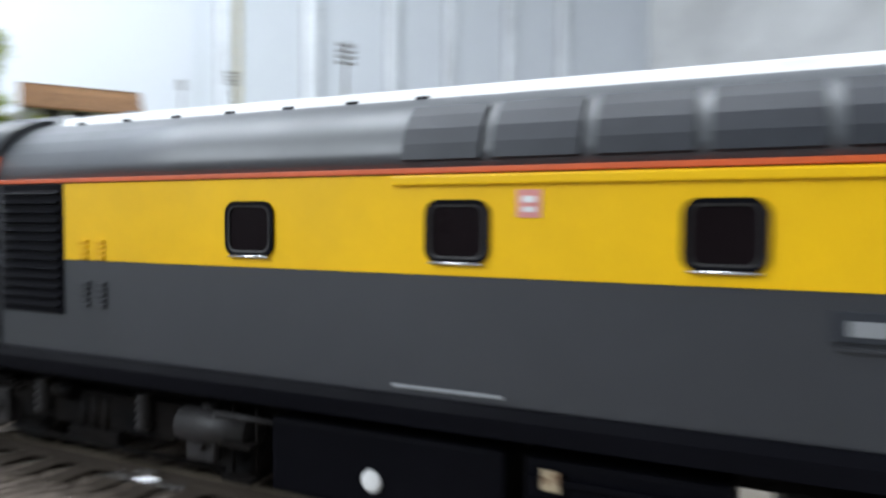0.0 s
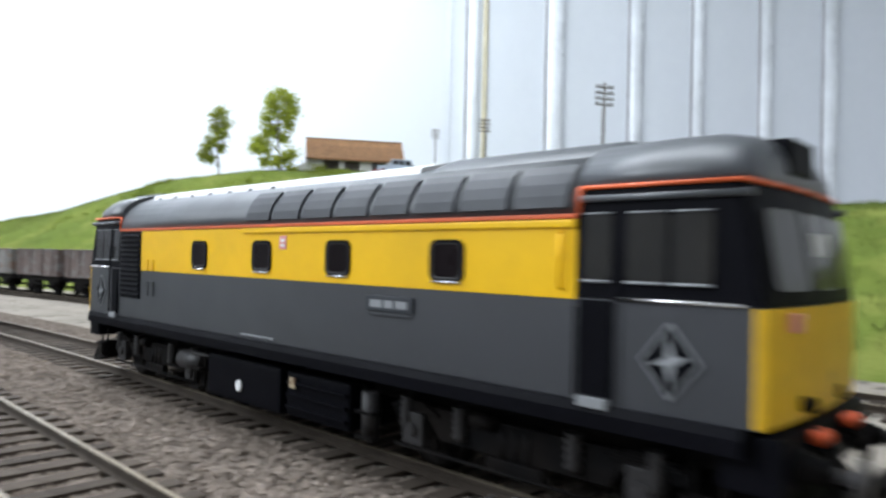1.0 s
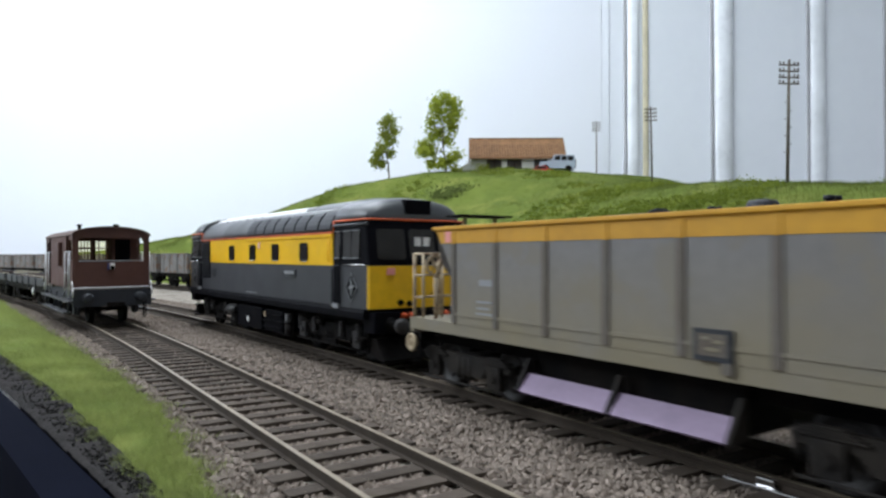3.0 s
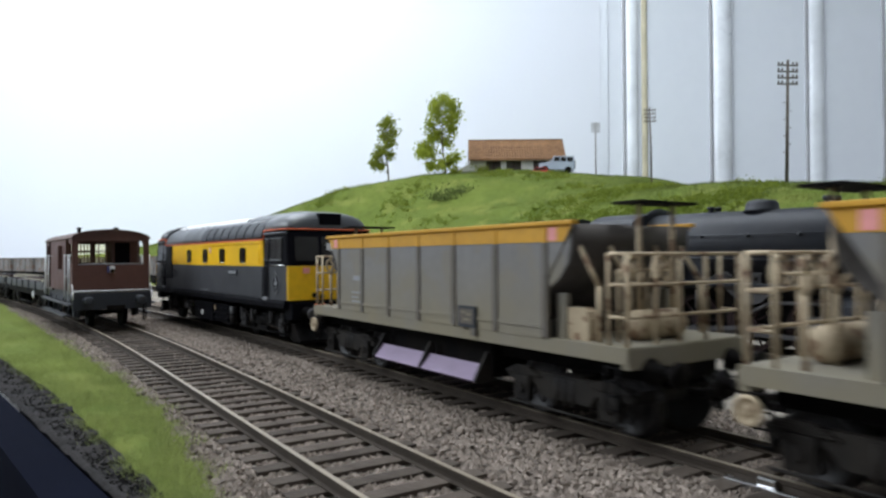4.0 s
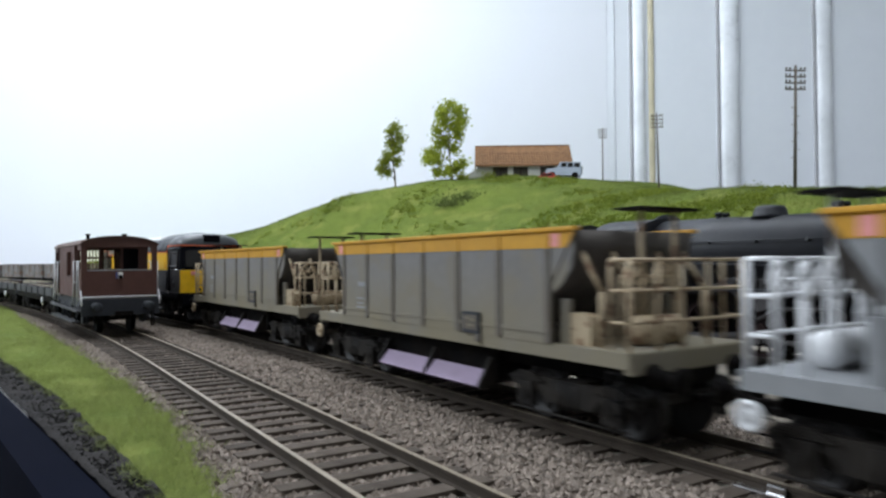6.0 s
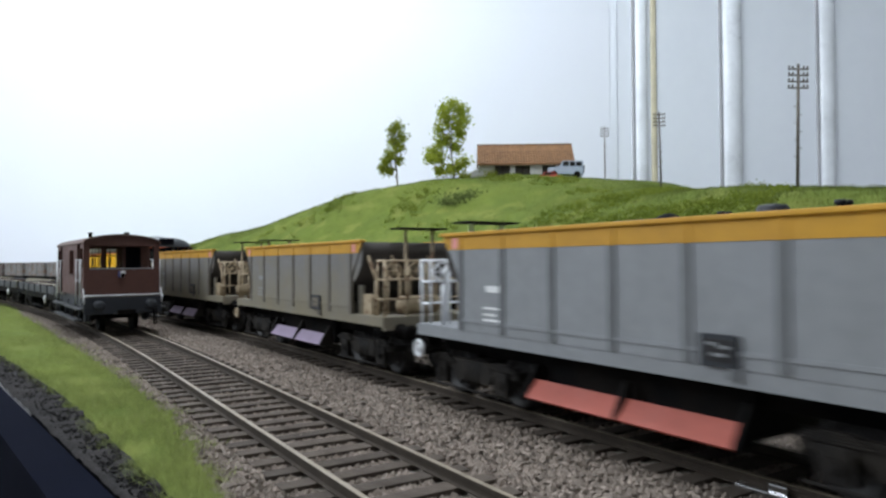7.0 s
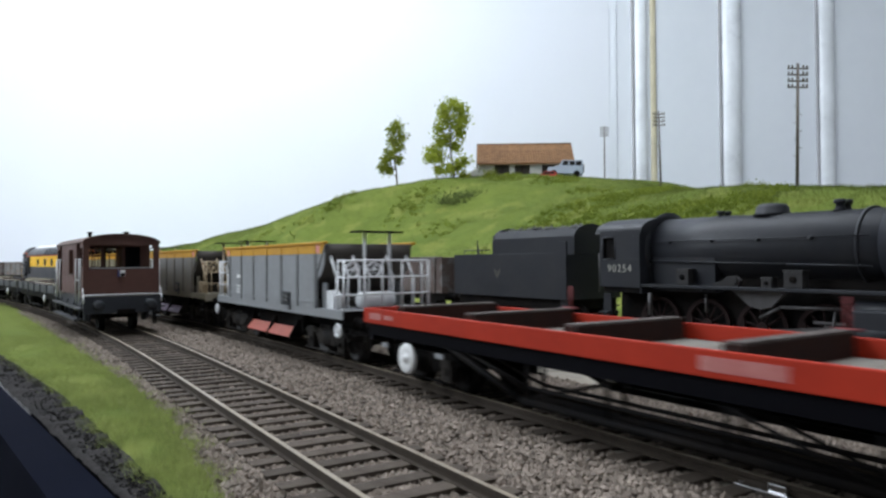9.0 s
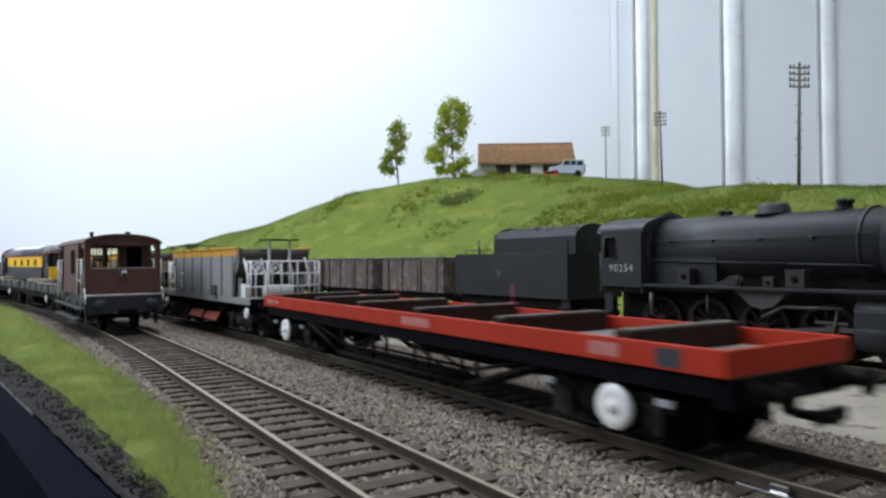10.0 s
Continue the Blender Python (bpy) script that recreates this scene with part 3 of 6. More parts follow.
def buffer(parent, x, y, z, direction, mat=None, head=None):
    d = direction
    bm = B()
    lathe(bm, (x, y, z), (d, 0, 0), [(0, 2.2), (0.5, 2.2), (0.6, 1.6), (2.6, 1.4), (2.7, 1.15), (3.6, 1.05)], seg=16)
    ob = part("buffer", bm, mat or GEAR_BLACK, parent)
    bm = B()
    lathe(bm, (x + d * 3.6, y, z), (d, 0, 0), [(0, 0.8), (1.8, 0.8), (2.0, 2.2), (2.6, 2.3), (2.9, 1.9), (3.05, 0.6)], seg=20)
    part("buffer_head", bm, head or GEAR_BLACK, ob)
    return ob


def coupling(parent, x, z, direction):
    d = direction
    bm = B()
    box(bm, min(x, x + d * 7), max(x, x + d * 7), -1.2, 1.2, z - 0.7, z + 0.5, 0.2)
    box(bm, min(x + d * 5.2, x + d * 6.4), max(x + d * 5.2, x + d * 6.4), -4, 4, z - 0.6, z + 1.6, 0.3)
    return part("coupling", bm, GEAR_BLACK, parent)


def bogie(parent, cx, half, radius, mat, heavy=False):
    """Side frames with axleboxes, springs, brake gear and a cross beam."""
    bm, pieces = B(), []
    zc = radius + 0.6
    for s in (-1, 1):
        y = s * 12.6
        outline = [(-half - 5.5, zc + 1.8), (-half - 4.2, zc + 3.2), (half + 4.2, zc + 3.2), (half + 5.5, zc + 1.8), (half + 4.4, zc + 0.7), (half - 3.6, zc + 0.7), (half - 5.4, zc - 1.6), (-half + 5.4, zc - 1.6), (-half + 3.6, zc + 0.7), (-half - 4.4, zc + 0.7)]
        prism(bm, [(cx + px, pz) for px, pz in outline], y - 0.8, y + 0.8, "y")
        for ax in (-half, half):
            ab = box(B(), cx + ax - 2.3, cx + ax + 2.3, y + s * 0.8 - 0.9, y + s * 0.8 + 0.9, zc - 3.2, zc + 2.0, 0.35)
            cyl(ab, (cx + ax, y + s * 1.2, zc - 0.6), (cx + ax, y + s * 2.3, zc - 0.6), 1.3, 1.0, seg=10)
            pieces.append(("axlebox", ab))
            for leaf in range(4):
                w = 5.2 - leaf * 0.9
                box(bm, cx + ax - w, cx + ax + w, y + s * 0.9 - 0.6, y + s * 0.9 + 0.6, zc + 2.2 + leaf * 0.42, zc + 2.55 + leaf * 0.42)
            for e in (-1, 1):
                cyl(bm, (cx + ax + e * (radius + 0.9), s * 8.6, zc + 2.6), (cx + ax + e * (radius + 0.7), s * 8.6, zc - 3.0), 0.45, seg=6)
                box(bm, cx + ax + e * (radius + 0.9) - 0.5, cx + ax + e * (radius + 0.9) + 0.5, s * 8.6 - 0.9, s * 8.6 + 0.9, zc - 2.2, zc + 0.9, 0.15)
        for k in (-2.2, 0, 2.2):
            cyl(bm, (cx + k, y + s * 0.3, zc - 2.4), (cx + k, y + s * 0.3, zc + 2.6), 0.85, seg=8)
        rod(bm, [(cx - half - 4, y + s * 1.6, zc - 3.6), (cx + half + 4, y + s * 1.6, zc - 3.6)], 0.3)
        if heavy:
            for k in (-half - 1.5, -half * 0.5, half * 0.5, half + 1.5):
                pieces.append(("coil_spring", lathe(B(), (cx + k, y + s * 1.3, zc - 0.6), (0, 0, 1), [(0.55 * i, 1.25 if i % 2 else 0.85) for i in range(10)], seg=10)))
            box(bm, cx - 5, cx + 5, y + s * 0.6 - 0.7, y + s * 0.6 + 0.7, zc - 4.2, zc - 1.8, 0.4)
            cyl(bm, (cx - 7.5, y + s * 1.2, zc + 3), (cx - 3.4, y + s * 1.2, zc + 3), 1.1, seg=10)
    box(bm, cx - 3, cx + 3, -12, 12, zc - 1.5, zc + 3.2, 0.4)
    for e in (-1, 1):
        box(bm, cx + e * (half + 5) - 0.7, cx + e * (half + 5) + 0.7, -12.6, 12.6, zc + 0.6, zc + 2.6, 0.2)
    frame_part = part("bogie", bm, mat, parent)
    for name, piece in pieces:
        part(name, piece, GEAR_GREY if heavy else GEAR_DUSTY, frame_part)
    return frame_part


def bar_strip(bm, x0, x1, y, z, h, s=-1):
    box(bm, x0, x1, y - 0.06, y + 0.06, z - h / 2, z + h / 2)


def diesel_locomotive():
    e = thing("diesel_locomotive", "grey and yellow diesel locomotive with orange roof line", "locomotive", "moving train")
    W, ZB, ZY, ZC = 18.3, 17.5, 29.9, 39.9
    bm = B()
    box(bm, -70.6, 70.6, -W, W, ZB, ZC, 0.3)
    part("body", bm, ENGINE_GREY, e, "dark grey painted steel body side")
    for s in (-1, 1):
        bm = B()
        box(bm, -57.0, 70.6, s * W - 0.14, s * W + 0.14, ZY, ZC - 0.1)
        part("yellow_band", bm, YELLOW, e, "broad bright yellow band")
        bm = B()
        box(bm, -69.6, -57.4, s * W - 0.22, s * W + 0.22, 22.6, ZC - 0.2, 0.1)
        for k in range(13):
            z = 23.4 + k * 1.24
            prism(bm, [(s * (W + 0.15), z), (s * (W + 0.75), z + 0.2), (s * (W + 0.15), z + 0.8)], -69.2, -57.8, "x")
        part("louvre", bm, BLACK, e, "black slatted air intake grille")
        bm = B()
        box(bm, -70.6, 70.6, s * (W + 0.1) - 0.3, s * (W + 0.1) + 0.3, ZC, ZC + 0.55, 0.1)
        part("cantrail_stripe", bm, ORANGE, e, "thin orange line")
        bm = B()
        box(bm, -8, 70.6, s * (W + 0.1) - 0.5, s * (W + 0.1) + 0.5, ZC - 1.15, ZC - 0.2, 0.2)
        part("gutter", bm, YELLOW, e)
        for wx in (-26.3, -0.9, 23.2, 48.8):
            bm = B()
            outer, inner = rounded(wx - 3.4, wx + 3.4, 31.1, 37.3, 1.4), rounded(wx - 2.9, wx + 2.9, 31.6, 36.8, 1.0)
            y0, y1, y2 = s * (W + 0.1), s * (W + 0.42), s * (W + 0.2)
            loft(bm, [[(p[0], y0, p[1]) for p in outer], [(p[0], y1, p[1]) for p in outer], [(p[0], y1, p[1]) for p in inner], [(p[0], y2, p[1]) for p in inner]], smooth=False)
            win = part("window", bm, BLACK, e, "rounded square window in a dark frame")
            bm = B()
            prism(bm, inner, s * (W + 0.18), s * (W + 0.25), "y")
            part("pane", bm, WINDOW_DARK, win)
            bm = B()
            rim = rounded(wx - 2.95, wx + 2.95, 31.55, 36.85, 1.05)
            thin = rounded(wx - 2.7, wx + 2.7, 31.8, 36.6, 0.9)
            loft(bm, [[(p[0], s * (W + w), p[1]) for p in o] for o, w in ((rim, 0.3), (rim, 0.46), (thin, 0.4), (thin, 0.24))], smooth=False, caps=False)
            part("rim", bm, GEAR_GREY, win, "thin grey metal rim")
            bm = B()
            rod(bm, [(wx - 2.8, s * (W + 0.5), 31.1), (wx + 2.8, s * (W + 0.5), 31.1)], 0.16)
            part("sill", bm, SILVER, win)
        bm = B()
        for vx in (-53.4, -50.4):
            for k in range(4):
                box(bm, vx - 0.9, vx + 0.9, s * (W + 0.25) - 0.2, s * (W + 0.25) + 0.2, 30.1 + k * 0.7, 30.45 + k * 0.7)
        part("vent", bm, YELLOW, e)
        bm = B()
        for vx in (-53.4, -50.4):
            for k in range(5):
                box(bm, vx - 0.9, vx + 0.9, s * (W + 0.2) - 0.2, s * (W + 0.2) + 0.2, 24.0 + k * 0.7, 24.35 + k * 0.7)
        part("vent", bm, ENGINE_GREY, e)
        bm = B()
        box(bm, 31.0, 42.0, s * (W + 0.2) - 0.2, s * (W + 0.2) + 0.2, 26.0, 28.4, 0.1)
        plate = part("nameplate", bm, VAN_FRAME, e, "dark blue nameplate with unreadable pale letters")
        bm = B()
        for a, b in ((32.2, 35), (35.6, 37.6), (38.2, 40.8)):
            box(bm, a, b, s * (W + 0.42) - 0.06, s * (W + 0.42) + 0.06, 26.5, 27.7)
        part("lettering", bm, HOPPER_GREY, plate)
        bm = B()
        box(bm, 31.5, 41.5, s * (W + 0.15) - 0.25, s * (W + 0.15) + 0.25, 25.3, 25.6)
        part("ledge", bm, ENGINE_GREY, e)
        bm = B()
        box(bm, 5.2, 7.5, s * (W + 0.2) - 0.05, s * (W + 0.2) + 0.05, 35.6, 38.2)
        lab = part("warning_label", bm, PINK, e, "small pink and white warning label")
        bm = B()
        box(bm, 5.7, 7.0, s * (W + 0.27) - 0.03, s * (W + 0.27) + 0.03, 36.1, 36.6)
        box(bm, 5.7, 7.0, s * (W + 0.27) - 0.03, s * (W + 0.27) + 0.03, 37.0, 37.6)
        part("lettering", bm, WHITE_PAINT, lab)
        bm = B()
        box(bm, -8, 4, s * (W + 0.1) - 0.2, s * (W + 0.1) + 0.2, 18.3, 18.6)
        part("step_rail", bm, HOPPER_GREY, e)
        bm = B()
        prism(bm, [(s * 17.2, 14.6), (s * 18.9, 14.6), (s * 18.9, 16.4), (s * 18.5, 17.5), (s * 17.2, 17.5)], -91, 91, "x")
        part("solebar", bm, BLACK, e, "black lower frame beam")
        bm = B()
        rod(bm, [(68.6, s * (W + 0.3), 31), (68.6, s * (W + 0.8), 31.4), (68.6, s * (W + 0.8), 38), (68.6, s * (W + 0.3), 38.4)], 0.22)
        part("grab_rail", bm, YELLOW, e)

    # roof with rounded ends
    secs = []
    for x in (-71, -35, 0, 35, 71):
        secs.append([(x, 18.3 * math.copysign(abs(math.cos(a)) ** 0.8, math.cos(a)), 40.3 + 10.0 * math.sin(a) ** 0.92) for a in [math.pi * i / 18 for i in range(19)]])
    roof = part("roof", loft(B(), secs), ROOF_GREY, e, "dark grey rounded roof")
    for s in (-1, 1):
        for k in range(8):
            bm = B()
            x0, x1 = -7 + k * 9.7, -7 + k * 9.7 + 8.3
            arc = [radians(a) for a in (4, 12, 21, 30, 38)]
            out = [(s * 18.7 * math.cos(a) ** 0.8, 40.4 + 10.35 * math.sin(a) ** 0.92) for a in arc]
            inn = [(s * 18.0 * math.cos(a) ** 0.8, 40.2 + 9.7 * math.sin(a) ** 0.92) for a in reversed(arc)]
            prism(bm, out + inn, x0, x1, "x", smooth=False)
            part("roof_panel", bm, ROOF_DARK, roof, "dark blue-grey grille panel")
    for x in [-62 + 9 * k for k in range(7)]:
        for s in (-1, 1):
            bm = B()
            box(bm, x - 0.9, x + 0.9, s * 11.2 - 0.7, s * 11.2 + 0.7, 47.6, 48.9, 0.3)
            part("roof_bolt", bm, BLACK, roof)
    bm = B()
    loft(bm, [[(x, 13.5 * math.cos(a) * k, 46 + (5.8 * k) * math.sin(a)) for a in [math.pi * i / 12 for i in range(13)]] for x, k in ((33, 0.78), (40, 1.0), (70, 1.0), (72, 0.9))], smooth=True)
    part("exhaust_cowl", bm, ROOF_GREY, roof)
    # white top stands in for the bright highlight along the roof
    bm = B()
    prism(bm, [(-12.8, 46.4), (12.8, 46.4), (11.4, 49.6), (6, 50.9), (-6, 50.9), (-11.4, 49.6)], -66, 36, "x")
    part("roof_walkway", bm, WHITE_PAINT, roof, "white strip along the roof top, its shine painted on")
    bm = B()
    prism(bm, [(-11, 48), (11, 48), (9, 50.6), (-9, 50.6)], -84, -66.6, "x")
    part("roof_hatch", bm, ROOF_GREY, roof)

    # the two cabs
    plan = [(92.0, -18.0), (92.7, -17.6), (93.1, -15.0), (93.6, -9.0), (93.9, 0), (93.6, 9.0), (93.1, 15.0), (92.7, 17.6), (92.0, 18.0)]
    for d in (-1, 1):
        bm = B()
        ring = [(70.8, -W)] + plan + [(70.8, W)]
        loft(bm, [[(d * (x - 0.05), y, z) for x, y in ring] for z in (ZB, 30.1)], smooth=False)
        cab = part("cab", bm, ENGINE_GREY, e, "driving cab with dark window band")
        bm = B()
        low = [[(d * (x + 0.18), y * 1.004, z) for x, y in plan] + [(d * 89.8, 17.4, z), (d * 89.8, -17.4, z)] for z in (17.6, 18.2, 29.2, 30.0)]
        part("nose_panel", loft(bm, low, smooth=False), YELLOW_END, cab, "yellow painted end panel with chips")
        bm = B()
        rings = []
        for z, back, k in ((30.2, 0.0, 1.0), (31, 0.1, 0.998), (36, 0.9, 0.992), (41, 1.9, 0.982), (43.6, 2.5, 0.975)):
            rings.append([(d * 70.8, -W * k, z)] + [(d * (x - back), y * k, z) for x, y in plan] + [(d * 70.8, W * k, z)])
        part("window_band", loft(bm, rings, smooth=False), BLACK, cab)
        bm = B()
        line = [(70.8, -18.0), *[(x - 2.3, y * 0.985) for x, y in plan], (70.8, 18.0)]
        for p, q in zip(line, line[1:]):
            rod(bm, [(d * p[0], p[1], 43.6), (d * q[0], q[1], 43.6)], 0.28, 8)
        for s in (-1, 1):
            rod(bm, [(d * 70.9, s * 18.4, 40.4), (d * 70.9, s * 18.1, 43.6)], 0.28, 8)
        part("roof_line", bm, ORANGE, cab, "thin orange line")
        secs = []
        for x, h, w in ((70.8, 7.0, 17.9), (80, 7.2, 17.8), (85, 7.1, 17.6), (88, 6.5, 17.0), (89.6, 5.4, 16.2), (90.6, 3.6, 14.6), (91.0, 1.2, 12.5)):
            secs.append([(d * x, w * math.copysign(abs(math.cos(a)) ** 0.75, math.cos(a)), 43.6 + h * math.sin(a) ** 0.9) for a in [math.pi * i / 16 for i in range(17)]])
        part("cab_roof", loft(B(), secs), ROOF_GREY, cab, "dark grey domed cab roof")
        bm = B()
        box(bm, min(d * 86, d * 91.2), max(d * 86, d * 91.2), -4.6, 4.6, 45.4, 49.8, 0.5)
        part("horn_box", bm, BLACK, cab)
        # glazing: windscreens across the front, then cab side lights
        for y0, y1 in ((-15.2, -6.0), (-4.6, 4.6), (6.0, 15.2)):
            bm = B()
            pts = []
            for y, z in rounded(y0, y1, 31.8, 40.8, 1.0, 3):
                yy = abs(y)
                px = [p for p in plan if p[1] >= 0]
                for (xa, ya), (xb, yb) in zip(px, px[1:]):
                    if ya <= yy <= yb:
                        x = xa + (xb - xa) * (yy - ya) / (yb - ya)
                pts.append((d * (x - (z - 30.2) * 0.18 + 0.55), y * (1 - (z - 30.2) * 0.0019), z))
            vs = [bm.verts.new(p) for p in pts]
            back = [bm.verts.new((p[0] - d * 0.3, p[1], p[2])) for p in pts]
            bm.faces.new(vs)
            bm.faces.new(back[::-1])
            for i in range(len(vs)):
                bm.faces.new((vs[i], vs[(i + 1) % len(vs)], back[(i + 1) % len(vs)], back[i]))
            scr = part("windscreen", bm, CAB_GLASS, cab, "cab windscreen with grey reflection")
            if y0 == -4.6:
                bm = B()
                for a in (-2.6, 0.4):
                    box(bm, min(d * 92.4, d * 93.3), max(d * 92.4, d * 93.3), a, a + 2.2, 34.6, 38.4)
                part("headcode_panel", bm, WHITE_PAINT, scr, "two pale headcode blocks")
        for s in (-1, 1):
            for x0, x1, z0, z1 in ((71.6, 75.4, 32.4, 40.2), (77.4, 82.4, 32.4, 40.2), (82.9, 87.6, 32.4, 40.2)):
                bm = B()
                sec = rounded(x0, x1, z0, z1, 0.7, 3)
                tilt = lambda z: 18.33 * (1 - (z - 30.2) * 0.0019)
                loft(bm, [[(d * p[0], s * (tilt(p[1]) + o), p[1]) for p in sec] for o in (-0.2, 0.12)], smooth=False)
                sidew = part("cab_side_window", bm, CAB_GLASS, cab)
                bm = B()
                rod(bm, [(d * x0, s * (tilt(z0) + 0.2), z0 - 0.2), (d * x1, s * (tilt(z0) + 0.2), z0 - 0.2)], 0.2)
                rod(bm, [(d * x0, s * (tilt(z1) + 0.2), z1 + 0.2), (d * x1, s * (tilt(z1) + 0.2), z1 + 0.2)], 0.14)
                part("frame", bm, HOPPER_GREY, sidew)
            bm = B()
            rod(bm, [(d * 71.2, s * 18.25, 42.2), (d * 91.5, s * 17.75, 42.2)], 0.45, 8)
            part("side_gutter", bm, ROOF_GREY, cab, "grey rain gutter above the cab windows")
            bm = B()
            box(bm, min(d * 71.2, d * 75.6), max(d * 71.2, d * 75.6), s * (W + 0.05) - 0.15, s * (W + 0.05) + 0.15, 18.4, 29.9, 0.1)
            door = part("cab_door", bm, BLACK, cab, "black recessed cab door")
            bm = B()
            box(bm, min(d * 71.4, d * 75.4), max(d * 71.4, d * 75.4), s * (W + 0.3) - 0.5, s * (W + 0.3) + 0.5, 17.0, 18.2, 0.1)
            part("door_step", bm, HOPPER_GREY, door)
            bm = B()
            rod(bm, [(d * 76.2, s * (W + 0.5), 18), (d * 76.2, s * (W + 0.5), 36)], 0.2)
            rod(bm, [(d * 70.9, s * (W + 0.5), 18), (d * 70.9, s * (W + 0.5), 29)], 0.2)
            part("handrail", bm, BLACK, door)
            bm = B()
            rod(bm, [(d * 76.5, s * (W + 0.25), 30.25), (d * 91, s * (W - 0.1), 30.25)], 0.26)
            part("waist_rail", bm, SILVER, cab, "bright metal strip")
            cx, cz = d * 83.0, 23.6
            bm = B()
            prism(bm, [(cx, cz - 4.4), (cx + 3.6, cz), (cx, cz + 4.4), (cx - 3.6, cz)], s * (W + 0.04), s * (W + 0.14), "y")
            badge = part("depot_badge", bm, HOPPER_GREY, cab, "pale grey diamond badge with dark shapes")
            bm = B()
            prism(bm, [(cx, cz - 4.0), (cx + 3.25, cz), (cx, cz + 4.0), (cx - 3.25, cz)], s * (W + 0.15), s * (W + 0.2), "y")
            part("field", bm, BLACK, badge)
            bm = B()
            prism(bm, [(cx - 2.4, cz - 0.6), (cx - 0.4, cz + 0.5), (cx - 0.2, cz + 3.0), (cx + 0.6, cz + 0.5), (cx + 2.4, cz + 0.7), (cx + 0.5, cz - 0.5), (cx + 0.2, cz - 3.0), (cx - 0.6, cz - 0.4)], s * (W + 0.21), s * (W + 0.27), "y")
            part("emblem", bm, HOPPER_GREY, badge)
        bm = B()
        box(bm, min(d * 93.7, d * 94.2), max(d * 93.7, d * 94.2), -12.5, -10.0, 27.4, 29.4)
        part("warning_label", bm, PINK, cab)
        bm = B()
        for y, z in ((-8, 19.2), (-5, 18.8), (6, 19.0)):
            lathe(bm, (d * 93.6, y, z), (d, 0, 0), [(0, 1.0), (0.7, 0.9), (0.9, 0.5)], seg=12)
        part("lamp_socket", bm, GEAR_BLACK, cab)
        bm = B()
        box(bm, min(d * 88, d * 94.4), max(d * 88, d * 94.4), -17, 17, 10.6, 16.8, 0.4)
        part("buffer_beam", bm, BLACK, e, "black buffer beam")
        for y in (-11.5, 11.5):
            buffer(e, d * 94.4, y, 13.0, d, GEAR_BLACK, MOTION_GREY)
        for y in (-7.5, -5.2, 5.2, 7.5):
            bm = B()
            lathe(bm, (d * 94.4, y, 14.8), (d, 0, -0.45), [(0, 0.5), (0.8, 0.55), (1.0, 0.45), (2.2, 0.45)], seg=8)
            loft(bm, [[(d * hx + 0.45 * math.cos(a), y * k + 0.45 * math.sin(a), hz) for a in [math.pi * i / 4 for i in range(8)]] for hx, k, hz in ((96.3, 1.0, 14.0), (96.9, 1.02, 12.0), (96.6, 1.06, 9.4), (95.6, 1.1, 6.8))])
            hose = part("brake_hose", bm, GEAR_BLACK, e, "black rubber brake hose")
            bm = B()
            lathe(bm, (d * 94.5, y, 15.6), (d, 0, 0), [(0, 0.7), (0.3, 0.9), (1.0, 0.9), (1.5, 0.6), (1.7, 0.3)], seg=10)
            part("hose_tap", bm, BUFFER_RED, hose, "orange-red air tap")
        coupling(e, d * 94, 9.4, d)
        # black wedge added below the beam, standing in for dark tangled gear
        bm = B()
        prism(bm, [(d * 89, 4.0), (d * 96, 2.4), (d * 96.6, 3.2), (d * 92, 8.8), (d * 89, 8.8)], -15, 15, "y")
        part("snowplough", bm, GEAR_BLACK, e)

    # gear between the bogies
    bm = B()
    box(bm, -25, 3.5, -16.4, 16.4, 3.8, 12.6, 0.7)
    tank = part("fuel_tank", bm, BLACK, e, "black fuel tank with a white dial")
    for s in (-1, 1):
        bm = B()
        lathe(bm, (-11.5, s * 16.4, 7.2), (0, s, 0), [(0, 1.25), (0.35, 1.2), (0.4, 0.9)], seg=16)
        part("dial", bm, WHITE_PAINT, tank, "white round gauge")
    bm = B()
    box(bm, 5.5, 24.5, -16.2, 16.2, 4.2, 12.4, 0.6)
    bat = part("battery_box", bm, BLACK, e, "black battery box with ribs")
    for s in (-1, 1):
        for z in (5.6, 7.9, 10.2):
            bm = B()
            box(bm, 6, 24, s * 16.5 - 0.4, s * 16.5 + 0.4, z, z + 0.6, 0.1)
            part("rib", bm, BLACK, bat)
    for s in (-1, 1):
        bm = B()
        box(bm, 7.4, 9.2, s * 16.9 - 0.15, s * 16.9 + 0.15, 9.6, 11.6, 0.1)
        part("tag", bm, RUST_CREAM, bat, "small yellow tag")
    for s in (-1, 1):
        bm = B()
        cyl(bm, (29.5, s * 15.6, 4.6), (29.5, s * 15.6, 12), 1.6, seg=12)
        part("filter_pot", bm, GEAR_GREY, e)
        bm = B()
        cyl(bm, (-29, s * 14.6, 9.5), (-40, s * 14.6, 9.5), 2.2, seg=12)
        part("air_tank", bm, GEAR_GREY, e)
        bm = B()
        rod(bm, [(-25, s * 15.8, 11.6), (-34, s * 15.8, 11.6), (-34, s * 15.8, 5.5)], 0.4)
        part("pipe", bm, GEAR_GREY, e)
    bm = B()
    box(bm, -88, 88, -10.5, 10.5, 10.5, 16.8)
    part("underframe", bm, GEAR_BLACK, e)
    for c in (-58, 58):
        bogie(e, c, 20, 7.2, GEAR_BLACK, heavy=True)
        for w in (-20, 20):
            wheelset(e, c + w, 7.2)
        for s in (-1, 1):
            for k in (-28.5, 28.5):
                bm = B()
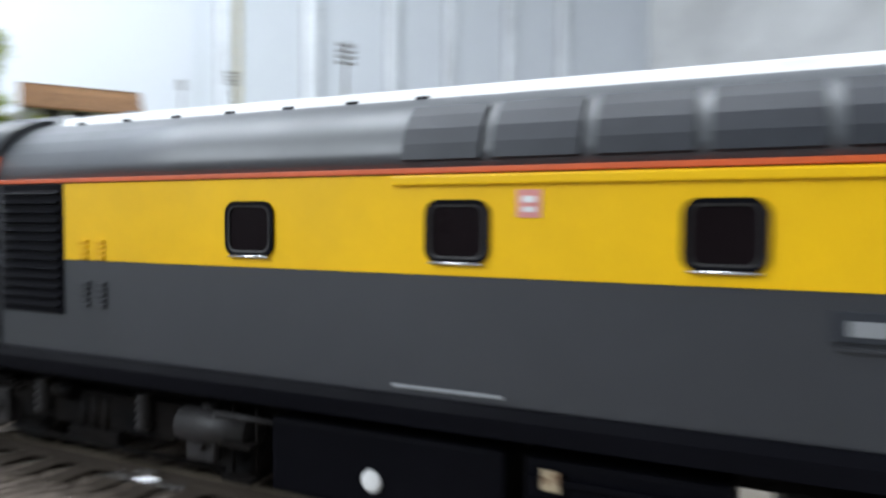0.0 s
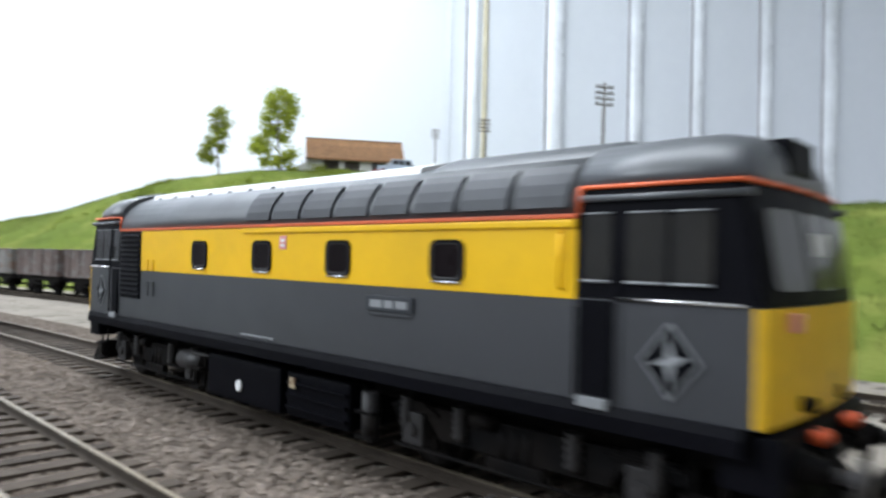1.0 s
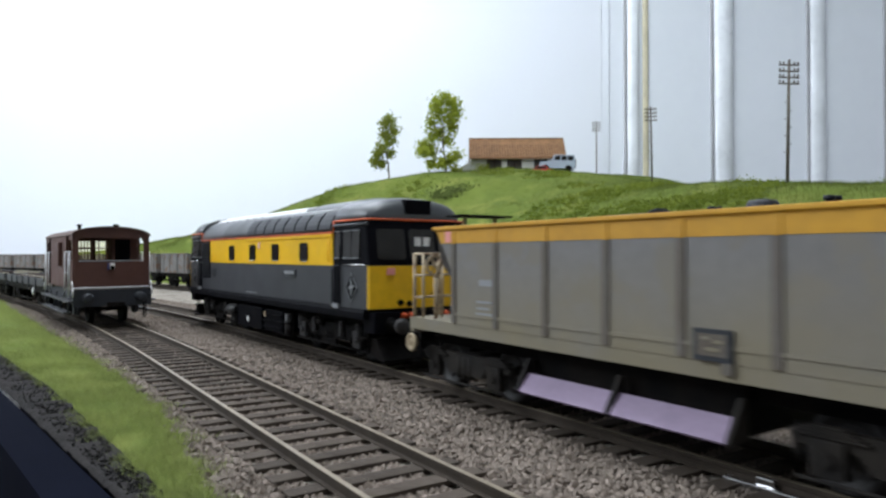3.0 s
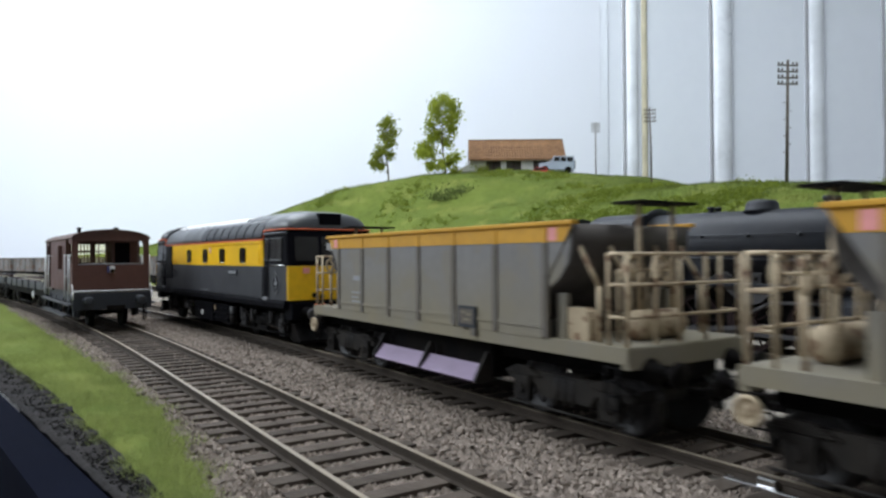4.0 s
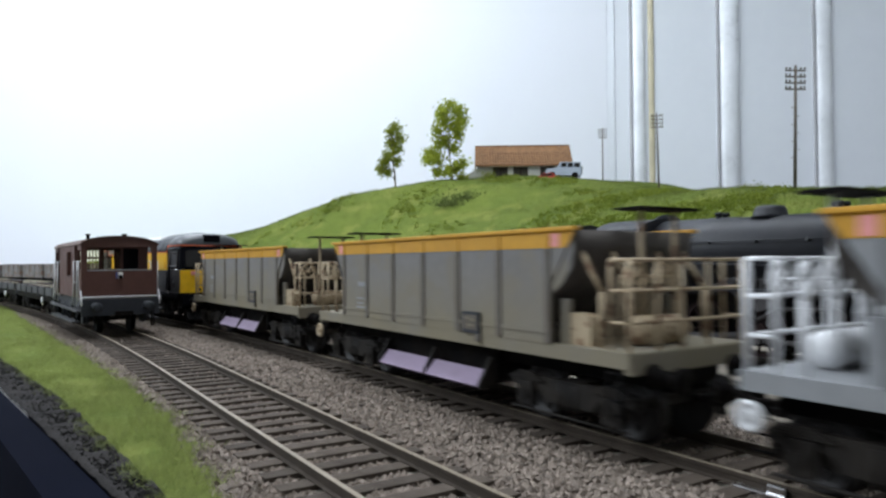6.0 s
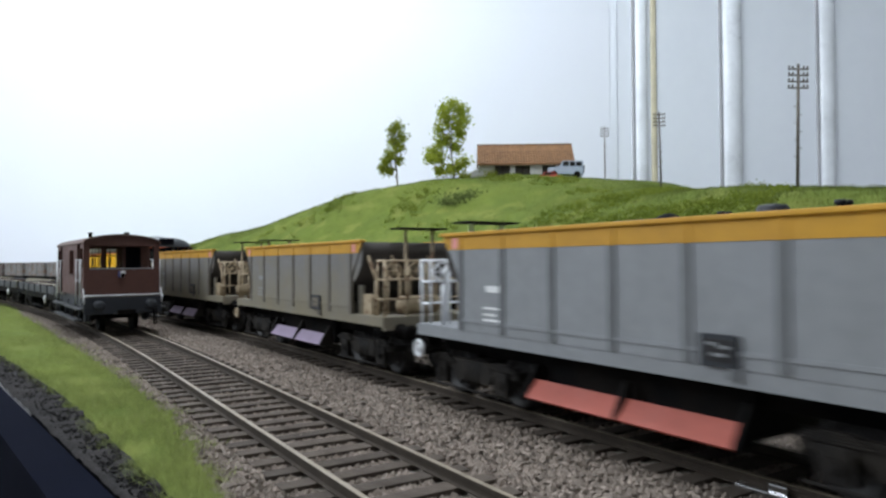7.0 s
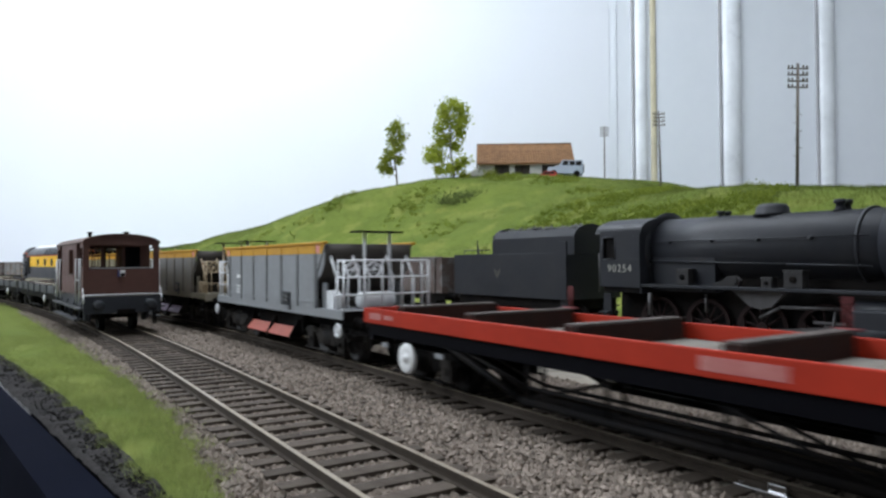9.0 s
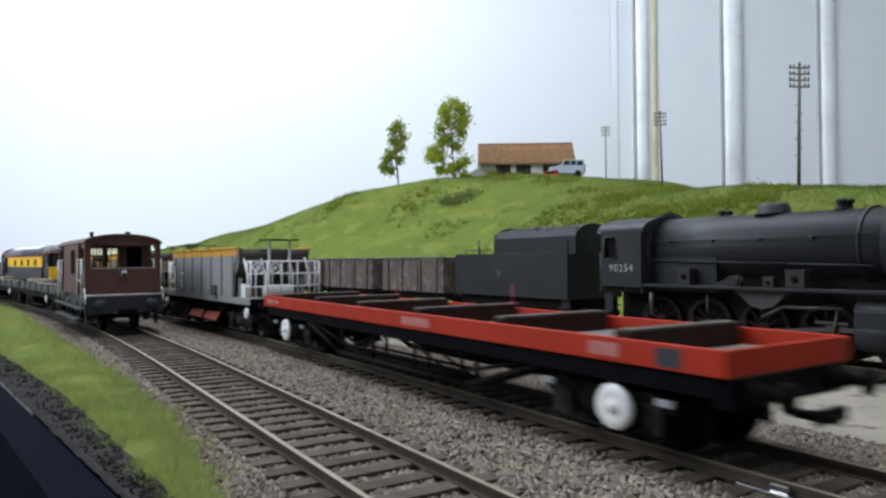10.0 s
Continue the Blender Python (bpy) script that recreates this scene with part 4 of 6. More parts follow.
                for z in (4.2, 8.4):
                    box(bm, c + k - 2.2, c + k + 2.2, s * 16.4 - 1.0, s * 16.4 + 1.0, z, z + 0.5, 0.1)
                for q in (-1.8, 1.8):
                    rod(bm, [(c + k + q, s * 15.6, 4.2), (c + k + q, s * 15.6, 12.8)], 0.25)
                part("step", bm, GEAR_BLACK, e)
    return e


def ballast_hopper(clean, label):
    e = thing("hopper_wagon", label, "hopper wagon", "moving train")
    paint, metal, chute = (HOPPER_GREY, RAIL_WHITE, CHUTE_RED) if clean else (HOPPER_DIRTY, RUST_CREAM, CHUTE_PINK)
    T, TOP, SILL = 16.8, 39.3, 15.2
    shell = [(-47.5, SILL + 2), (47.5, SILL + 2), (47.5, 29.0), (54.5, TOP), (-54.5, TOP), (-47.5, 29.0)]
    for s in (-1, 1):
        side = part("side", prism(B(), shell, s * T - 0.3, s * T + 0.3, "y"), paint, e, "pale grey ribbed steel side" if clean else "dusty brown-grey ribbed steel side")
        bm = B()
        band = [(-52.1, 35.8), (52.1, 35.8), (54.5, TOP - 0.05), (-54.5, TOP - 0.05)]
        part("yellow_band", prism(bm, band, s * (T + 0.32), s * (T + 0.4), "y"), HOPPER_YELLOW, side, "ochre yellow top band")
        for k in range(7):
            x = -46.8 + k * 15.6
            bm = B()
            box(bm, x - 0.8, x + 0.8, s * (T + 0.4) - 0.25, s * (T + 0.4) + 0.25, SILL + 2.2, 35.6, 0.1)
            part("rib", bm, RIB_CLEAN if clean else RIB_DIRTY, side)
            bm = B()
            box(bm, x - 0.6, x + 0.6, s * (T + 0.42) - 0.2, s * (T + 0.42) + 0.2, 35.7, TOP - 0.4, 0.1)
            part("rib_top", bm, HOPPER_YELLOW, side)
        bm = B()
        box(bm, -54.8, 54.8, s * (T + 0.2) - 0.9, s * (T + 0.2) + 0.9, TOP - 0.3, TOP + 0.5, 0.2)
        part("top_rim", bm, HOPPER_YELLOW, side)
        bm = B()
        box(bm, -46.5, 46.5, s * (T + 0.45) - 0.1, s * (T + 0.45) + 0.1, 19.2, 19.9)
        part("seam", bm, paint, side)
        bm = B()
        prism(bm, rounded(18.0, 24.6, 17.3, 22.1, 0.3, 2), s * (T + 0.32), s * (T + 0.9), "y")
        panel = part("data_panel", bm, VAN_FRAME, side, "dark-framed data panel with unreadable pale marks")
        bm = B()
        box(bm, 18.8, 23.8, s * (T + 0.93) - 0.06, s * (T + 0.93) + 0.06, 18.1, 21.4)
        part("panel_face", bm, GEAR_GREY if clean else RIB_DIRTY, panel)
        bm = B()
        for x0, x1, z in ((19.6, 21.0, 20.7), (21.6, 23.2, 20.3), (20.4, 22.6, 19.1)):
            bar_strip(bm, x0, x1, s * (T + 1.06), z, 0.5)
        part("lettering", bm, paint, panel)
        bm = B()
        box(bm, 22.8, 24.6, s * (T + 0.6) - 0.3, s * (T + 0.6) + 0.3, 15.6, 17.3, 0.1)
        part("panel_post", bm, RIB_CLEAN if clean else RIB_DIRTY, panel)
        bm = B()
        for x0, x1, z, h in ((-37, -31, 27.0, 1.4), (-38, -32.5, 22.8, 0.5), (-38, -33.5, 21.4, 0.5), (-38, -32, 20.2, 0.5)):
            bar_strip(bm, x0, x1, s * (T + 0.36), z, h)
        part("lettering", bm, WHITE_PAINT if clean else HOPPER_GREY, side, "pale unreadable markings")
        for x0, x1 in ((-50.2, -47.9), (47.9, 50.2)):
            bm = B()
            box(bm, x0, x1, s * (T + 0.42) - 0.08, s * (T + 0.42) + 0.08, 36.0, 38.6)
            part("warning_label", bm, PINK, side, "faded pink warning label")
        bm = B()
        prism(bm, [(s * 14.8, SILL - 0.6), (s * 16.95, SILL - 0.6), (s * 16.95, SILL + 2.2), (s * 16.4, SILL + 2.2), (s * 16.4, SILL + 0.2), (s * 14.8, SILL + 0.2)], -67, 67, "x")
        part("solebar", bm, paint, e)
        # discharge chutes
        for x0, x1 in ((-24, -0.6), (0.4, 23)):
            bm = B()
            prism(bm, [(s * 13.7, 8.6), (s * 14.1, 8.9), (s * 17.0, 5.5), (s * 16.6, 5.1)], x0, x1, "x")
            part("chute_plate", bm, chute, e, "red sloping discharge plate" if clean else "faded pink sloping discharge plate")
        for x in (-24.4, -0.1, 23.4):
            bm = B()
            prism(bm, [(s * 12.6, 11.6), (s * 13.8, 11.8), (s * 17.3, 5.6), (s * 16.6, 4.8), (s * 12.2, 5.4)], x - 0.4, x + 0.4, "x")
            part("chute_cheek", bm, GEAR_DUSTY if not clean else GEAR_BLACK, e)
    bm = B()
    box(bm, -24, 23, -11.5, 11.5, 5.4, 14.0, 0.8)
    box(bm, -66, 66, -9, 9, 10.6, 14.4)
    part("underframe", bm, GEAR_BLACK, e)
    # hopper inside: sloping ends, ridge floor
    bm = B()
    for d in (-1, 1):
        secs = []
        for x, z in ((54.2, TOP - 0.2), (54.0, 35.6), (53.2, 32.2), (51.0, 29.4), (47.6, 27.0), (43.6, 24.2), (40.0, 21.4), (36.6, 18.0)):
            secs.append([(d * x, -T + 0.3, z), (d * x, T - 0.3, z), (d * (x - 0.9), T - 0.3, z - 0.5), (d * (x - 0.9), -T + 0.3, z - 0.5)])
        loft(bm, secs, smooth=True)
    box(bm, -46, 46, -T + 0.4, T - 0.4, 17.2, 20.5)
    part("slope_sheet", bm, HOPPER_INSIDE, e, "dark brown sloping hopper end, shade put into its colour")
    for d in (-1, 1):
        bm = B()
        box(bm, min(d * 47, d * 67), max(d * 47, d * 67), -16.4, 16.4, SILL + 1.2, SILL + 2.2, 0.1)
        part("platform", bm, paint, e)
        bm = B()
        box(bm, min(d * 65.4, d * 67.2), max(d * 65.4, d * 67.2), -16.6, 16.6, SILL - 1.6, SILL + 2.0, 0.2)
        part("headstock", bm, paint if clean is False else GEAR_BLACK, e)
        bm = B()
        lathe(bm, (d * 60, -8, SILL + 5.0), (0, 1, 0), [(0, 0.5), (0.3, 2.2), (1.2, 2.8), (12.5, 2.8), (13.5, 2.2), (13.8, 0.5)], seg=18)
        part("air_reservoir", bm, metal, e, "white air cylinder" if clean else "dusty cream air cylinder")
        if d > 0:
            bm = prism(B(), [(50.5, SILL + 2.2), (56, SILL + 2.2), (56, SILL + 6.2), (55.4, SILL + 7.6), (54, SILL + 8.2), (50.5, SILL + 8.2)], -14.8, -11.8, "y")
            part("control_box", bm, metal, e)
        for y in (-11.5, -3.8):
            bm = B()
            ring = [[(d * 63.6 + w, y + q * math.cos(a), 30.4 + q * math.sin(a)) for a in [2 * math.pi * i / 18 for i in range(18)]] for q, w in ((2.7, 0.25), (2.7, -0.25), (2.1, -0.25), (2.1, 0.25))]
            loft(bm, ring + [ring[0]], caps=False)
            for k in range(3):
                a = math.pi * k / 3
                rod(bm, [(d * 63.6, y - 2.3 * math.cos(a), 30.4 - 2.3 * math.sin(a)), (d * 63.6, y + 2.3 * math.cos(a), 30.4 + 2.3 * math.sin(a))], 0.22)
            rod(bm, [(d * 63.6, y, 30.4), (d * 60.2, y, 30.4), (d * 60.2, y, SILL + 2.2)], 0.3)
            part("door_wheel", bm, metal, e, "spoked hand wheel on a spindle")
        for y in (-14.6, -6.5, 6.5, 14.6):
            bm = B()
            rod(bm, [(d * 53.4, y, 35.2), (d * 58.5, y, 27.6), (d * 58.5, y, SILL + 2.2)], 0.48, 8)
            part("end_strut", bm, metal, e)
        for y in (-14.6, 14.6):
            bm = B()
            box(bm, min(d * 48, d * 50.5), max(d * 48, d * 50.5), y - 0.6, y + 0.6, SILL + 2.0, 26, 0.15)
            part("end_upright", bm, paint, e)
        bm = B()
        rod(bm, [(d * 62, -16.0, SILL + 1.4), (d * 62, -16.0, 33.4), (d * 66.2, -16.0, 33.4), (d * 66.2, 16.0, 33.4), (d * 62, 16.0, 33.4), (d * 62, 16.0, SILL + 1.4)], 0.34, 8)
        hr = part("handrail", bm, metal, e, "white end platform railing" if clean else "rust-stained cream end platform railing")
        for y in (-16.0, -8.6, -2, 5.5, 16.0):
            bm = B()
            rod(bm, [(d * 66.2, y, SILL + 1.2), (d * 66.2, y, 33.4)], 0.45 if abs(y) > 6 else 0.36, 8)
            part("rail_post", bm, metal, hr)
        for z in (28.0, 22.4):
            bm = B()
            rod(bm, [(d * 62, -16.0, z), (d * 66.2, -16.0, z), (d * 66.2, 16.0, z), (d * 62, 16.0, z)], 0.32, 8)
            part("rail_bar", bm, metal, hr)
        bm = B()
        rod(bm, [(d * 59.5, -5.0, SILL + 2), (d * 59.5, -5.0, 42.9)], 0.5, 8)
        can = part("canopy_post", bm, metal, e)
        bm = B()
        rod(bm, [(d * 59.5, 4.6, SILL + 2), (d * 59.5, 4.6, 42.9)], 0.5, 8)
        part("canopy_post", bm, metal, e)
        bm = B()
        box(bm, min(d * 56, d * 63), max(d * 56, d * 63), -8.6, 8, 42.8, 43.3, 0.15)
        part("canopy", bm, GEAR_BLACK, can, "thin dark canopy slab on two posts")
        for s in (-1, 1):
            bm = B()
            x = d * 65.2
            lathe(bm, (x, s * 17.2, SILL - 4.0), (0, s, 0), [(0, 2.2), (0.4, 2.3), (0.8, 2.1), (0.8, 1.7), (0.4, 1.6), (0.35, 0.7), (1.0, 0.6)], seg=20)
            if clean or d < 0:
                part("hand_wheel", bm, RAIL_WHITE if clean else RUST_CREAM, e, "white brake hand wheel" if clean else "cream brake hand wheel")
            else:
                bm.free()
            buffer(e, d * 67.2, s * 11.5, 13.2, d)
            bm = B()
            for k in range(4):
                rod(bm, [(d * 65, s * 17.0, 6.5 + k * 2.4), (d * 62, s * 17.0, 6.5 + k * 2.4)], 0.2)
            rod(bm, [(d * 65, s * 17.0, 6), (d * 65, s * 17.0, 14)], 0.22)
            rod(bm, [(d * 62, s * 17.0, 6), (d * 62, s * 17.0, 14)], 0.22)
            part("step", bm, GEAR_BLACK, e)
        coupling(e, d * 67, 8.6, d)
        bogie(e, d * 48, 12, 5.9, GEAR_DUSTY)
        for w in (-12, 12):
            wheelset(e, d * 48 + w, 5.9, mat=GEAR_GREY)
    return e


def flat_wagon():
    e = thing("flat_wagon", "red bogie flat wagon with dark bolsters and white hand wheels", "flat wagon", "moving train")
    L, Wd = 105.8, 17.0
    for s in (-1, 1):
        bm = B()
        box(bm, -L, L, s * Wd - 0.55, s * Wd + 0.55, 15.4, 19.6, 0.25)
        side = part("side", bm, FLAT_RED, e, "bright red side rail")
        for x0, x1, h in ((-102, -95, 1.8), (-93, -88, 1.2), (9, 23, 2.2), (78, 85, 2.4)):
            bm = B()
            bar_strip(bm, x0, x1, s * (Wd + 0.6), 17.5, h)
            part("lettering", bm, RED_WORN, side, "pale unreadable lettering")
        bm = B()
        box(bm, 93, 98, s * (Wd + 0.6) - 0.06, s * (Wd + 0.6) + 0.06, 15.9, 18.9)
        part("data_panel", bm, VAN_FRAME, side, "dark data panel")
        bm = B()
        box(bm, -L + 2, L - 2, s * 15.6 - 0.8, s * 15.6 + 0.8, 11.9, 15.4, 0.15)
        part("solebar", bm, BLACK, e)
        # truss rods below the frame
        bm = B()
        for y in (s * 15.4, s * 11.0):
            rod(bm, [(-64, y, 12.4), (-36, y, 4.0), (36, y, 4.0), (64, y, 12.4)], 0.85, 8)
            rod(bm, [(-58, y, 12.2), (-34, y, 7.0), (34, y, 7.0), (58, y, 12.2)], 0.4, 8)
            for x in (-34, -12, 12, 34):
                rod(bm, [(x, y, 4.6), (x, y, 11.6)], 0.5, 8)
            rod(bm, [(-34, y, 4.6), (-12, y, 11)], 0.35)
            rod(bm, [(34, y, 4.6), (12, y, 11)], 0.35)
        part("truss_rod", bm, GEAR_BLACK, e, "black under-frame truss")
        for x in (-81, 83.5):
            bm = B()
            lathe(bm, (x, s * 16.6, 7.6), (0, s, 0), [(0, 3.9), (0.6, 4.0), (1.1, 3.7), (0.9, 2.1), (0.7, 1.2), (1.6, 0.9), (1.8, 0.4)], seg=24)
            part("hand_wheel", bm, WHITE_PAINT, e, "solid white brake hand wheel")
        for x in (-94, -66, 66, 94):
            bm = B()
            box(bm, x - 1.6, x + 1.6, s * 16.6 - 0.4, s * 16.6 + 0.4, 9.2, 10.4, 0.2)
            part("step", bm, HOPPER_GREY, e)
    for d in (-1, 1):
        bm = B()
        box(bm, min(d * (L - 0.9), d * L), max(d * (L - 0.9), d * L), -Wd + 0.55, Wd - 0.55, 15.4, 19.6, 0.2)
        part("end", bm, FLAT_RED, e, "red end rail")
        bm = B()
        box(bm, min(d * (L - 3), d * (L - 0.2)), max(d * (L - 3), d * (L - 0.2)), -16, 16, 10.4, 15.3, 0.2)
        part("headstock", bm, BLACK, e)
        for y in (-11.5, 11.5):
            buffer(e, d * L, y, 13.0, d)
        coupling(e, d * L, 8.6, d)
        bogie(e, d * 78, 11, 5.9, GEAR_BLACK)
        for w in (-11, 11):
            wheelset(e, d * 78 + w, 5.9)
    rng = random.Random(8)
    for k in range(43):
        bm = B()
        x = -L + 1.0 + k * 4.9
        box(bm, x, x + 4.74, -Wd + 0.6, Wd - 0.6, 15.3, 16.3 + rng.uniform(-0.06, 0.06), 0.08)
        part("deck_plank", bm, FLAT_DECK, e)
    for x in (-87, -55, -21.3, 13.3, 48.7, 84):
        bm = B()
        prism(bm, [(x - 2.0, 16.2), (x + 2.0, 16.2), (x + 1.8, 20.4), (x - 1.8, 20.4)], -15.6, 15.6, "y")
        bol = part("bolster", bm, BOLSTER, e, "dark timber cross bolster")
        bm = B()
        box(bm, x - 1.6, x + 1.6, -15.5, 15.5, 20.4, 20.9, 0.15)
        part("wear_strip", bm, BOLSTER_TOP, bol)
    bm = B()
    box(bm, -L + 4, L - 4, -4, 4, 11.6, 15.2)
    for x in (-45, -20, 5, 30, 50):
        box(bm, x - 1, x + 1, -15, 15, 12.0, 15.2)
    part("underframe", bm, GEAR_BLACK, e)
    for x in (-55, 13.3):
        bm = B()
        rod(bm, [(x + 0.6, 15.9, 17.3), (x + 0.6, 15.9, 26.5)], 0.25, 8)
        rod(bm, [(x - 1.6, 15.9, 20.9), (x + 2.8, 15.9, 20.9)], 0.3, 6)
        part("stanchion", bm, POST_MAROON, e, "thin dark red stanchion")
    return e


loco = diesel_locomotive()
hop_a = ballast_hopper(False, "dusty brown-grey ballast hopper wagon with ochre yellow band")
hop_b = copy_thing(hop_a, Matrix.Identity(4))
hop_c = ballast_hopper(True, "clean pale grey ballast hopper with yellow band and white rails")
flat = flat_wagon()
for ob in hop_b.children:
    if ob.name.startswith("wheelset"):
        ROLLING.append((ob, tuple(c / M for c in ob.location), 5.9))
TRAIN += [(loco, 0), (hop_a, 184.0), (hop_b, 338.5), (hop_c, 493.0), (flat, 684.0)]


# ---- standing vehicles ----
def spoked_wheel(parent, name, x, y, z, r, s, spokes=10, weight=False, label=""):
    """Tyre as the wheel itself; hub and each spoke as parts of it."""
    seg = 28
    bm = B()
    ring = [[(x + q * math.cos(2 * math.pi * i / seg), y + s * w, z + q * math.sin(2 * math.pi * i / seg)) for i in range(seg)] for q, w in ((r * 0.84, 0), (r, 0), (r, 1.3), (r * 0.84, 1.3))]
    loft(bm, ring + [ring[0]], smooth=False, caps=False)
    wheel = part(name, bm, WHEEL_DARK, parent, label)
    part("hub", lathe(B(), (x, y, z), (0, s, 0), [(0, r * 0.24), (1.6, r * 0.24)], seg=12), WHEEL_DARK, wheel)
    for k in range(spokes):
        a = 2 * math.pi * k / spokes
        bm = cyl(B(), (x, y + s * 0.6, z), (x + r * 0.88 * math.cos(a), y + s * 0.6, z + r * 0.88 * math.sin(a)), 0.42, 0.34, seg=6)
        part("spoke", bm, WHEEL_DARK, wheel)
    if weight:
        bm = prism(B(), [(x + r * 0.82 * math.cos(a), z + r * 0.82 * math.sin(a)) for a in [radians(150 + 12 * i) for i in range(7)]], y + s * 0.2, y + s * 1.4, "y")
        part("balance_weight", bm, WHEEL_DARK, wheel)
    return wheel


def steam_locomotive():
    e = thing("steam_locomotive", "weathered black heavy freight steam locomotive with eight wheels", "locomotive")
    # x runs from the cab (negative) to the smokebox front (positive)
    bz, br = 37.0, 12.0
    bm = B()
    lathe(bm, (-46, 0, bz), (1, 0, 0), [(0, br * 1.02), (30, br * 1.02), (31, br), (84, br * 0.97), (84.2, br * 0.95)], seg=40)
    boiler = part("boiler", bm, STEAM_BLACK, e, "matt grey-black boiler barrel")
    for x in (31,):
        bm = B()
        lathe(bm, (x, 0, bz), (1, 0, 0), [(0, br * 1.0), (0.05, br * 1.035), (0.9, br * 1.035), (0.95, br * 1.0)], seg=40)
        part("boiler_band", bm, STEAM_BLACK, boiler)
    bm = B()
    lathe(bm, (37.6, 0, bz), (1, 0, 0), [(0, br * 0.9), (0.1, br * 1.04), (17.5, br * 1.04), (18.2, br * 1.0), (18.6, br * 0.86), (19.8, br * 0.8), (20.8, br * 0.55), (21.2, br * 0.1)], seg=40)
    sb = part("smokebox", bm, STEAM_BLACK, e, "dark smokebox with a round door")
    bm = B()
    rod(bm, [(58.8, -4.2, bz), (58.8, 4.2, bz)], 0.35)
    rod(bm, [(58.9, 0, bz), (60.0, 2.6, bz - 2.4)], 0.3)
    rod(bm, [(58.2, -7.5, bz + 3), (58.9, 3, bz + 3)], 0.4)
    part("door_handle", bm, MOTION_GREY, sb)
    bm = B()
    lathe(bm, (46, 0, bz + br - 0.4), (0, 0, 1), [(0, 5.2), (0.7, 4.1), (2, 3.5), (4.2, 3.4), (4.8, 3.9), (5.6, 3.7), (5.5, 2.9), (2, 2.7)], seg=24)
    part("chimney", bm, STEAM_BLACK, e, "short stovepipe chimney")
    bm = B()
    lathe(bm, (-2, 0, bz + br - 0.8), (0, 0, 1), [(0, 6.6), (1.0, 5.6), (2.8, 5.3), (3.9, 4.5), (4.3, 2.2), (4.4, 0.2)], seg=28)
    part("dome", bm, STEAM_BLACK, e, "low rounded steam dome")
    for x, h, r in ((-21, 2.6, 1.2), (22, 3.6, 1.5)):
        bm = B()
        for y in (-2.0, 2.0):
            lathe(bm, (x, y, bz + br - 0.6), (0, 0, 1), [(0, r * 1.3), (0.6, r), (h * 0.6, r * 0.8), (h * 0.62, r * 1.25), (h, r * 1.2), (h * 1.05, r * 0.4)], seg=14)
        part("safety_valve", bm, STEAM_BLACK, e)
    # firebox, cab
    bm = B()
    prism(bm, [(-11.4, 21), (11.4, 21), (11.9, bz), (11.3, 41), (9, 45), (4.8, 47.6), (0, 48.2), (-4.8, 47.6), (-9, 45), (-11.3, 41), (-11.9, bz)], -46, -17, "x", smooth=False)
    part("firebox", bm, STEAM_BLACK, e, "grey-black firebox cladding")
    arch = [(17.4 * math.cos(a), 44.6 + 5.6 * math.sin(a)) for a in [math.pi * i / 14 for i in range(15)]]
    for s in (-1, 1):
        bm = B()
        y0, y1 = s * 17.4 - 0.4, s * 17.4 + 0.4
        box(bm, -67, -46, y0, y1, 22.2, 33.5, 0.1)
        box(bm, -67, -46, y0, y1, 42.2, 45.0, 0.1)
        box(bm, -58.6, -46, y0, y1, 33.5, 42.2)
        box(bm, -67, -65.4, y0, y1, 33.5, 42.2)
        cs = part("cab_side", bm, STEAM_BLACK, e, "grey-black cab side sheet")
        if s < 0:
            txt = bpy.data.curves.new("cab_number", "FONT")
            txt.body, txt.size, txt.extrude, txt.align_x = "90254", 4.3 * M, 0.06 * M, "CENTER"
            txt.space_character = 1.22
            txt.materials.append(NUMBER_GREY)
            ob = new("cab_number", txt)
            ob.parent = cs
            ob.matrix_basis = pose(-56.4 * M, (-17.4 - 0.48) * M, 28.3 * M, 90, 0, 0)
            ob["label"] = "cream painted running number 90254"
        bm = B()
        for p, q in (((-65.4, 33.4), (-58.6, 33.4)), ((-65.4, 42.3), (-58.6, 42.3)), ((-65.4, 33.4), (-65.4, 42.3)), ((-58.6, 33.4), (-58.6, 42.3))):
            rod(bm, [(p[0], s * 17.7, p[1]), (q[0], s * 17.7, q[1])], 0.35)
        part("window_frame", bm, STEAM_BLACK, cs)
        bm = B()
        rod(bm, [(-67.6, s * 17.6, 20), (-67.6, s * 17.6, 36)], 0.3)
        part("handrail", bm, MOTION_GREY, cs)
        bm = B()
        box(bm, -67.5, -63, s * 16.6 - 1.6, s * 16.6 + 1.6, 6.0, 6.6, 0.1)
        box(bm, -67.5, -63, s * 16.6 - 1.6, s * 16.6 + 1.6, 11.4, 12.0, 0.1)
        box(bm, -67.4, -63.2, s * 15.2 - 0.3, s * 15.2 + 0.3, 6.0, 19.6)
        part("cab_step", bm, STEAM_BLACK, e)
    bm = B()
    prism(bm, arch + [(-17.8, 43.8), (17.8, 43.8)][::1], -69.5, -45.4, "x", smooth=False)
    part("cab_roof", bm, STEAM_BLACK, e, "curved black cab roof")
    bm = B()
    lathe(bm, (-46.2, 0, bz), (1, 0, 0), [(0, 15.0), (0.6, 15.0), (0.7, 12)], seg=36)
    box(bm, -46.6, -45.8, -17.2, 17.2, 20, 44)
    part("cab_front", bm, STEAM_BLACK, e)
    # solid black block added inside the cab so that its window shows dark
    bm = B()
    box(bm, -66, -46.6, -16.6, 16.6, 20, 43.7, 0.4)
    part("backhead", bm, GEAR_BLACK, e)
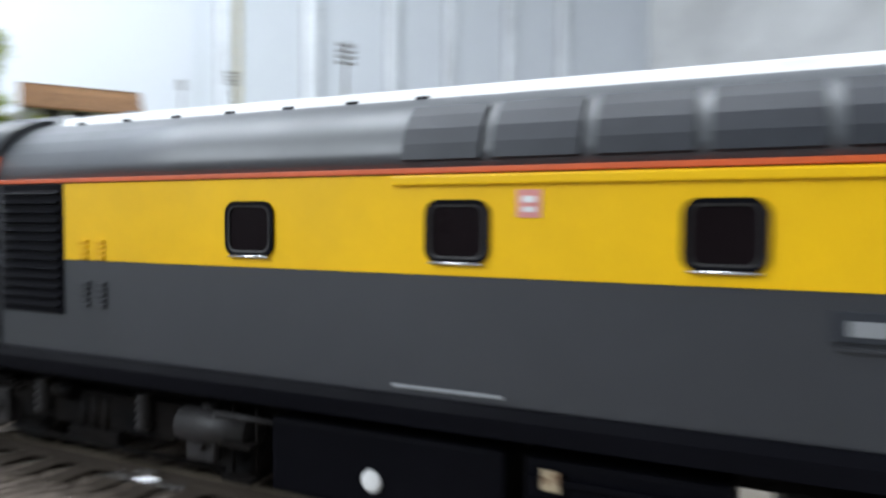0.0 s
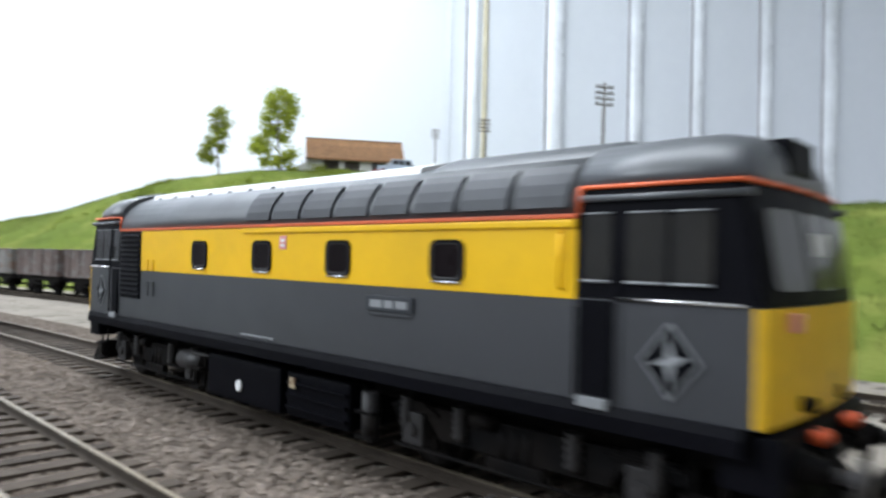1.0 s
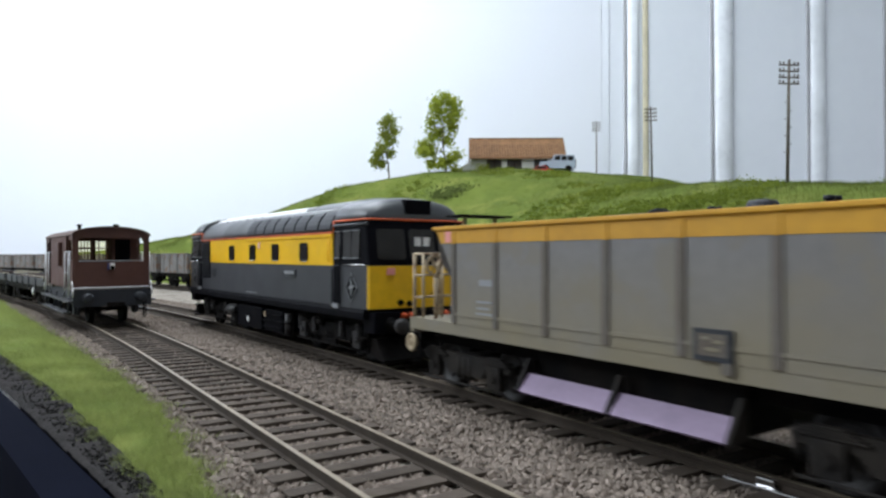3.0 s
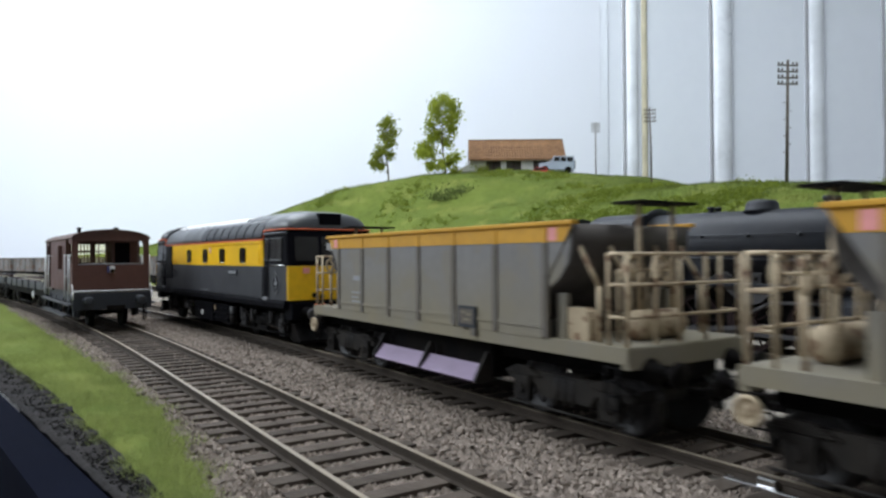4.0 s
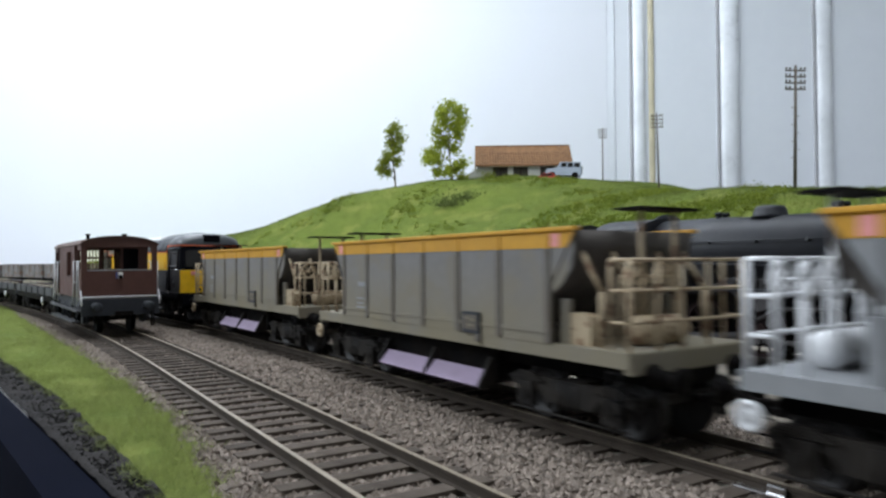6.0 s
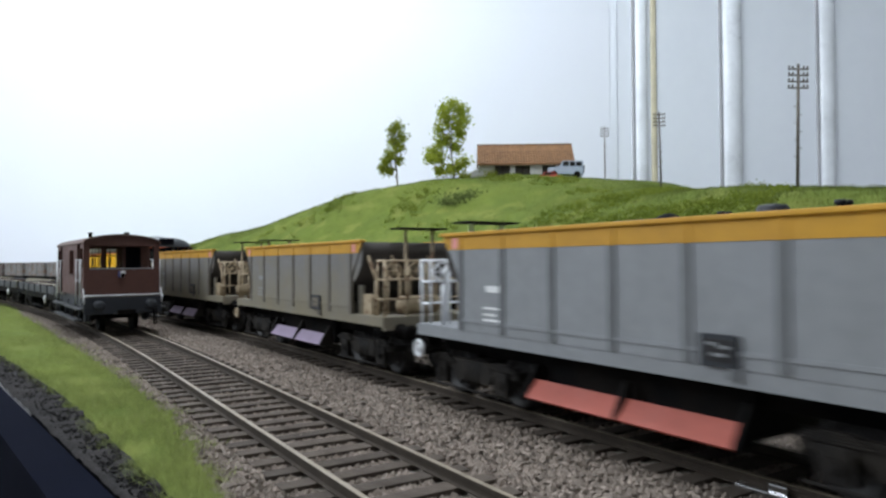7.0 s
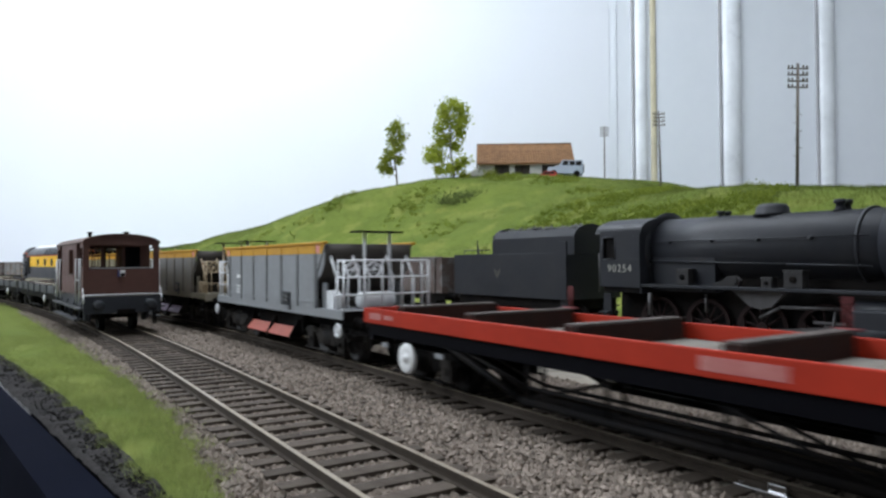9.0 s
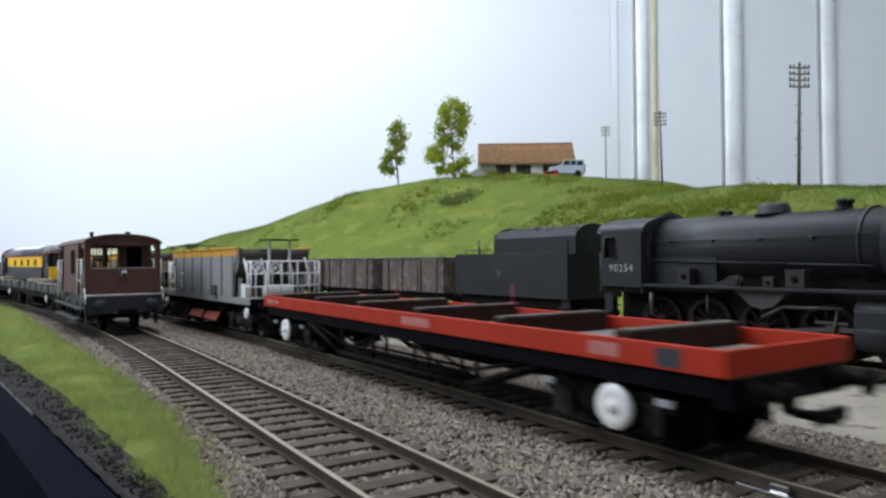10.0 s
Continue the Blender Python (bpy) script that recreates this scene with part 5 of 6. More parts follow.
    # running plate
    for s in (-1, 1):
        bm = B()
        box(bm, -46, 56, s * 14.8 - 2.6, s * 14.8 + 2.6, 22.6, 23.6, 0.15)
        part("running_plate", bm, STEAM_BLACK, e)
        for x, w, h in ((-28, 5.2, 5.6), (5, 3.6, 3.0), (14, 6.2, 5.4)):
            lub = part("lubricator", box(B(), x - w / 2, x + w / 2, s * 13.8 - 1.8, s * 13.8 + 1.8, 23.6, 23.6 + h, 0.4), GEAR_GREY, e, "grey mechanical lubricator box")
            part("dial", lathe(B(), (x, s * 15.6, 23.6 + h * 0.55), (0, s, 0), [(0, h * 0.2), (0.5, h * 0.2), (0.6, h * 0.1)], seg=12), GEAR_BLACK, lub)
            part("lid", box(B(), x - w / 2 - 0.3, x + w / 2 + 0.3, s * 13.8 - 2.0, s * 13.8 + 2.0, 23.6 + h, 24.1 + h, 0.15), GEAR_GREY, lub)
        bm = prism(B(), [(-16, 23.6), (-6, 23.6), (-5, 25.8), (-7, 27.4), (-10, 27.2), (-12, 25.6), (-16, 24.4)], s * 13.8 - 0.9, s * 13.8 + 0.9, "y")
        cyl(bm, (-7.5, s * 12.4, 25.6), (-7.5, s * 15.4, 25.6), 1.4, seg=12)
        part("reversing_gear", bm, GEAR_GREY, e, "grey reversing lever casting")
        bm = B()
        rod(bm, [(-44, s * (br + 1.2), 40.0), (36, s * (br + 1.0), 40.0)], 0.26)
        for x in (-36, -18, 0, 18):
            cyl(bm, (x, s * (br - 1), 39.6), (x, s * (br + 1.3), 40.0), 0.6, seg=8)
        part("boiler_handrail", bm, STEAM_BLACK, boiler)
        bm = B()
        rod(bm, [(-45.6, s * 12.7, 32.6), (10, s * 12.3, 31.4), (36, s * 12.2, 30.8)], 0.35)
        rod(bm, [(-30, s * 12.2, 27), (-22, s * 12.4, 22)], 0.4)
        part("pipe", bm, STEAM_BLACK, boiler)
        for k, x in enumerate((-44, -22.5, -1, 20.5)):
            spoked_wheel(e, "driving_wheel", x, s * 7.4, 9.4, 9.4, s, 11, True, "dark maroon-black spoked driving wheel")
        spoked_wheel(e, "leading_wheel", 41, s * 7.4, 6.2, 6.2, s, 9)
        bm = B()
        box(bm, -45, 21.5, s * 10.2 - 0.4, s * 10.2 + 0.4, 5.4, 6.8, 0.2)
        for x in (-44, -22.5, -1, 20.5):
            cyl(bm, (x, s * 9.4, 6.1), (x, s * 11.2, 6.1), 1.5, seg=12)
        part("coupling_rod", bm, MOTION_GREY, e, "grey steel coupling rod")
        bm = B()
        prism(bm, [(-22.5, 5.4), (24, 10.6), (24, 11.9), (-22.5, 6.8)], s * 11.6, s * 12.3, "y")
        prism(bm, [(22, 10.3), (36, 10.8), (36, 11.7), (22, 12.3)], s * 11.8, s * 12.6, "y")
        part("connecting_rod", bm, MOTION_GREY, e, "grey steel connecting rod")
        bm = B()
        prism(bm, [(-9, 22.4), (11, 22.4), (5.5, 17.2), (1.5, 16.2), (-2.5, 17.2)], s * 12.8, s * 13.6, "y")
        rod(bm, [(1.5, s * 13.8, 13.5), (9, s * 13.8, 17.4), (28, s * 13.8, 17.8)], 0.6)
        box(bm, 19, 29, s * 12.6 - 0.7, s * 12.6 + 0.7, 12.8, 13.6)
        box(bm, 19, 29, s * 12.6 - 0.7, s * 12.6 + 0.7, 8.4, 9.2)
        rod(bm, [(24, s * 13.2, 6), (26, s * 13.2, 17)], 0.5)
        part("valve_gear", bm, MOTION_GREY, e, "grey valve gear and bracket")
        bm = B()
        lathe(bm, (33, s * 13.4, 11.2), (1, 0, 0), [(0, 4.2), (0.4, 5.4), (12.6, 5.4), (13, 4.2), (13.6, 1.2)], seg=24)
        lathe(bm, (31.5, s * 13.4, 17.6), (1, 0, 0), [(0, 1.6), (1, 3.0), (15, 3.0), (16, 1.6)], seg=20)
        box(bm, 33.2, 45.6, s * 13.4 - 5.2, s * 13.4 + 3.4, 11.5, 18, 0.5)
        part("cylinder", bm, STEAM_BLACK, e, "black outside cylinder block")
        bm = B()
        rod(bm, [(-42, s * 16.6, 20.4), (-42, s * 16.6, 12)], 0.9, 8)
        rod(bm, [(-20, s * 12.6, 20.4), (-20, s * 12.6, 14)], 0.6)
        part("hanger", bm, MOTION_GREY, e)
    bm = B()
    # frames made solid, with an added block below the boiler to keep that gap dark
    box(bm, -66, 56, -6.4, 6.4, 3.5, 22.6, 0.3)
    box(bm, -40, 40, -5.5, 5.5, 22.4, 27.0)
    part("frames", bm, GEAR_BLACK, e)
    bm = B()
    box(bm, 55, 57, -17, 17, 10, 17.5, 0.2)
    part("buffer_beam", bm, GEAR_BLACK, e, "black front buffer beam")
    for y in (-11.5, 11.5):
        buffer(e, 57, y, 13.6, 1)
    bm = B()
    prism(bm, [(46, 17.5), (56, 17.5), (56, 18.4), (49, 21.4), (46, 21.4)], -15, 15, "y")
    part("front_plate", bm, STEAM_BLACK, e)
    e.matrix_basis = on_track(TRACK_FAR, 136.5, 0, 180)
    return e


def tender():
    e = thing("tender", "weathered black eight-wheeled tender heaped with coal", "tender")
    bm = B()
    for s in (-1, 1):
        box(bm, -46, 39, s * 17.2 - 0.4, s * 17.2 + 0.4, 15.5, 36.4, 0.15)
    box(bm, -46, -45.2, -17, 17, 15.5, 36.4)
    box(bm, 38.2, 39, -17, 17, 15.5, 34)
    box(bm, -45.2, 38.2, -16.8, 16.8, 15.5, 35.6)
    part("tank", bm, STEAM_BLACK, e, "grey-black tender side sheet with faded emblem")
    bm = B()
    for s in (-1, 1):
        prism(bm, [(s * 11.2, 35.6), (s * 11.2, 44.0), (s * 9.4, 47.6), (s * 8.7, 47.2), (s * 10.3, 43.6), (s * 10.3, 35.6)], -20, 37, "x")
    box(bm, -20.6, -19.8, -11, 11, 35.6, 46)
    bunker = part("coal_bunker", bm, STEAM_BLACK, e)
    for x in (-20.2, 37.4):
        bm = B()
        prism(bm, [(11.3 * math.cos(a), 43.4 + 6.4 * math.sin(a)) for a in [math.pi * i / 14 for i in range(15)]] + [(-11.3, 36), (11.3, 36)], x - 0.5, x + 0.5, "x")
        part("bunker_end", bm, STEAM_BLACK, bunker, "arched bunker end plate")
    rng = random.Random(4)
    bm = B()
    for k in range(260):
        x, y = rng.uniform(-19, 36), rng.uniform(-9, 9)
        z = 44 + 4.2 * (1 - (y / 10) ** 2) + rng.uniform(-0.6, 0.6)
        r = rng.uniform(1.0, 2.0)
        vs = [bm.verts.new((x + dx * r * rng.uniform(0.7, 1.2), y + dy * r * rng.uniform(0.7, 1.2), z + dz * r * rng.uniform(0.6, 1.1))) for dx, dy, dz in ((1, 0, 0), (-1, 0, 0), (0, 1, 0), (0, -1, 0), (0, 0, 1), (0, 0, -1))]
        for a, b, c in ((0, 2, 4), (2, 1, 4), (1, 3, 4), (3, 0, 4), (2, 0, 5), (1, 2, 5), (3, 1, 5), (0, 3, 5)):
            bm.faces.new((vs[a], vs[b], vs[c]))
    tagged(part("coal_load", bm, COAL, bunker, "heap of black coal"), kind="stuff")
    bm = B()
    box(bm, -45, 38, -14.5, 14.5, 11, 15.5)
    part("underframe", bm, GEAR_BLACK, e)
    bm = B()
    for s in (-1, 1):
        prism(bm, [(-38, 44.4), (-38, 36), (-36, 36)], s * 8 - 0.2, s * 8 + 0.2, "y")
        rod(bm, [(-44, s * 12, 36), (-44, s * 12, 38.6), (-22, s * 12, 38.6)], 0.3)
    part("fire_iron_rack", bm, STEAM_BLACK, e)
    bm = B()
    prism(bm, [(-11.6, 29.0), (-9.0, 27.6), (-6.4, 29.2), (-7.2, 26.4), (-9.0, 24.4), (-10.6, 26.2)], -17.75, -17.62, "y")
    part("faded_emblem", bm, EMBLEM_FADED, e, "small faded cream emblem")
    for c in (-25, 25):
        bogie(e, c, 11, 6.2, GEAR_BLACK)
        for w in (-11, 11):
            wheelset(e, c + w, 6.2, moving=False)
    for s in (-1, 1):
        bm = B()
        for z in (6, 11.5):
            box(bm, 33, 38.5, s * 16.4 - 1.4, s * 16.4 + 1.4, z, z + 0.6, 0.1)
        box(bm, 33.2, 38.3, s * 15.2 - 0.3, s * 15.2 + 0.3, 6, 15.5)
        part("step", bm, STEAM_BLACK, e)
        bm = B()
        box(bm, 35.2, 39.2, s * 17.2 - 0.5, s * 17.2 + 0.5, 34, 41.5, 0.2)
        part("front_screen", bm, STEAM_BLACK, e)
        buffer(e, -46, s * 11.5, 13.6, -1)
    e.matrix_basis = on_track(TRACK_FAR, 263.5, 0, 180)
    return e


def mineral_wagon(paint, label):
    e = thing("mineral_wagon", label, "open wagon", "row of mineral wagons")
    L, Wd, z0, z1 = 33.0, 16.2, 15.0, 35.0
    for s in (-1, 1):
        bm = B()
        box(bm, -L, L, s * Wd - 0.4, s * Wd + 0.4, z0, z1, 0.1)
        side = part("side", bm, paint, e, "weathered steel side sheet")
        for x in (-26, -10, 10, 26):
            bm = B()
            box(bm, x - 1.0, x + 1.0, s * (Wd + 0.7) - 0.5, s * (Wd + 0.7) + 0.5, z0, z1 - 1, 0.15)
            part("rib", bm, paint, side)
        bm = B()
        box(bm, -7.5, 7.5, s * (Wd + 0.7) - 0.35, s * (Wd + 0.7) + 0.35, z0 + 0.6, z1 - 4, 0.15)
        part("side_door", bm, paint, side)
        bm = B()
        box(bm, -L - 0.4, L + 0.4, s * (Wd + 0.3) - 0.8, s * (Wd + 0.3) + 0.8, z1 - 0.6, z1 + 0.5, 0.2)
        part("top_rail", bm, paint, side)
        bm = B()
        box(bm, -L, L, s * 13 - 0.8, s * 13 + 0.8, 11, z0, 0.1)
        prism(bm, [(-24, 11), (-10, 11), (-15, 5), (-19, 5)], s * 13 - 0.4, s * 13 + 0.4, "y")
        prism(bm, [(24, 11), (10, 11), (15, 5), (19, 5)], s * 13 - 0.4, s * 13 + 0.4, "y")
        rod(bm, [(-6, s * 14.4, 9), (22, s * 14.6, 6.4)], 0.5)
        part("solebar", bm, GEAR_BLACK, e)
    for d in (-1, 1):
        bm = B()
        box(bm, min(d * (L - 0.8), d * L), max(d * (L - 0.8), d * L), -Wd, Wd, z0, z1, 0.1)
        for y in (-8, 8):
            box(bm, min(d * L, d * (L + 1.2)), max(d * L, d * (L + 1.2)), y - 0.9, y + 0.9, z0, z1 - 1)
        part("end", bm, paint, e)
        bm = B()
        box(bm, min(d * (L - 2), d * (L + 0.4)), max(d * (L - 2), d * (L + 0.4)), -15, 15, 11, z0)
        part("headstock", bm, GEAR_BLACK, e)
        for y in (-11.5, 11.5):
            buffer(e, d * (L + 0.4), y, 13.4, d)
        wheelset(e, d * 17, 6.0, moving=False)
    bm = B()
    box(bm, -L + 0.8, L - 0.8, -Wd + 0.4, Wd - 0.4, z0, z0 + 1.2)
    part("floor", bm, HOPPER_INSIDE, e)
    return e


def plank_wagon():
    e = thing("plank_wagon", "low grey bogie wagon with weathered planks aboard", "flat wagon", "wagons behind the brake van")
    L, Wd = 74.0, 16.8
    for s in (-1, 1):
        bm = B()
        box(bm, -L, L, s * Wd - 0.5, s * Wd + 0.5, 14.6, 19.4, 0.2)
        side = part("side", bm, VAN_FRAME_PALE, e, "grey-blue low side")
        for x in (-50, -25, 0, 25, 50):
            bm = B()
            box(bm, x - 0.8, x + 0.8, s * (Wd + 0.7) - 0.4, s * (Wd + 0.7) + 0.4, 13.6, 19.8, 0.1)
            part("stake_pocket", bm, VAN_FRAME, side)
        bm = B()
        box(bm, -L + 1, L - 1, s * 15.2 - 0.7, s * 15.2 + 0.7, 10.6, 14.6)
        rod(bm, [(-44, s * 15.2, 10.6), (-24, s * 15.2, 5), (24, s * 15.2, 5), (44, s * 15.2, 10.6)], 0.6)
        part("solebar", bm, GEAR_BLACK, e)
        bm = B()
        lathe(bm, (34, s * 15.9, 10.6), (0, s, 0), [(0, 2.4), (0.6, 2.4), (0.9, 1.6)], seg=14)
        part("hand_wheel", bm, RAIL_WHITE, e, "small white hand wheel")
    bm = B()
    box(bm, -L, L, -Wd, Wd, 14.4, 15.8)
    part("deck", bm, FLAT_DECK, e)
    rng = random.Random(3)
    for k in range(9):
        bm = B()
        x, y = rng.uniform(-22, 22), -13 + k * 3.2
        box(bm, x - 46, x + 46, y - 1.4, y + 1.4, 15.8, 18.4 + rng.uniform(0, 1.8), 0.2)
        part("plank", bm, PLANK_GREEN if k % 3 else BOLSTER, e)
    for d in (-1, 1):
        bm = B()
        box(bm, min(d * (L - 1), d * L), max(d * (L - 1), d * L), -16.3, 16.3, 11, 19.4, 0.2)
        part("end", bm, VAN_FRAME_PALE, e)
        for y in (-11.5, 11.5):
            buffer(e, d * L, y, 13.2, d)
        bogie(e, d * 52, 11, 5.9, GEAR_BLACK)
        for w in (-11, 11):
            wheelset(e, d * 52 + w, 5.9, moving=False)
    return e


def brake_van():
    e = thing("brake_van", "reddish-brown brake van with open veranda and white handrails", "brake van")
    Wd, z0, ze = 16.6, 17.4, 43.0
    # cabin with end windows, verandas at both ends
    for s in (-1, 1):
        bm = B()
        box(bm, -26, 26, s * Wd - 0.5, s * Wd + 0.5, z0, ze, 0.1)
        side = part("side", bm, VAN_BROWN, e, "brown planked van side")
        for k in range(8):
            bm = B()
            box(bm, -25.6, 25.6, s * (Wd + 0.5) - 0.06, s * (Wd + 0.5) + 0.06, z0 + 0.4 + k * 3.15, z0 + 3.3 + k * 3.15)
            part("plank", bm, VAN_BROWN, side)
        bm = B()
        box(bm, -25, 25, s * 15.9 - 0.15, s * 15.9 + 0.15, z0, ze - 0.5)
        part("lining", bm, VAN_INSIDE, side, "cream inside lining")
        bm = B()
        box(bm, 2, 14, s * (Wd + 1.2) - 1.2, s * (Wd + 1.2) + 1.2, 28, 40, 0.8)
        part("lookout", bm, VAN_BROWN, side)
        for d in (-1, 1):
            bm = B()
            box(bm, min(d * 43.6, d * 45), max(d * 43.6, d * 45), s * (Wd - 0.2) - 0.7, s * (Wd - 0.2) + 0.7, z0, ze, 0.1)
            part("corner_post", bm, VAN_BROWN, e)
            bm = B()
            box(bm, min(d * 34, d * 45), max(d * 34, d * 45), s * Wd - 0.4, s * Wd + 0.4, 40.5, ze)
            box(bm, min(d * 38.5, d * 43.6), max(d * 38.5, d * 43.6), s * Wd - 0.4, s * Wd + 0.4, z0, 31)
            part("veranda_side", bm, VAN_BROWN, e)
            bm = B()
            y = s * (Wd + 1.3)
            rod(bm, [(d * 28, y, 13.4), (d * 28, y, 35), (d * 28, s * Wd, 35)], 0.26, 8)
            rod(bm, [(d * 38.2, y, 13.4), (d * 38.2, y, 35), (d * 38.2, s * Wd, 35)], 0.26, 8)
            rod(bm, [(d * 42.6, y, 17), (d * 42.6, y, 35), (d * 41.2, y, 35)], 0.24, 8)
            rod(bm, [(d * 28, y, 24.8), (d * 38.2, y, 24.8)], 0.24, 8)
            part("handrail", bm, RAIL_WHITE, e, "white tubular handrail")
        bm = B()
        box(bm, -38, 38, s * 18.2 - 1.8, s * 18.2 + 1.8, 5.4, 6.2, 0.1)
        part("footboard", bm, VAN_FRAME_PALE, e, "long grey footboard")
        bm = B()
        box(bm, -48, 48, s * 18.0 - 1.4, s * 18.0 + 1.4, 11.0, 11.8, 0.1)
        part("footboard", bm, VAN_FRAME_PALE, e)
        for x in (-34, -12, 12, 34):
            bm = B()
            rod(bm, [(x, s * 17.6, 5.6), (x, s * 16, 14)], 0.5)
            part("bracket", bm, VAN_FRAME, e)
        bm = B()
        box(bm, -48, 48, s * 14.6 - 0.8, s * 14.6 + 0.8, 11.5, 17.4, 0.1)
        for x in (-32, 32):
            prism(bm, [(x - 7, 11.6), (x + 7, 11.6), (x + 3, 4.2), (x - 3, 4.2)], s * 12.8 - 0.5, s * 12.8 + 0.5, "y")
            box(bm, x - 2.2, x + 2.2, s * 13.8 - 1, s * 13.8 + 1, 4.6, 9, 0.3)
            for k in range(3):
                box(bm, x - 7 + k, x + 7 - k, s * 13.8 - 0.7, s * 13.8 + 0.7, 9.2 + k * 0.5, 9.6 + k * 0.5)
        part("solebar", bm, VAN_FRAME, e)
    for d in (-1, 1):
        # cabin end wall with window openings and a doorway
        x0, x1 = min(d * 25.2, d * 26), max(d * 25.2, d * 26)
        wall = part("cabin_end", box(B(), x0, x1, -16, 4.5, z0, 31.0), VAN_BROWN, e)
        part("header", box(B(), x0, x1, -16, 16, 41.4, ze + 1.5), VAN_BROWN, wall)
        for y, w in ((-15.3, 0.7), (-5.6, 0.7), (4.4, 0.7), (14.2, 1.8)):
            part("mullion", box(B(), x0 - 0.1, x1 + 0.1, y - w, y + w, 17.4, 41.4), VAN_BROWN, wall)
        # black panel at one end stands in for the shade in the doorway
        bm = B()
        box(bm, x0 + 0.2, x1 - 0.2, 5.1, 12.5, z0, 41.4)
        if d > 0:
            part("cabin_door", bm, BLACK, wall, "black panel standing for the dark doorway")
        else:
            bm.free()
        bm = B()
        for y in (-12.3, -8.9, -2.3, 1.0):
            rod(bm, [(d * 25.6, y, 31.0), (d * 25.6, y, 41.4)], 0.3)
        rod(bm, [(d * 25.6, -15.4, 37), (d * 25.6, 4.4, 37)], 0.3)
        part("glazing_bar", bm, VAN_BROWN, wall)
        for y0, y1 in ((-14.9, -6.3), (-4.9, 3.7)):
            bm = B()
            box(bm, min(d * 25.4, d * 25.55), max(d * 25.4, d * 25.55), y0, y1, 31.0, 41.4)
            if d > 0:
                part("pane", bm, GLASS, wall).visible_shadow = False
            else:
                bm.free()
        # veranda end: lower sheet, top fascia
        bm = B()
        box(bm, min(d * 44.4, d * 45.2), max(d * 44.4, d * 45.2), -16.2, 16.2, z0, 30.2, 0.1)
        end = part("veranda_end", bm, VAN_BROWN, e, "brown veranda end sheet")
        bm = B()
        top = [(17.3 * math.cos(a), 42.6 + 4.0 * math.sin(a)) for a in [math.pi * i / 12 for i in range(13)]]
        prism(bm, top + [(-16.6, 41.8), (16.6, 41.8)], min(d * 44.4, d * 45.2), max(d * 44.4, d * 45.2), "x")
        part("end_fascia", bm, VAN_BROWN, end)
        for y in (-15.2, 15.2):
            bm = B()
            box(bm, min(d * 44.3, d * 45.3), max(d * 44.3, d * 45.3), y - 0.7, y + 0.7, 30.2, 42.2)
            part("veranda_post", bm, VAN_BROWN, end)
        bm = B()
        rod(bm, [(d * 44.8, -14.6, 30.6), (d * 44.8, 14.6, 30.6)], 0.35)
        part("sill_rail", bm, HOPPER_GREY, end)
        bm = B()
        box(bm, min(d * 26, d * 48), max(d * 26, d * 48), -16.6, 16.6, 16.2, 17.4, 0.1)
        part("veranda_floor", bm, FLAT_DECK, e)
        bm = B()
        box(bm, min(d * 46.4, d * 48.6), max(d * 46.4, d * 48.6), -17.4, 17.4, 8.9, 17.0, 0.2)
        head = part("headstock", bm, VAN_FRAME, e, "blue-black headstock")
        bm = B()
        rod(bm, [(d * 46, -17.4, 21), (d * 48.4, -17.4, 17.9), (d * 48.4, 17.4, 17.9), (d * 46, 17.4, 21)], 0.3, 8)
        rod(bm, [(d * 48.6, -17.4, 17.8), (d * 48.6, -17.4, 14)], 0.36, 8)
        rod(bm, [(d * 48.6, 17.4, 17.8), (d * 48.6, 17.4, 14)], 0.36, 8)
        part("edge_rail", bm, RAIL_WHITE, head, "white painted platform edge")
        for y in (-11.5, 11.5):
            buffer(e, d * 48.6, y, 13.2, d, VAN_FRAME, VAN_FRAME)
        coupling(e, d * 48.6, 9.6, d)
        bm = B()
        rod(bm, [(d * 49.4, 13.5, 12), (d * 49.4, 13.5, 3.2)], 0.4)
        rod(bm, [(d * 49.4, 14.6, 12), (d * 49.4, 14.6, 3.2)], 0.25)
        part("brake_pipe", bm, GEAR_BLACK, e)
        wheelset(e, d * 32, 6.6, moving=False)
    bm = B()
    arch = [(17.6 * math.cos(a), 43.0 + 4.4 * math.sin(a)) for a in [math.pi * i / 16 for i in range(17)]]
    inner = [(17.2 * math.cos(a), 42.6 + 4.0 * math.sin(a)) for a in [math.pi * (16 - i) / 16 for i in range(17)]]
    prism(bm, arch + inner, -46.4, 46.4, "x")
    roof = part("roof", bm, VAN_ROOF, e, "curved brown-grey van roof")
    for x, y, h in ((-14, -5, 3.2), (22, 6, 1.2), (34, 4, 1.6)):
        bm = B()
        lathe(bm, (x, y, 46.4), (0, 0, 1), [(0, 1.0), (h, 0.9), (h + 0.1, 1.5), (h + 0.7, 1.3), (h + 0.9, 0.3)], seg=14)
        part("stove_pipe" if h > 3 else "roof_vent", bm, GEAR_BLACK, roof)
    bm = B()
    box(bm, -48, 48, -13.8, 13.8, 12.4, 16.2)
    part("underframe", bm, GEAR_BLACK, e)
    bm = B()
    box(bm, 45.2, 46.6, -1.1, 1.1, 26.6, 29.6, 0.4)
    lamp = part("tail_lamp", bm, WHITE_PAINT, e, "small white hanging lamp with blue lens side")
    bm = B()
    lathe(bm, (46.6, 0, 27.4), (1, 0, 0), [(0, 1.0), (0.5, 0.9)], seg=12)
    part("lens", bm, GEAR_BLACK, lamp)
    bm = B()
    box(bm, 45.3, 46.5, -2.0, -1.5, 26.4, 29.6, 0.2)
    part("lens", bm, LAMP_BLUE, lamp)
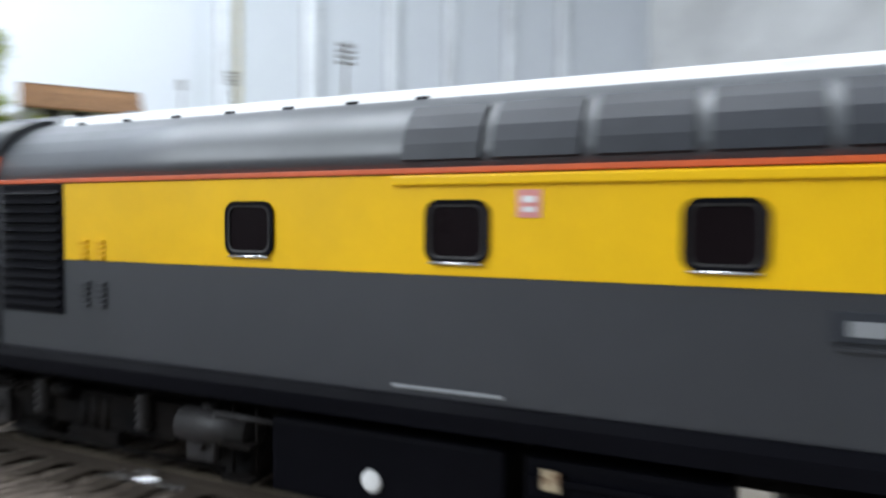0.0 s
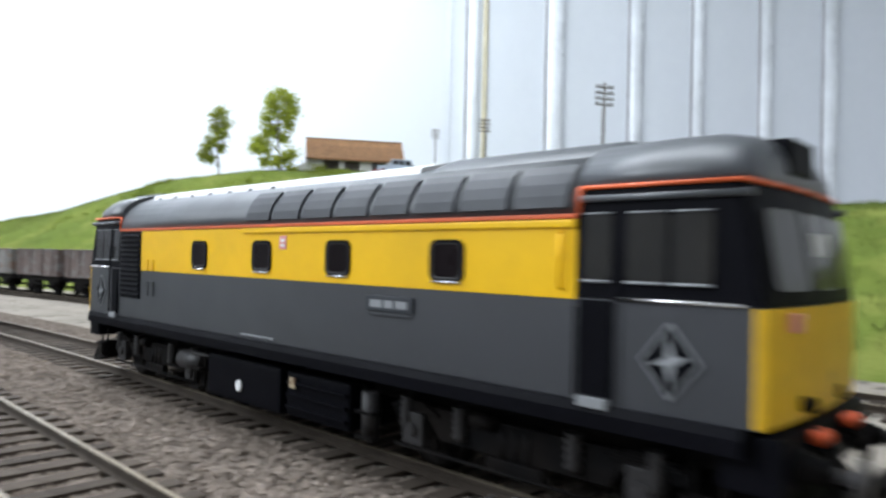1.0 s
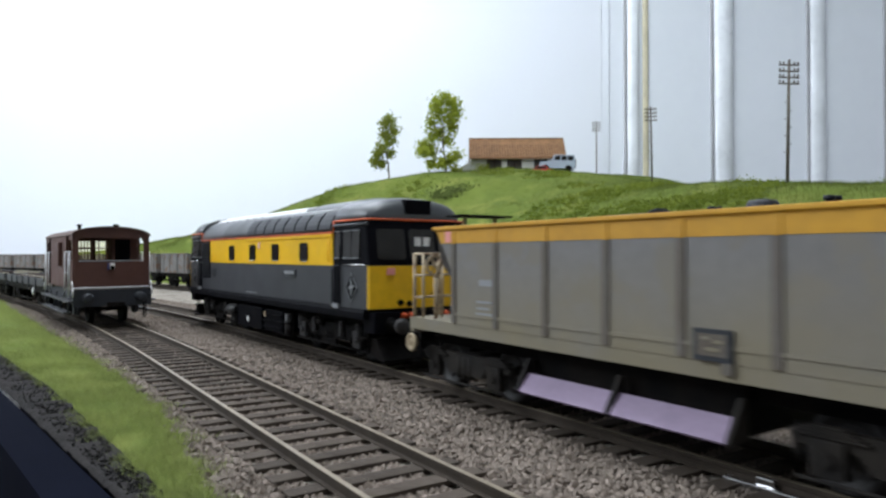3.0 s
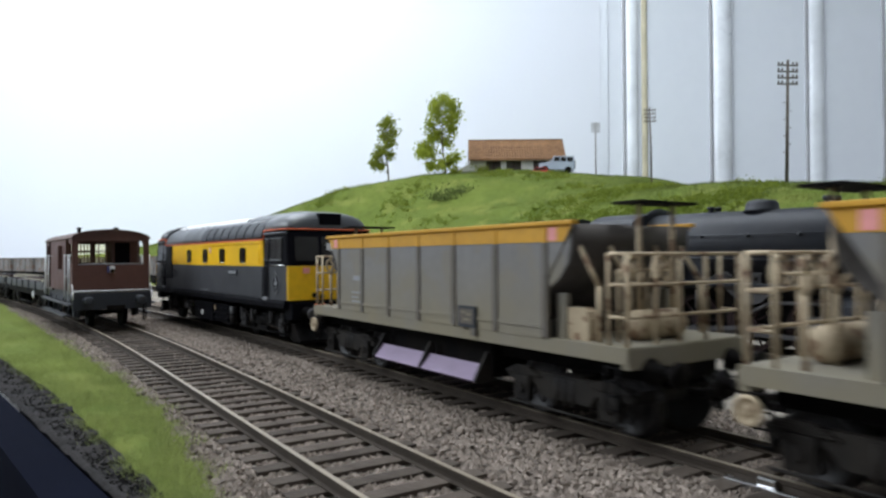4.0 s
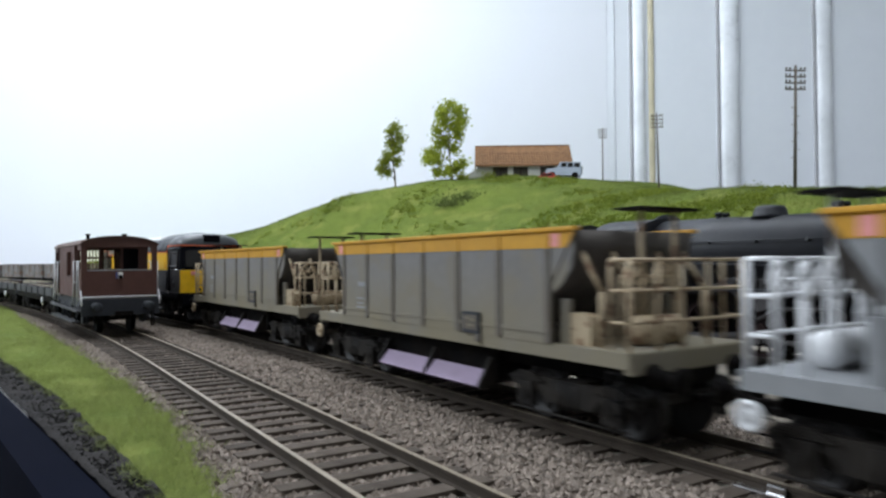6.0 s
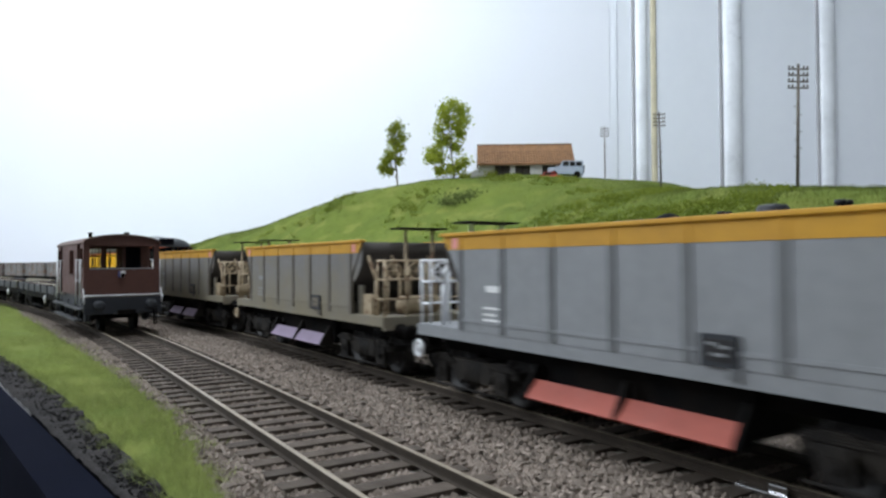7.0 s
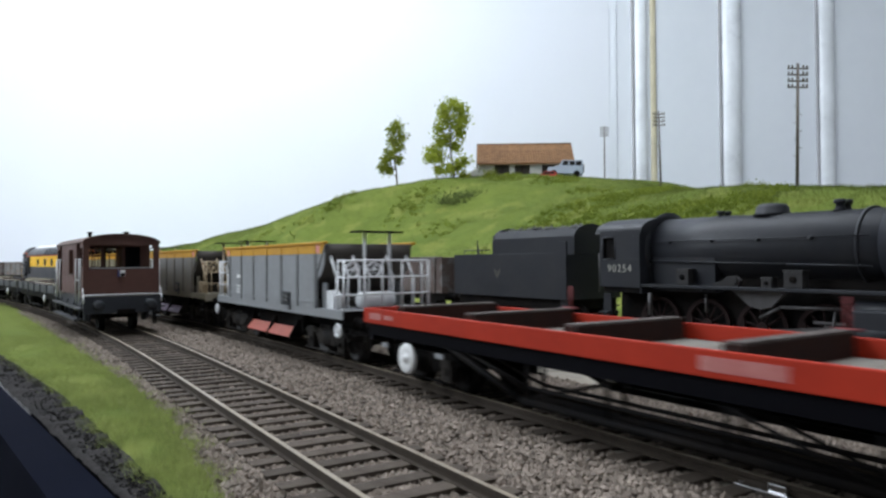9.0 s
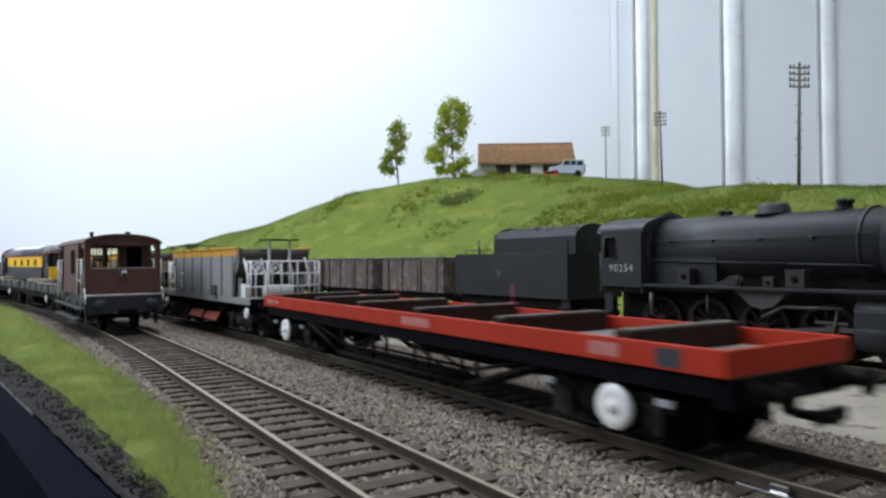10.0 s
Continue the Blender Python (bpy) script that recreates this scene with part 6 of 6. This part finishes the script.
    e.matrix_basis = on_track(TRACK_NEAR, 411.0, 0, 180)
    return e


VAN_FRAME_PALE = material("grey_blue_timber", (0.05, 0.052, 0.058), 0.75, colour2=(0.037, 0.037, 0.04), scale=90)
EMBLEM_FADED = material("faded_emblem_paint", (0.06, 0.055, 0.045), 0.8, colour2=(0.03, 0.03, 0.03), scale=400)
NUMBER_GREY = material("faded_number_paint", (0.32, 0.31, 0.28), 0.7, scale=200)
VAN_ROOF = material("van_roof_brown", (0.08, 0.04, 0.031), 0.7, scale=60)
WHEEL_DARK = material("maroon_black_wheel", (0.014, 0.006, 0.006), 0.6, scale=120, spec=0.15)
LAMP_BLUE = material("blue_lamp_side", (0.06, 0.09, 0.30), 0.4)
steam_locomotive()
tender()
rust = mineral_wagon(MINERAL_RUST, "rusty brown open mineral wagon standing on the far track")
grey = mineral_wagon(MINERAL_GREY, "weathered grey open mineral wagon standing on the far track")
PITCH = 79.5
rust.matrix_basis = on_track(TRACK_FAR, 356, 0, 180)
grey.matrix_basis = on_track(TRACK_FAR, 356 + PITCH * 4, 0, 180)
for k in range(1, 15):
    if k != 4:
        copy_thing(rust if k in (1, 2, 3, 9, 13) else grey, on_track(TRACK_FAR, 356 + PITCH * k, 0, 180))
brake_van()
plank = plank_wagon()
plank.matrix_basis = on_track(TRACK_NEAR, 411.0 + 136, 0, 180)
for k in (1, 2, 3):
    copy_thing(plank, on_track(TRACK_NEAR, 411.0 + 136 + 162 * k, 0, 180))


# ---- on the hill ----
def telegraph_pole(right, ahead, top_z, height, lean):
    e = thing("telegraph_pole", "weathered wooden telegraph pole with four crossarms", "telegraph pole", "poles along the hill")
    bm = B()
    cyl(bm, (0, 0, -height), (0, 0, 0), 1.35, 0.95, seg=10)
    cyl(bm, (0, 0, 0), (0, 0, 1.4), 1.2, 0.3, seg=10)
    part("post", bm, POLE_WOOD, e)
    for k in range(4):
        bm = B()
        z = -3.0 - k * 4.8
        box(bm, -7.8, 7.8, -0.55, 0.55, z - 0.55, z + 0.55, 0.12)
        arm = part("crossarm", bm, POLE_WOOD, e)
        for x in (-7.0, -4.2, 4.2, 7.0):
            bm = B()
            lathe(bm, (x, 0, z + 0.5), (0, 0, 1), [(0, 0.3), (0.5, 0.35), (0.6, 0.75), (1.7, 0.65), (2.1, 0.3)], seg=8)
            part("insulator", bm, POLE_WOOD, arm)
    bm = B()
    for k in range(7):
        s = 1 if k % 2 else -1
        rod(bm, [(0, 0, -32 - k * 6.4), (s * 2.9, 0, -32 - k * 6.4 + 0.4)], 0.32)
    part("step_iron", bm, POLE_WOOD, e)
    x, y, _ = from_view(right, ahead)
    e.matrix_basis = pose(x * M, y * M, top_z * M, 0, lean, HEAD)
    return e


telegraph_pole(273, 520, 181.5, 105, 1.2)
telegraph_pole(281, 880, 224, 118, -1.0)
telegraph_pole(299, 1250, 278, 165, 0.0)


def hill_tree(right, ahead, height, spread, seed, lobes):
    rng = random.Random(seed)
    e = thing("tree", "slender model tree with airy yellow-green foliage", "tree", "trees beside the farmhouse")
    x, y, _ = from_view(right, ahead)
    bm = B()
    path = [(0, 0, -6)]
    for k in range(1, 8):
        path.append((rng.uniform(-1.5, 1.5) * k * 0.35 - k * 1.3, rng.uniform(-1, 1), height * 0.86 * k / 7))
    for k, (p, q) in enumerate(zip(path, path[1:])):
        cyl(bm, p, q, 1.5 * (1 - k / 8), 1.5 * (1 - (k + 1) / 8), seg=8)
    part("trunk", bm, BARK, e)
    bm = B()
    leaf_verts, leaf_faces = [], []
    for lx, lz, lr in lobes:
        c = Vector(((lx - 0.06) * spread, rng.uniform(-0.2, 0.2) * spread, lz * height))
        base = min(path, key=lambda p: abs(p[2] - (c.z - 8)))
        cyl(bm, base, c, 0.55, 0.2, seg=5)
        for _ in range(int(760 * lr * (spread / 60) ** 2)):
            d = Vector((rng.gauss(0, 1), rng.gauss(0, 1), rng.gauss(0, 1)))
            p = c + d * (spread * lr * 0.225)
            r = rng.uniform(1.6, 3.4)
            q = Euler((rng.uniform(0, 6.28), rng.uniform(0, 6.28), 0)).to_matrix()
            n = len(leaf_verts)
            leaf_verts += [tuple((p + q @ Vector(v) * r) * M) for v in ((-0.6, 0, 0), (0, 0.5, 0.15), (0.8, 0, 0), (0, -0.5, 0.15))]
            leaf_faces.append(facing(leaf_verts, (n, n + 1, n + 2, n + 3)))
    part("limb", bm, BARK, e)
    data = bpy.data.meshes.new("crown")
    data.from_pydata(leaf_verts, [], leaf_faces)
    data.materials.append(LEAF)
    crown = new("crown", data)
    crown.parent = e
    tagged(crown, "loose clumps of small yellow-green leaves", kind="stuff")
    e.matrix_basis = pose(x * M, y * M, hill_z(x, y) * M, 0, 0, HEAD)
    return e


hill_tree(-64, 1000, 104, 48, 21, [(0.05, 0.88, 0.42), (-0.1, 0.8, 0.4), (0.15, 0.72, 0.45), (-0.12, 0.66, 0.4), (0.1, 0.57, 0.4), (-0.15, 0.47, 0.42), (-0.32, 0.37, 0.4), (0.05, 0.4, 0.36), (-0.4, 0.27, 0.36), (-0.2, 0.24, 0.3)])
hill_tree(18, 985, 116, 60, 22, [(0.0, 0.93, 0.36), (0.22, 0.86, 0.4), (-0.2, 0.82, 0.4), (0.3, 0.74, 0.4), (-0.1, 0.72, 0.42), (0.15, 0.66, 0.4), (-0.28, 0.62, 0.34), (0.2, 0.56, 0.36), (-0.25, 0.46, 0.4), (-0.1, 0.5, 0.36),
                                 (-0.45, 0.34, 0.4), (0.1, 0.4, 0.34), (-0.3, 0.26, 0.4), (-0.5, 0.24, 0.3), (0.28, 0.2, 0.36), (0.12, 0.14, 0.34), (-0.05, 0.1, 0.34), (-0.3, 0.1, 0.26)])


def bush(name, right, ahead, size, seed, label, count=500, mat=None):
    rng = random.Random(seed)
    x, y, _ = from_view(right, ahead)
    verts, faces = [], []
    for _ in range(count):
        d = Vector((rng.gauss(0, 0.5) * size[0], rng.gauss(0, 0.5) * size[0] * 0.5, abs(rng.gauss(0, 0.5)) * size[1]))
        r = rng.uniform(1.0, 2.4)
        q = Euler((rng.uniform(0, 6.28), rng.uniform(0, 6.28), 0)).to_matrix()
        n = len(verts)
        verts += [tuple((d + q @ Vector(v) * r) * M) for v in ((-0.7, 0, 0), (0, 0.5, 0.1), (0.8, 0, 0), (0, -0.5, 0.1))]
        faces.append(facing(verts, (n, n + 1, n + 2, n + 3)))
    data = bpy.data.meshes.new(name)
    data.from_pydata(verts, [], faces)
    data.materials.append(mat or LEAF_DARK)
    ob = tagged(new(name, data), label, "bush", "bushes on the hill")
    ob.matrix_basis = pose(x * M, y * M, hill_z(x, y) * M, 0, 0, HEAD)
    return ob


bush("bush", 10, 856, (24, 15), 31, "dark olive tangled bush on the grassy slope", 420)
bush("bush", 34, 866, (20, 10), 32, "dark olive tangled bush on the grassy slope", 280)
bush("bush", 74, 1005, (12, 12), 33, "green bush against the farmhouse wall", 350, LEAF)
bush("bush", 32, 985, (9, 10), 34, "green bush at the foot of the tree", 350, LEAF)
bush("bush", 108, 1008, (14, 5), 35, "low green shrub before the farmhouse", 260, LEAF)


def farmhouse():
    e = thing("farmhouse", "low whitewashed farmhouse with an orange-brown clay tile roof", "house")
    # x across the view, y away from the viewer, origin at the middle of the front wall's foot
    base, eave, ridge = -12.0, 14.0, 46.0
    half, depth = 70.0, 62.0
    gaps = [(-46, -24), (-16, 6), (24, 44)]
    xs = [-half] + [v for g in gaps for v in g] + [half]
    for a, b in zip(xs[::2], xs[1::2]):
        part("wall", box(B(), a, b, 0, 3, base, eave, 0.2), STONE_WALL, e, "rough whitewashed stone wall")
    for a, b in gaps:
        part("lintel", box(B(), a, b, 0.1, 3, eave - 3.4, eave), STONE_WALL, e)
        part("threshold", box(B(), a, b, 0.1, 3, base, -4), STONE_WALL, e)
    for x in (-half, half - 3):
        bm = B()
        prism(bm, [(3, base), (depth, base), (depth, eave), (depth / 2, ridge - 2), (3, eave)], x, x + 3, "x")
        part("gable", bm, STONE_WALL, e)
    bm = B()
    box(bm, -half + 3, half - 3, depth - 3, depth, base, eave)
    part("wall", bm, STONE_WALL, e)
    for a, b in gaps:
        # a dark panel fills each opening instead of a modelled inside
        bm = B()
        box(bm, a + 0.4, b - 0.4, 2.2, 2.8, -4, eave - 3.4)
        door = part("opening", bm, HOPPER_INSIDE, e, "dark panel set in the wall opening")
        bm = B()
        for x in (a + 0.6, (a + b) / 2, b - 0.6):
            box(bm, x - 0.5, x + 0.5, 1.4, 2.2, -4, eave - 3.4)
        part("frame", bm, BOLSTER, door)
    rng = random.Random(6)
    for side in (0, 1):
        bm = B()
        y0, y1 = (-5, depth / 2) if side == 0 else (depth + 5, depth / 2)
        sl = [(y0, eave - 1.5), (y1, ridge), (y1, ridge - 2.0), (y0, eave - 3.5)]
        part("roof", prism(bm, sl, -half - 2, half + 2, "x"), ROOF_TILE, e, "orange-brown clay tiled roof")
    rows_of, cols = 12, 36
    tile_bm = B()
    prism(tile_bm, [(-2.0, 0), (-1.2, 0.5), (0, 0.75), (1.2, 0.5), (2.0, 0)], -1.75, 1.75, "y")
    tile = mesh_of(tile_bm, "tile", ROOF_TILE)
    roof = [c for c in e.children if c.name.startswith("roof")][0]
    slope = math.degrees(math.atan2(ridge - eave + 1.5, depth / 2 + 5))
    for r in range(rows_of):
        k = (r + 0.5) / rows_of
        for c in range(cols):
            ob = new("tile", tile)
            ob.parent = roof
            x = -half + (c + 0.5) * 2 * half / cols
            ob.matrix_basis = pose(x * M, (-5 + (depth / 2 + 5) * k) * M, (eave - 1.3 + (ridge - eave + 1.5) * k + rng.uniform(0, 0.2)) * M, slope, 0, rng.gauss(0, 1.5))
            if r * cols + c > 290:
                break
    tall = B()
    for r in range(rows_of):
        k = (r + 0.5) / rows_of
        for c in range(cols):
            if r <= 8 and r * cols + c <= 290:
                continue
            x = -half + (c + 0.5) * 2 * half / cols
            y, z = -5 + (depth / 2 + 5) * k, eave - 1.3 + (ridge - eave + 1.5) * k
            dy, dz = 1.75 * math.cos(radians(slope)), 1.75 * math.sin(radians(slope))
            prism_pts = [(-2.0, 0), (-1.2, 0.5), (0, 0.75), (1.2, 0.5), (2.0, 0)]
            lo = [tall.verts.new((x + a, y - dy, z - dz + b)) for a, b in prism_pts]
            hi = [tall.verts.new((x + a, y + dy, z + dz + b)) for a, b in prism_pts]
            for i in range(4):
                tall.faces.new((lo[i], lo[i + 1], hi[i + 1], hi[i]))
    tagged(part("tiles", tall, ROOF_TILE, roof), kind="stuff")
    bm = B()
    cyl(bm, (-half - 2, depth / 2, ridge + 0.3), (half + 2, depth / 2, ridge + 0.3), 1.5, seg=10)
    part("ridge", bm, ROOF_TILE, e)
    bm = B()
    prism(bm, [(-half - 22, base), (-half, base), (-half, 8), (-half - 22, -4)], 4, 30, "y")
    part("lean_to", bm, STONE_WALL, e, "small grey stone lean-to")
    x, y, _ = from_view(125, 1012)
    e.matrix_basis = pose(x * M, y * M, 164.5 * M, 0, 0, HEAD - 2)
    return e


farmhouse()


def off_roader():
    e = thing("off_road_vehicle", "pale blue-grey boxy off-road vehicle parked on the hill", "car")
    bm = B()
    prism(bm, [(-26, 5), (26, 5), (27, 9), (26, 14), (11, 15.4), (10, 16), (-26, 16)], -10.5, 10.5, "y")
    part("body", bm, CAR_BLUE, e)
    bm = B()
    prism(bm, [(-26, 16), (10, 16), (5.5, 25.2), (-25, 26)], -9.6, 9.6, "y")
    part("cabin", bm, CAR_BLUE, e)
    for s in (-1, 1):
        for a, b in ((-23.5, -15), (-13.5, -5.5), (-4, 5)):
            bm = B()
            prism(bm, [(a, 17.4), (b, 17.4), (b - (1.5 if b > 0 else 0), 24), (a, 24)], s * 9.6 - 0.12, s * 9.6 + 0.12, "y")
            part("window", bm, CAB_GLASS, e)
        for x in (-17, 17):
            bm = B()
            lathe(bm, (x, s * 7.6, 5), (0, s, 0), [(0, 5), (3, 5), (3.2, 3), (3.0, 0.5)], seg=20)
            part("wheel", bm, GEAR_BLACK, e)
    bm = B()
    box(bm, -27.8, -26, -6, 6, 8, 20, 0.8)
    part("spare_wheel", bm, GEAR_BLACK, e)
    x, y, _ = from_view(178, 985)
    e.matrix_basis = pose(x * M, y * M, 152.5 * M, 0, -3, HEAD + 172) @ Matrix.Scale(0.95, 4)
    return e


CAR_BLUE = material("pale_blue_car_paint", (0.36, 0.42, 0.5), 0.4, scale=40, mottle=0.1)
CAR_RED = material("red_car_paint", (0.5, 0.06, 0.05), 0.4, scale=40, mottle=0.1)
off_roader()


def red_car():
    e = thing("red_car", "small red car half sunk behind the grassy brow", "car")
    bm = B()
    prism(bm, [(-18, 2), (18, 2), (19, 6), (17, 9), (8, 10), (4, 14), (-8, 14.4), (-13, 10), (-18, 9)], -8, 8, "y")
    part("body", bm, CAR_RED, e)
    for s in (-1, 1):
        bm = B()
        prism(bm, [(-11, 10.2), (6.5, 10.2), (3.4, 13.4), (-7.5, 13.6)], s * 8 - 0.1, s * 8 + 0.1, "y")
        part("window", bm, CAB_GLASS, e)
        for x in (-11, 11):
            bm = B()
            lathe(bm, (x, s * 6, 3.6), (0, s, 0), [(0, 3.6), (2.3, 3.6), (2.4, 2), (2.2, 0.4)], seg=16)
            part("wheel", bm, GEAR_BLACK, e)
    x, y, _ = from_view(150, 962)
    e.matrix_basis = pose(x * M, y * M, 143.5 * M, 0, 0, HEAD + 168)
    return e


red_car()

# bright joiner on the train's near rail
bm = B()
box(bm, 52, 66, TRACK_TRAIN + 8.65 - 1.6, TRACK_TRAIN + 8.65 + 1.6, -2.7, -1.6, 0.3)
box(bm, 57.5, 60.5, TRACK_TRAIN + 8.65 - 0.9, TRACK_TRAIN + 8.65 + 1.3, -1.6, -0.3, 0.3)
tagged(part("rail_joiner", bm, SILVER), "shiny metal joiner clasping the rail", "rail joiner")

# ---- track last: many small pieces ----
lay_track("track_near", TRACK_NEAR, 30, 1100, "near railway track of brown sleepers and rusty rails")
lay_track("track_train", TRACK_TRAIN, -120, 1400, "middle railway track carrying the moving train")
lay_track("track_far", TRACK_FAR, -150, 1500, "far railway track with the steam engine")


# ---- what moves: the train draws away along its track ----
TRAVEL = [(0.0, 6.6), (0.5, 61.4), (1.0, 115.8), (1.5, 167.2), (2.0, 205.2), (3.5, 298.5), (4.0, 330.2), (4.5, 363.9), (5.0, 400.5), (5.5, 441.0), (7.0, 577.5),
          (7.5, 623.5), (8.0, 669.0), (8.5, 714.1), (9.0, 759.4), (9.5, 805.3), (10.0, 852.1)]


def travel(t):
    """Distance run by the engine's middle, by a smooth curve through the rows."""
    for i, ((t0, s0), (t1, s1)) in enumerate(zip(TRAVEL, TRAVEL[1:])):
        if t <= t1 or i == len(TRAVEL) - 2:
            def slope(j):
                a, b = max(0, j - 1), min(len(TRAVEL) - 1, j + 1)
                return (TRAVEL[b][1] - TRAVEL[a][1]) / (TRAVEL[b][0] - TRAVEL[a][0])
            h = t1 - t0
            k = (t - t0) / h
            return (2 * k ** 3 - 3 * k ** 2 + 1) * s0 + (k ** 3 - 2 * k ** 2 + k) * h * slope(i) + (-2 * k ** 3 + 3 * k ** 2) * s1 + (k ** 3 - k ** 2) * h * slope(i + 1)


def motions():
    for vehicle, behind in TRAIN:
        walk(vehicle, [(i * 0.25, on_track(TRACK_TRAIN, travel(i * 0.25) - behind, 0, 180)) for i in range(41)])
    for wheelset, centre, radius in ROLLING:
        rows = []
        for i in range(151):
            t = i / 15
            rows.append((t, pose(centre[0] * M, centre[1] * M, centre[2] * M, 0, -math.degrees(travel(t) / radius), 0)))
        walk(wheelset, rows)


motions()
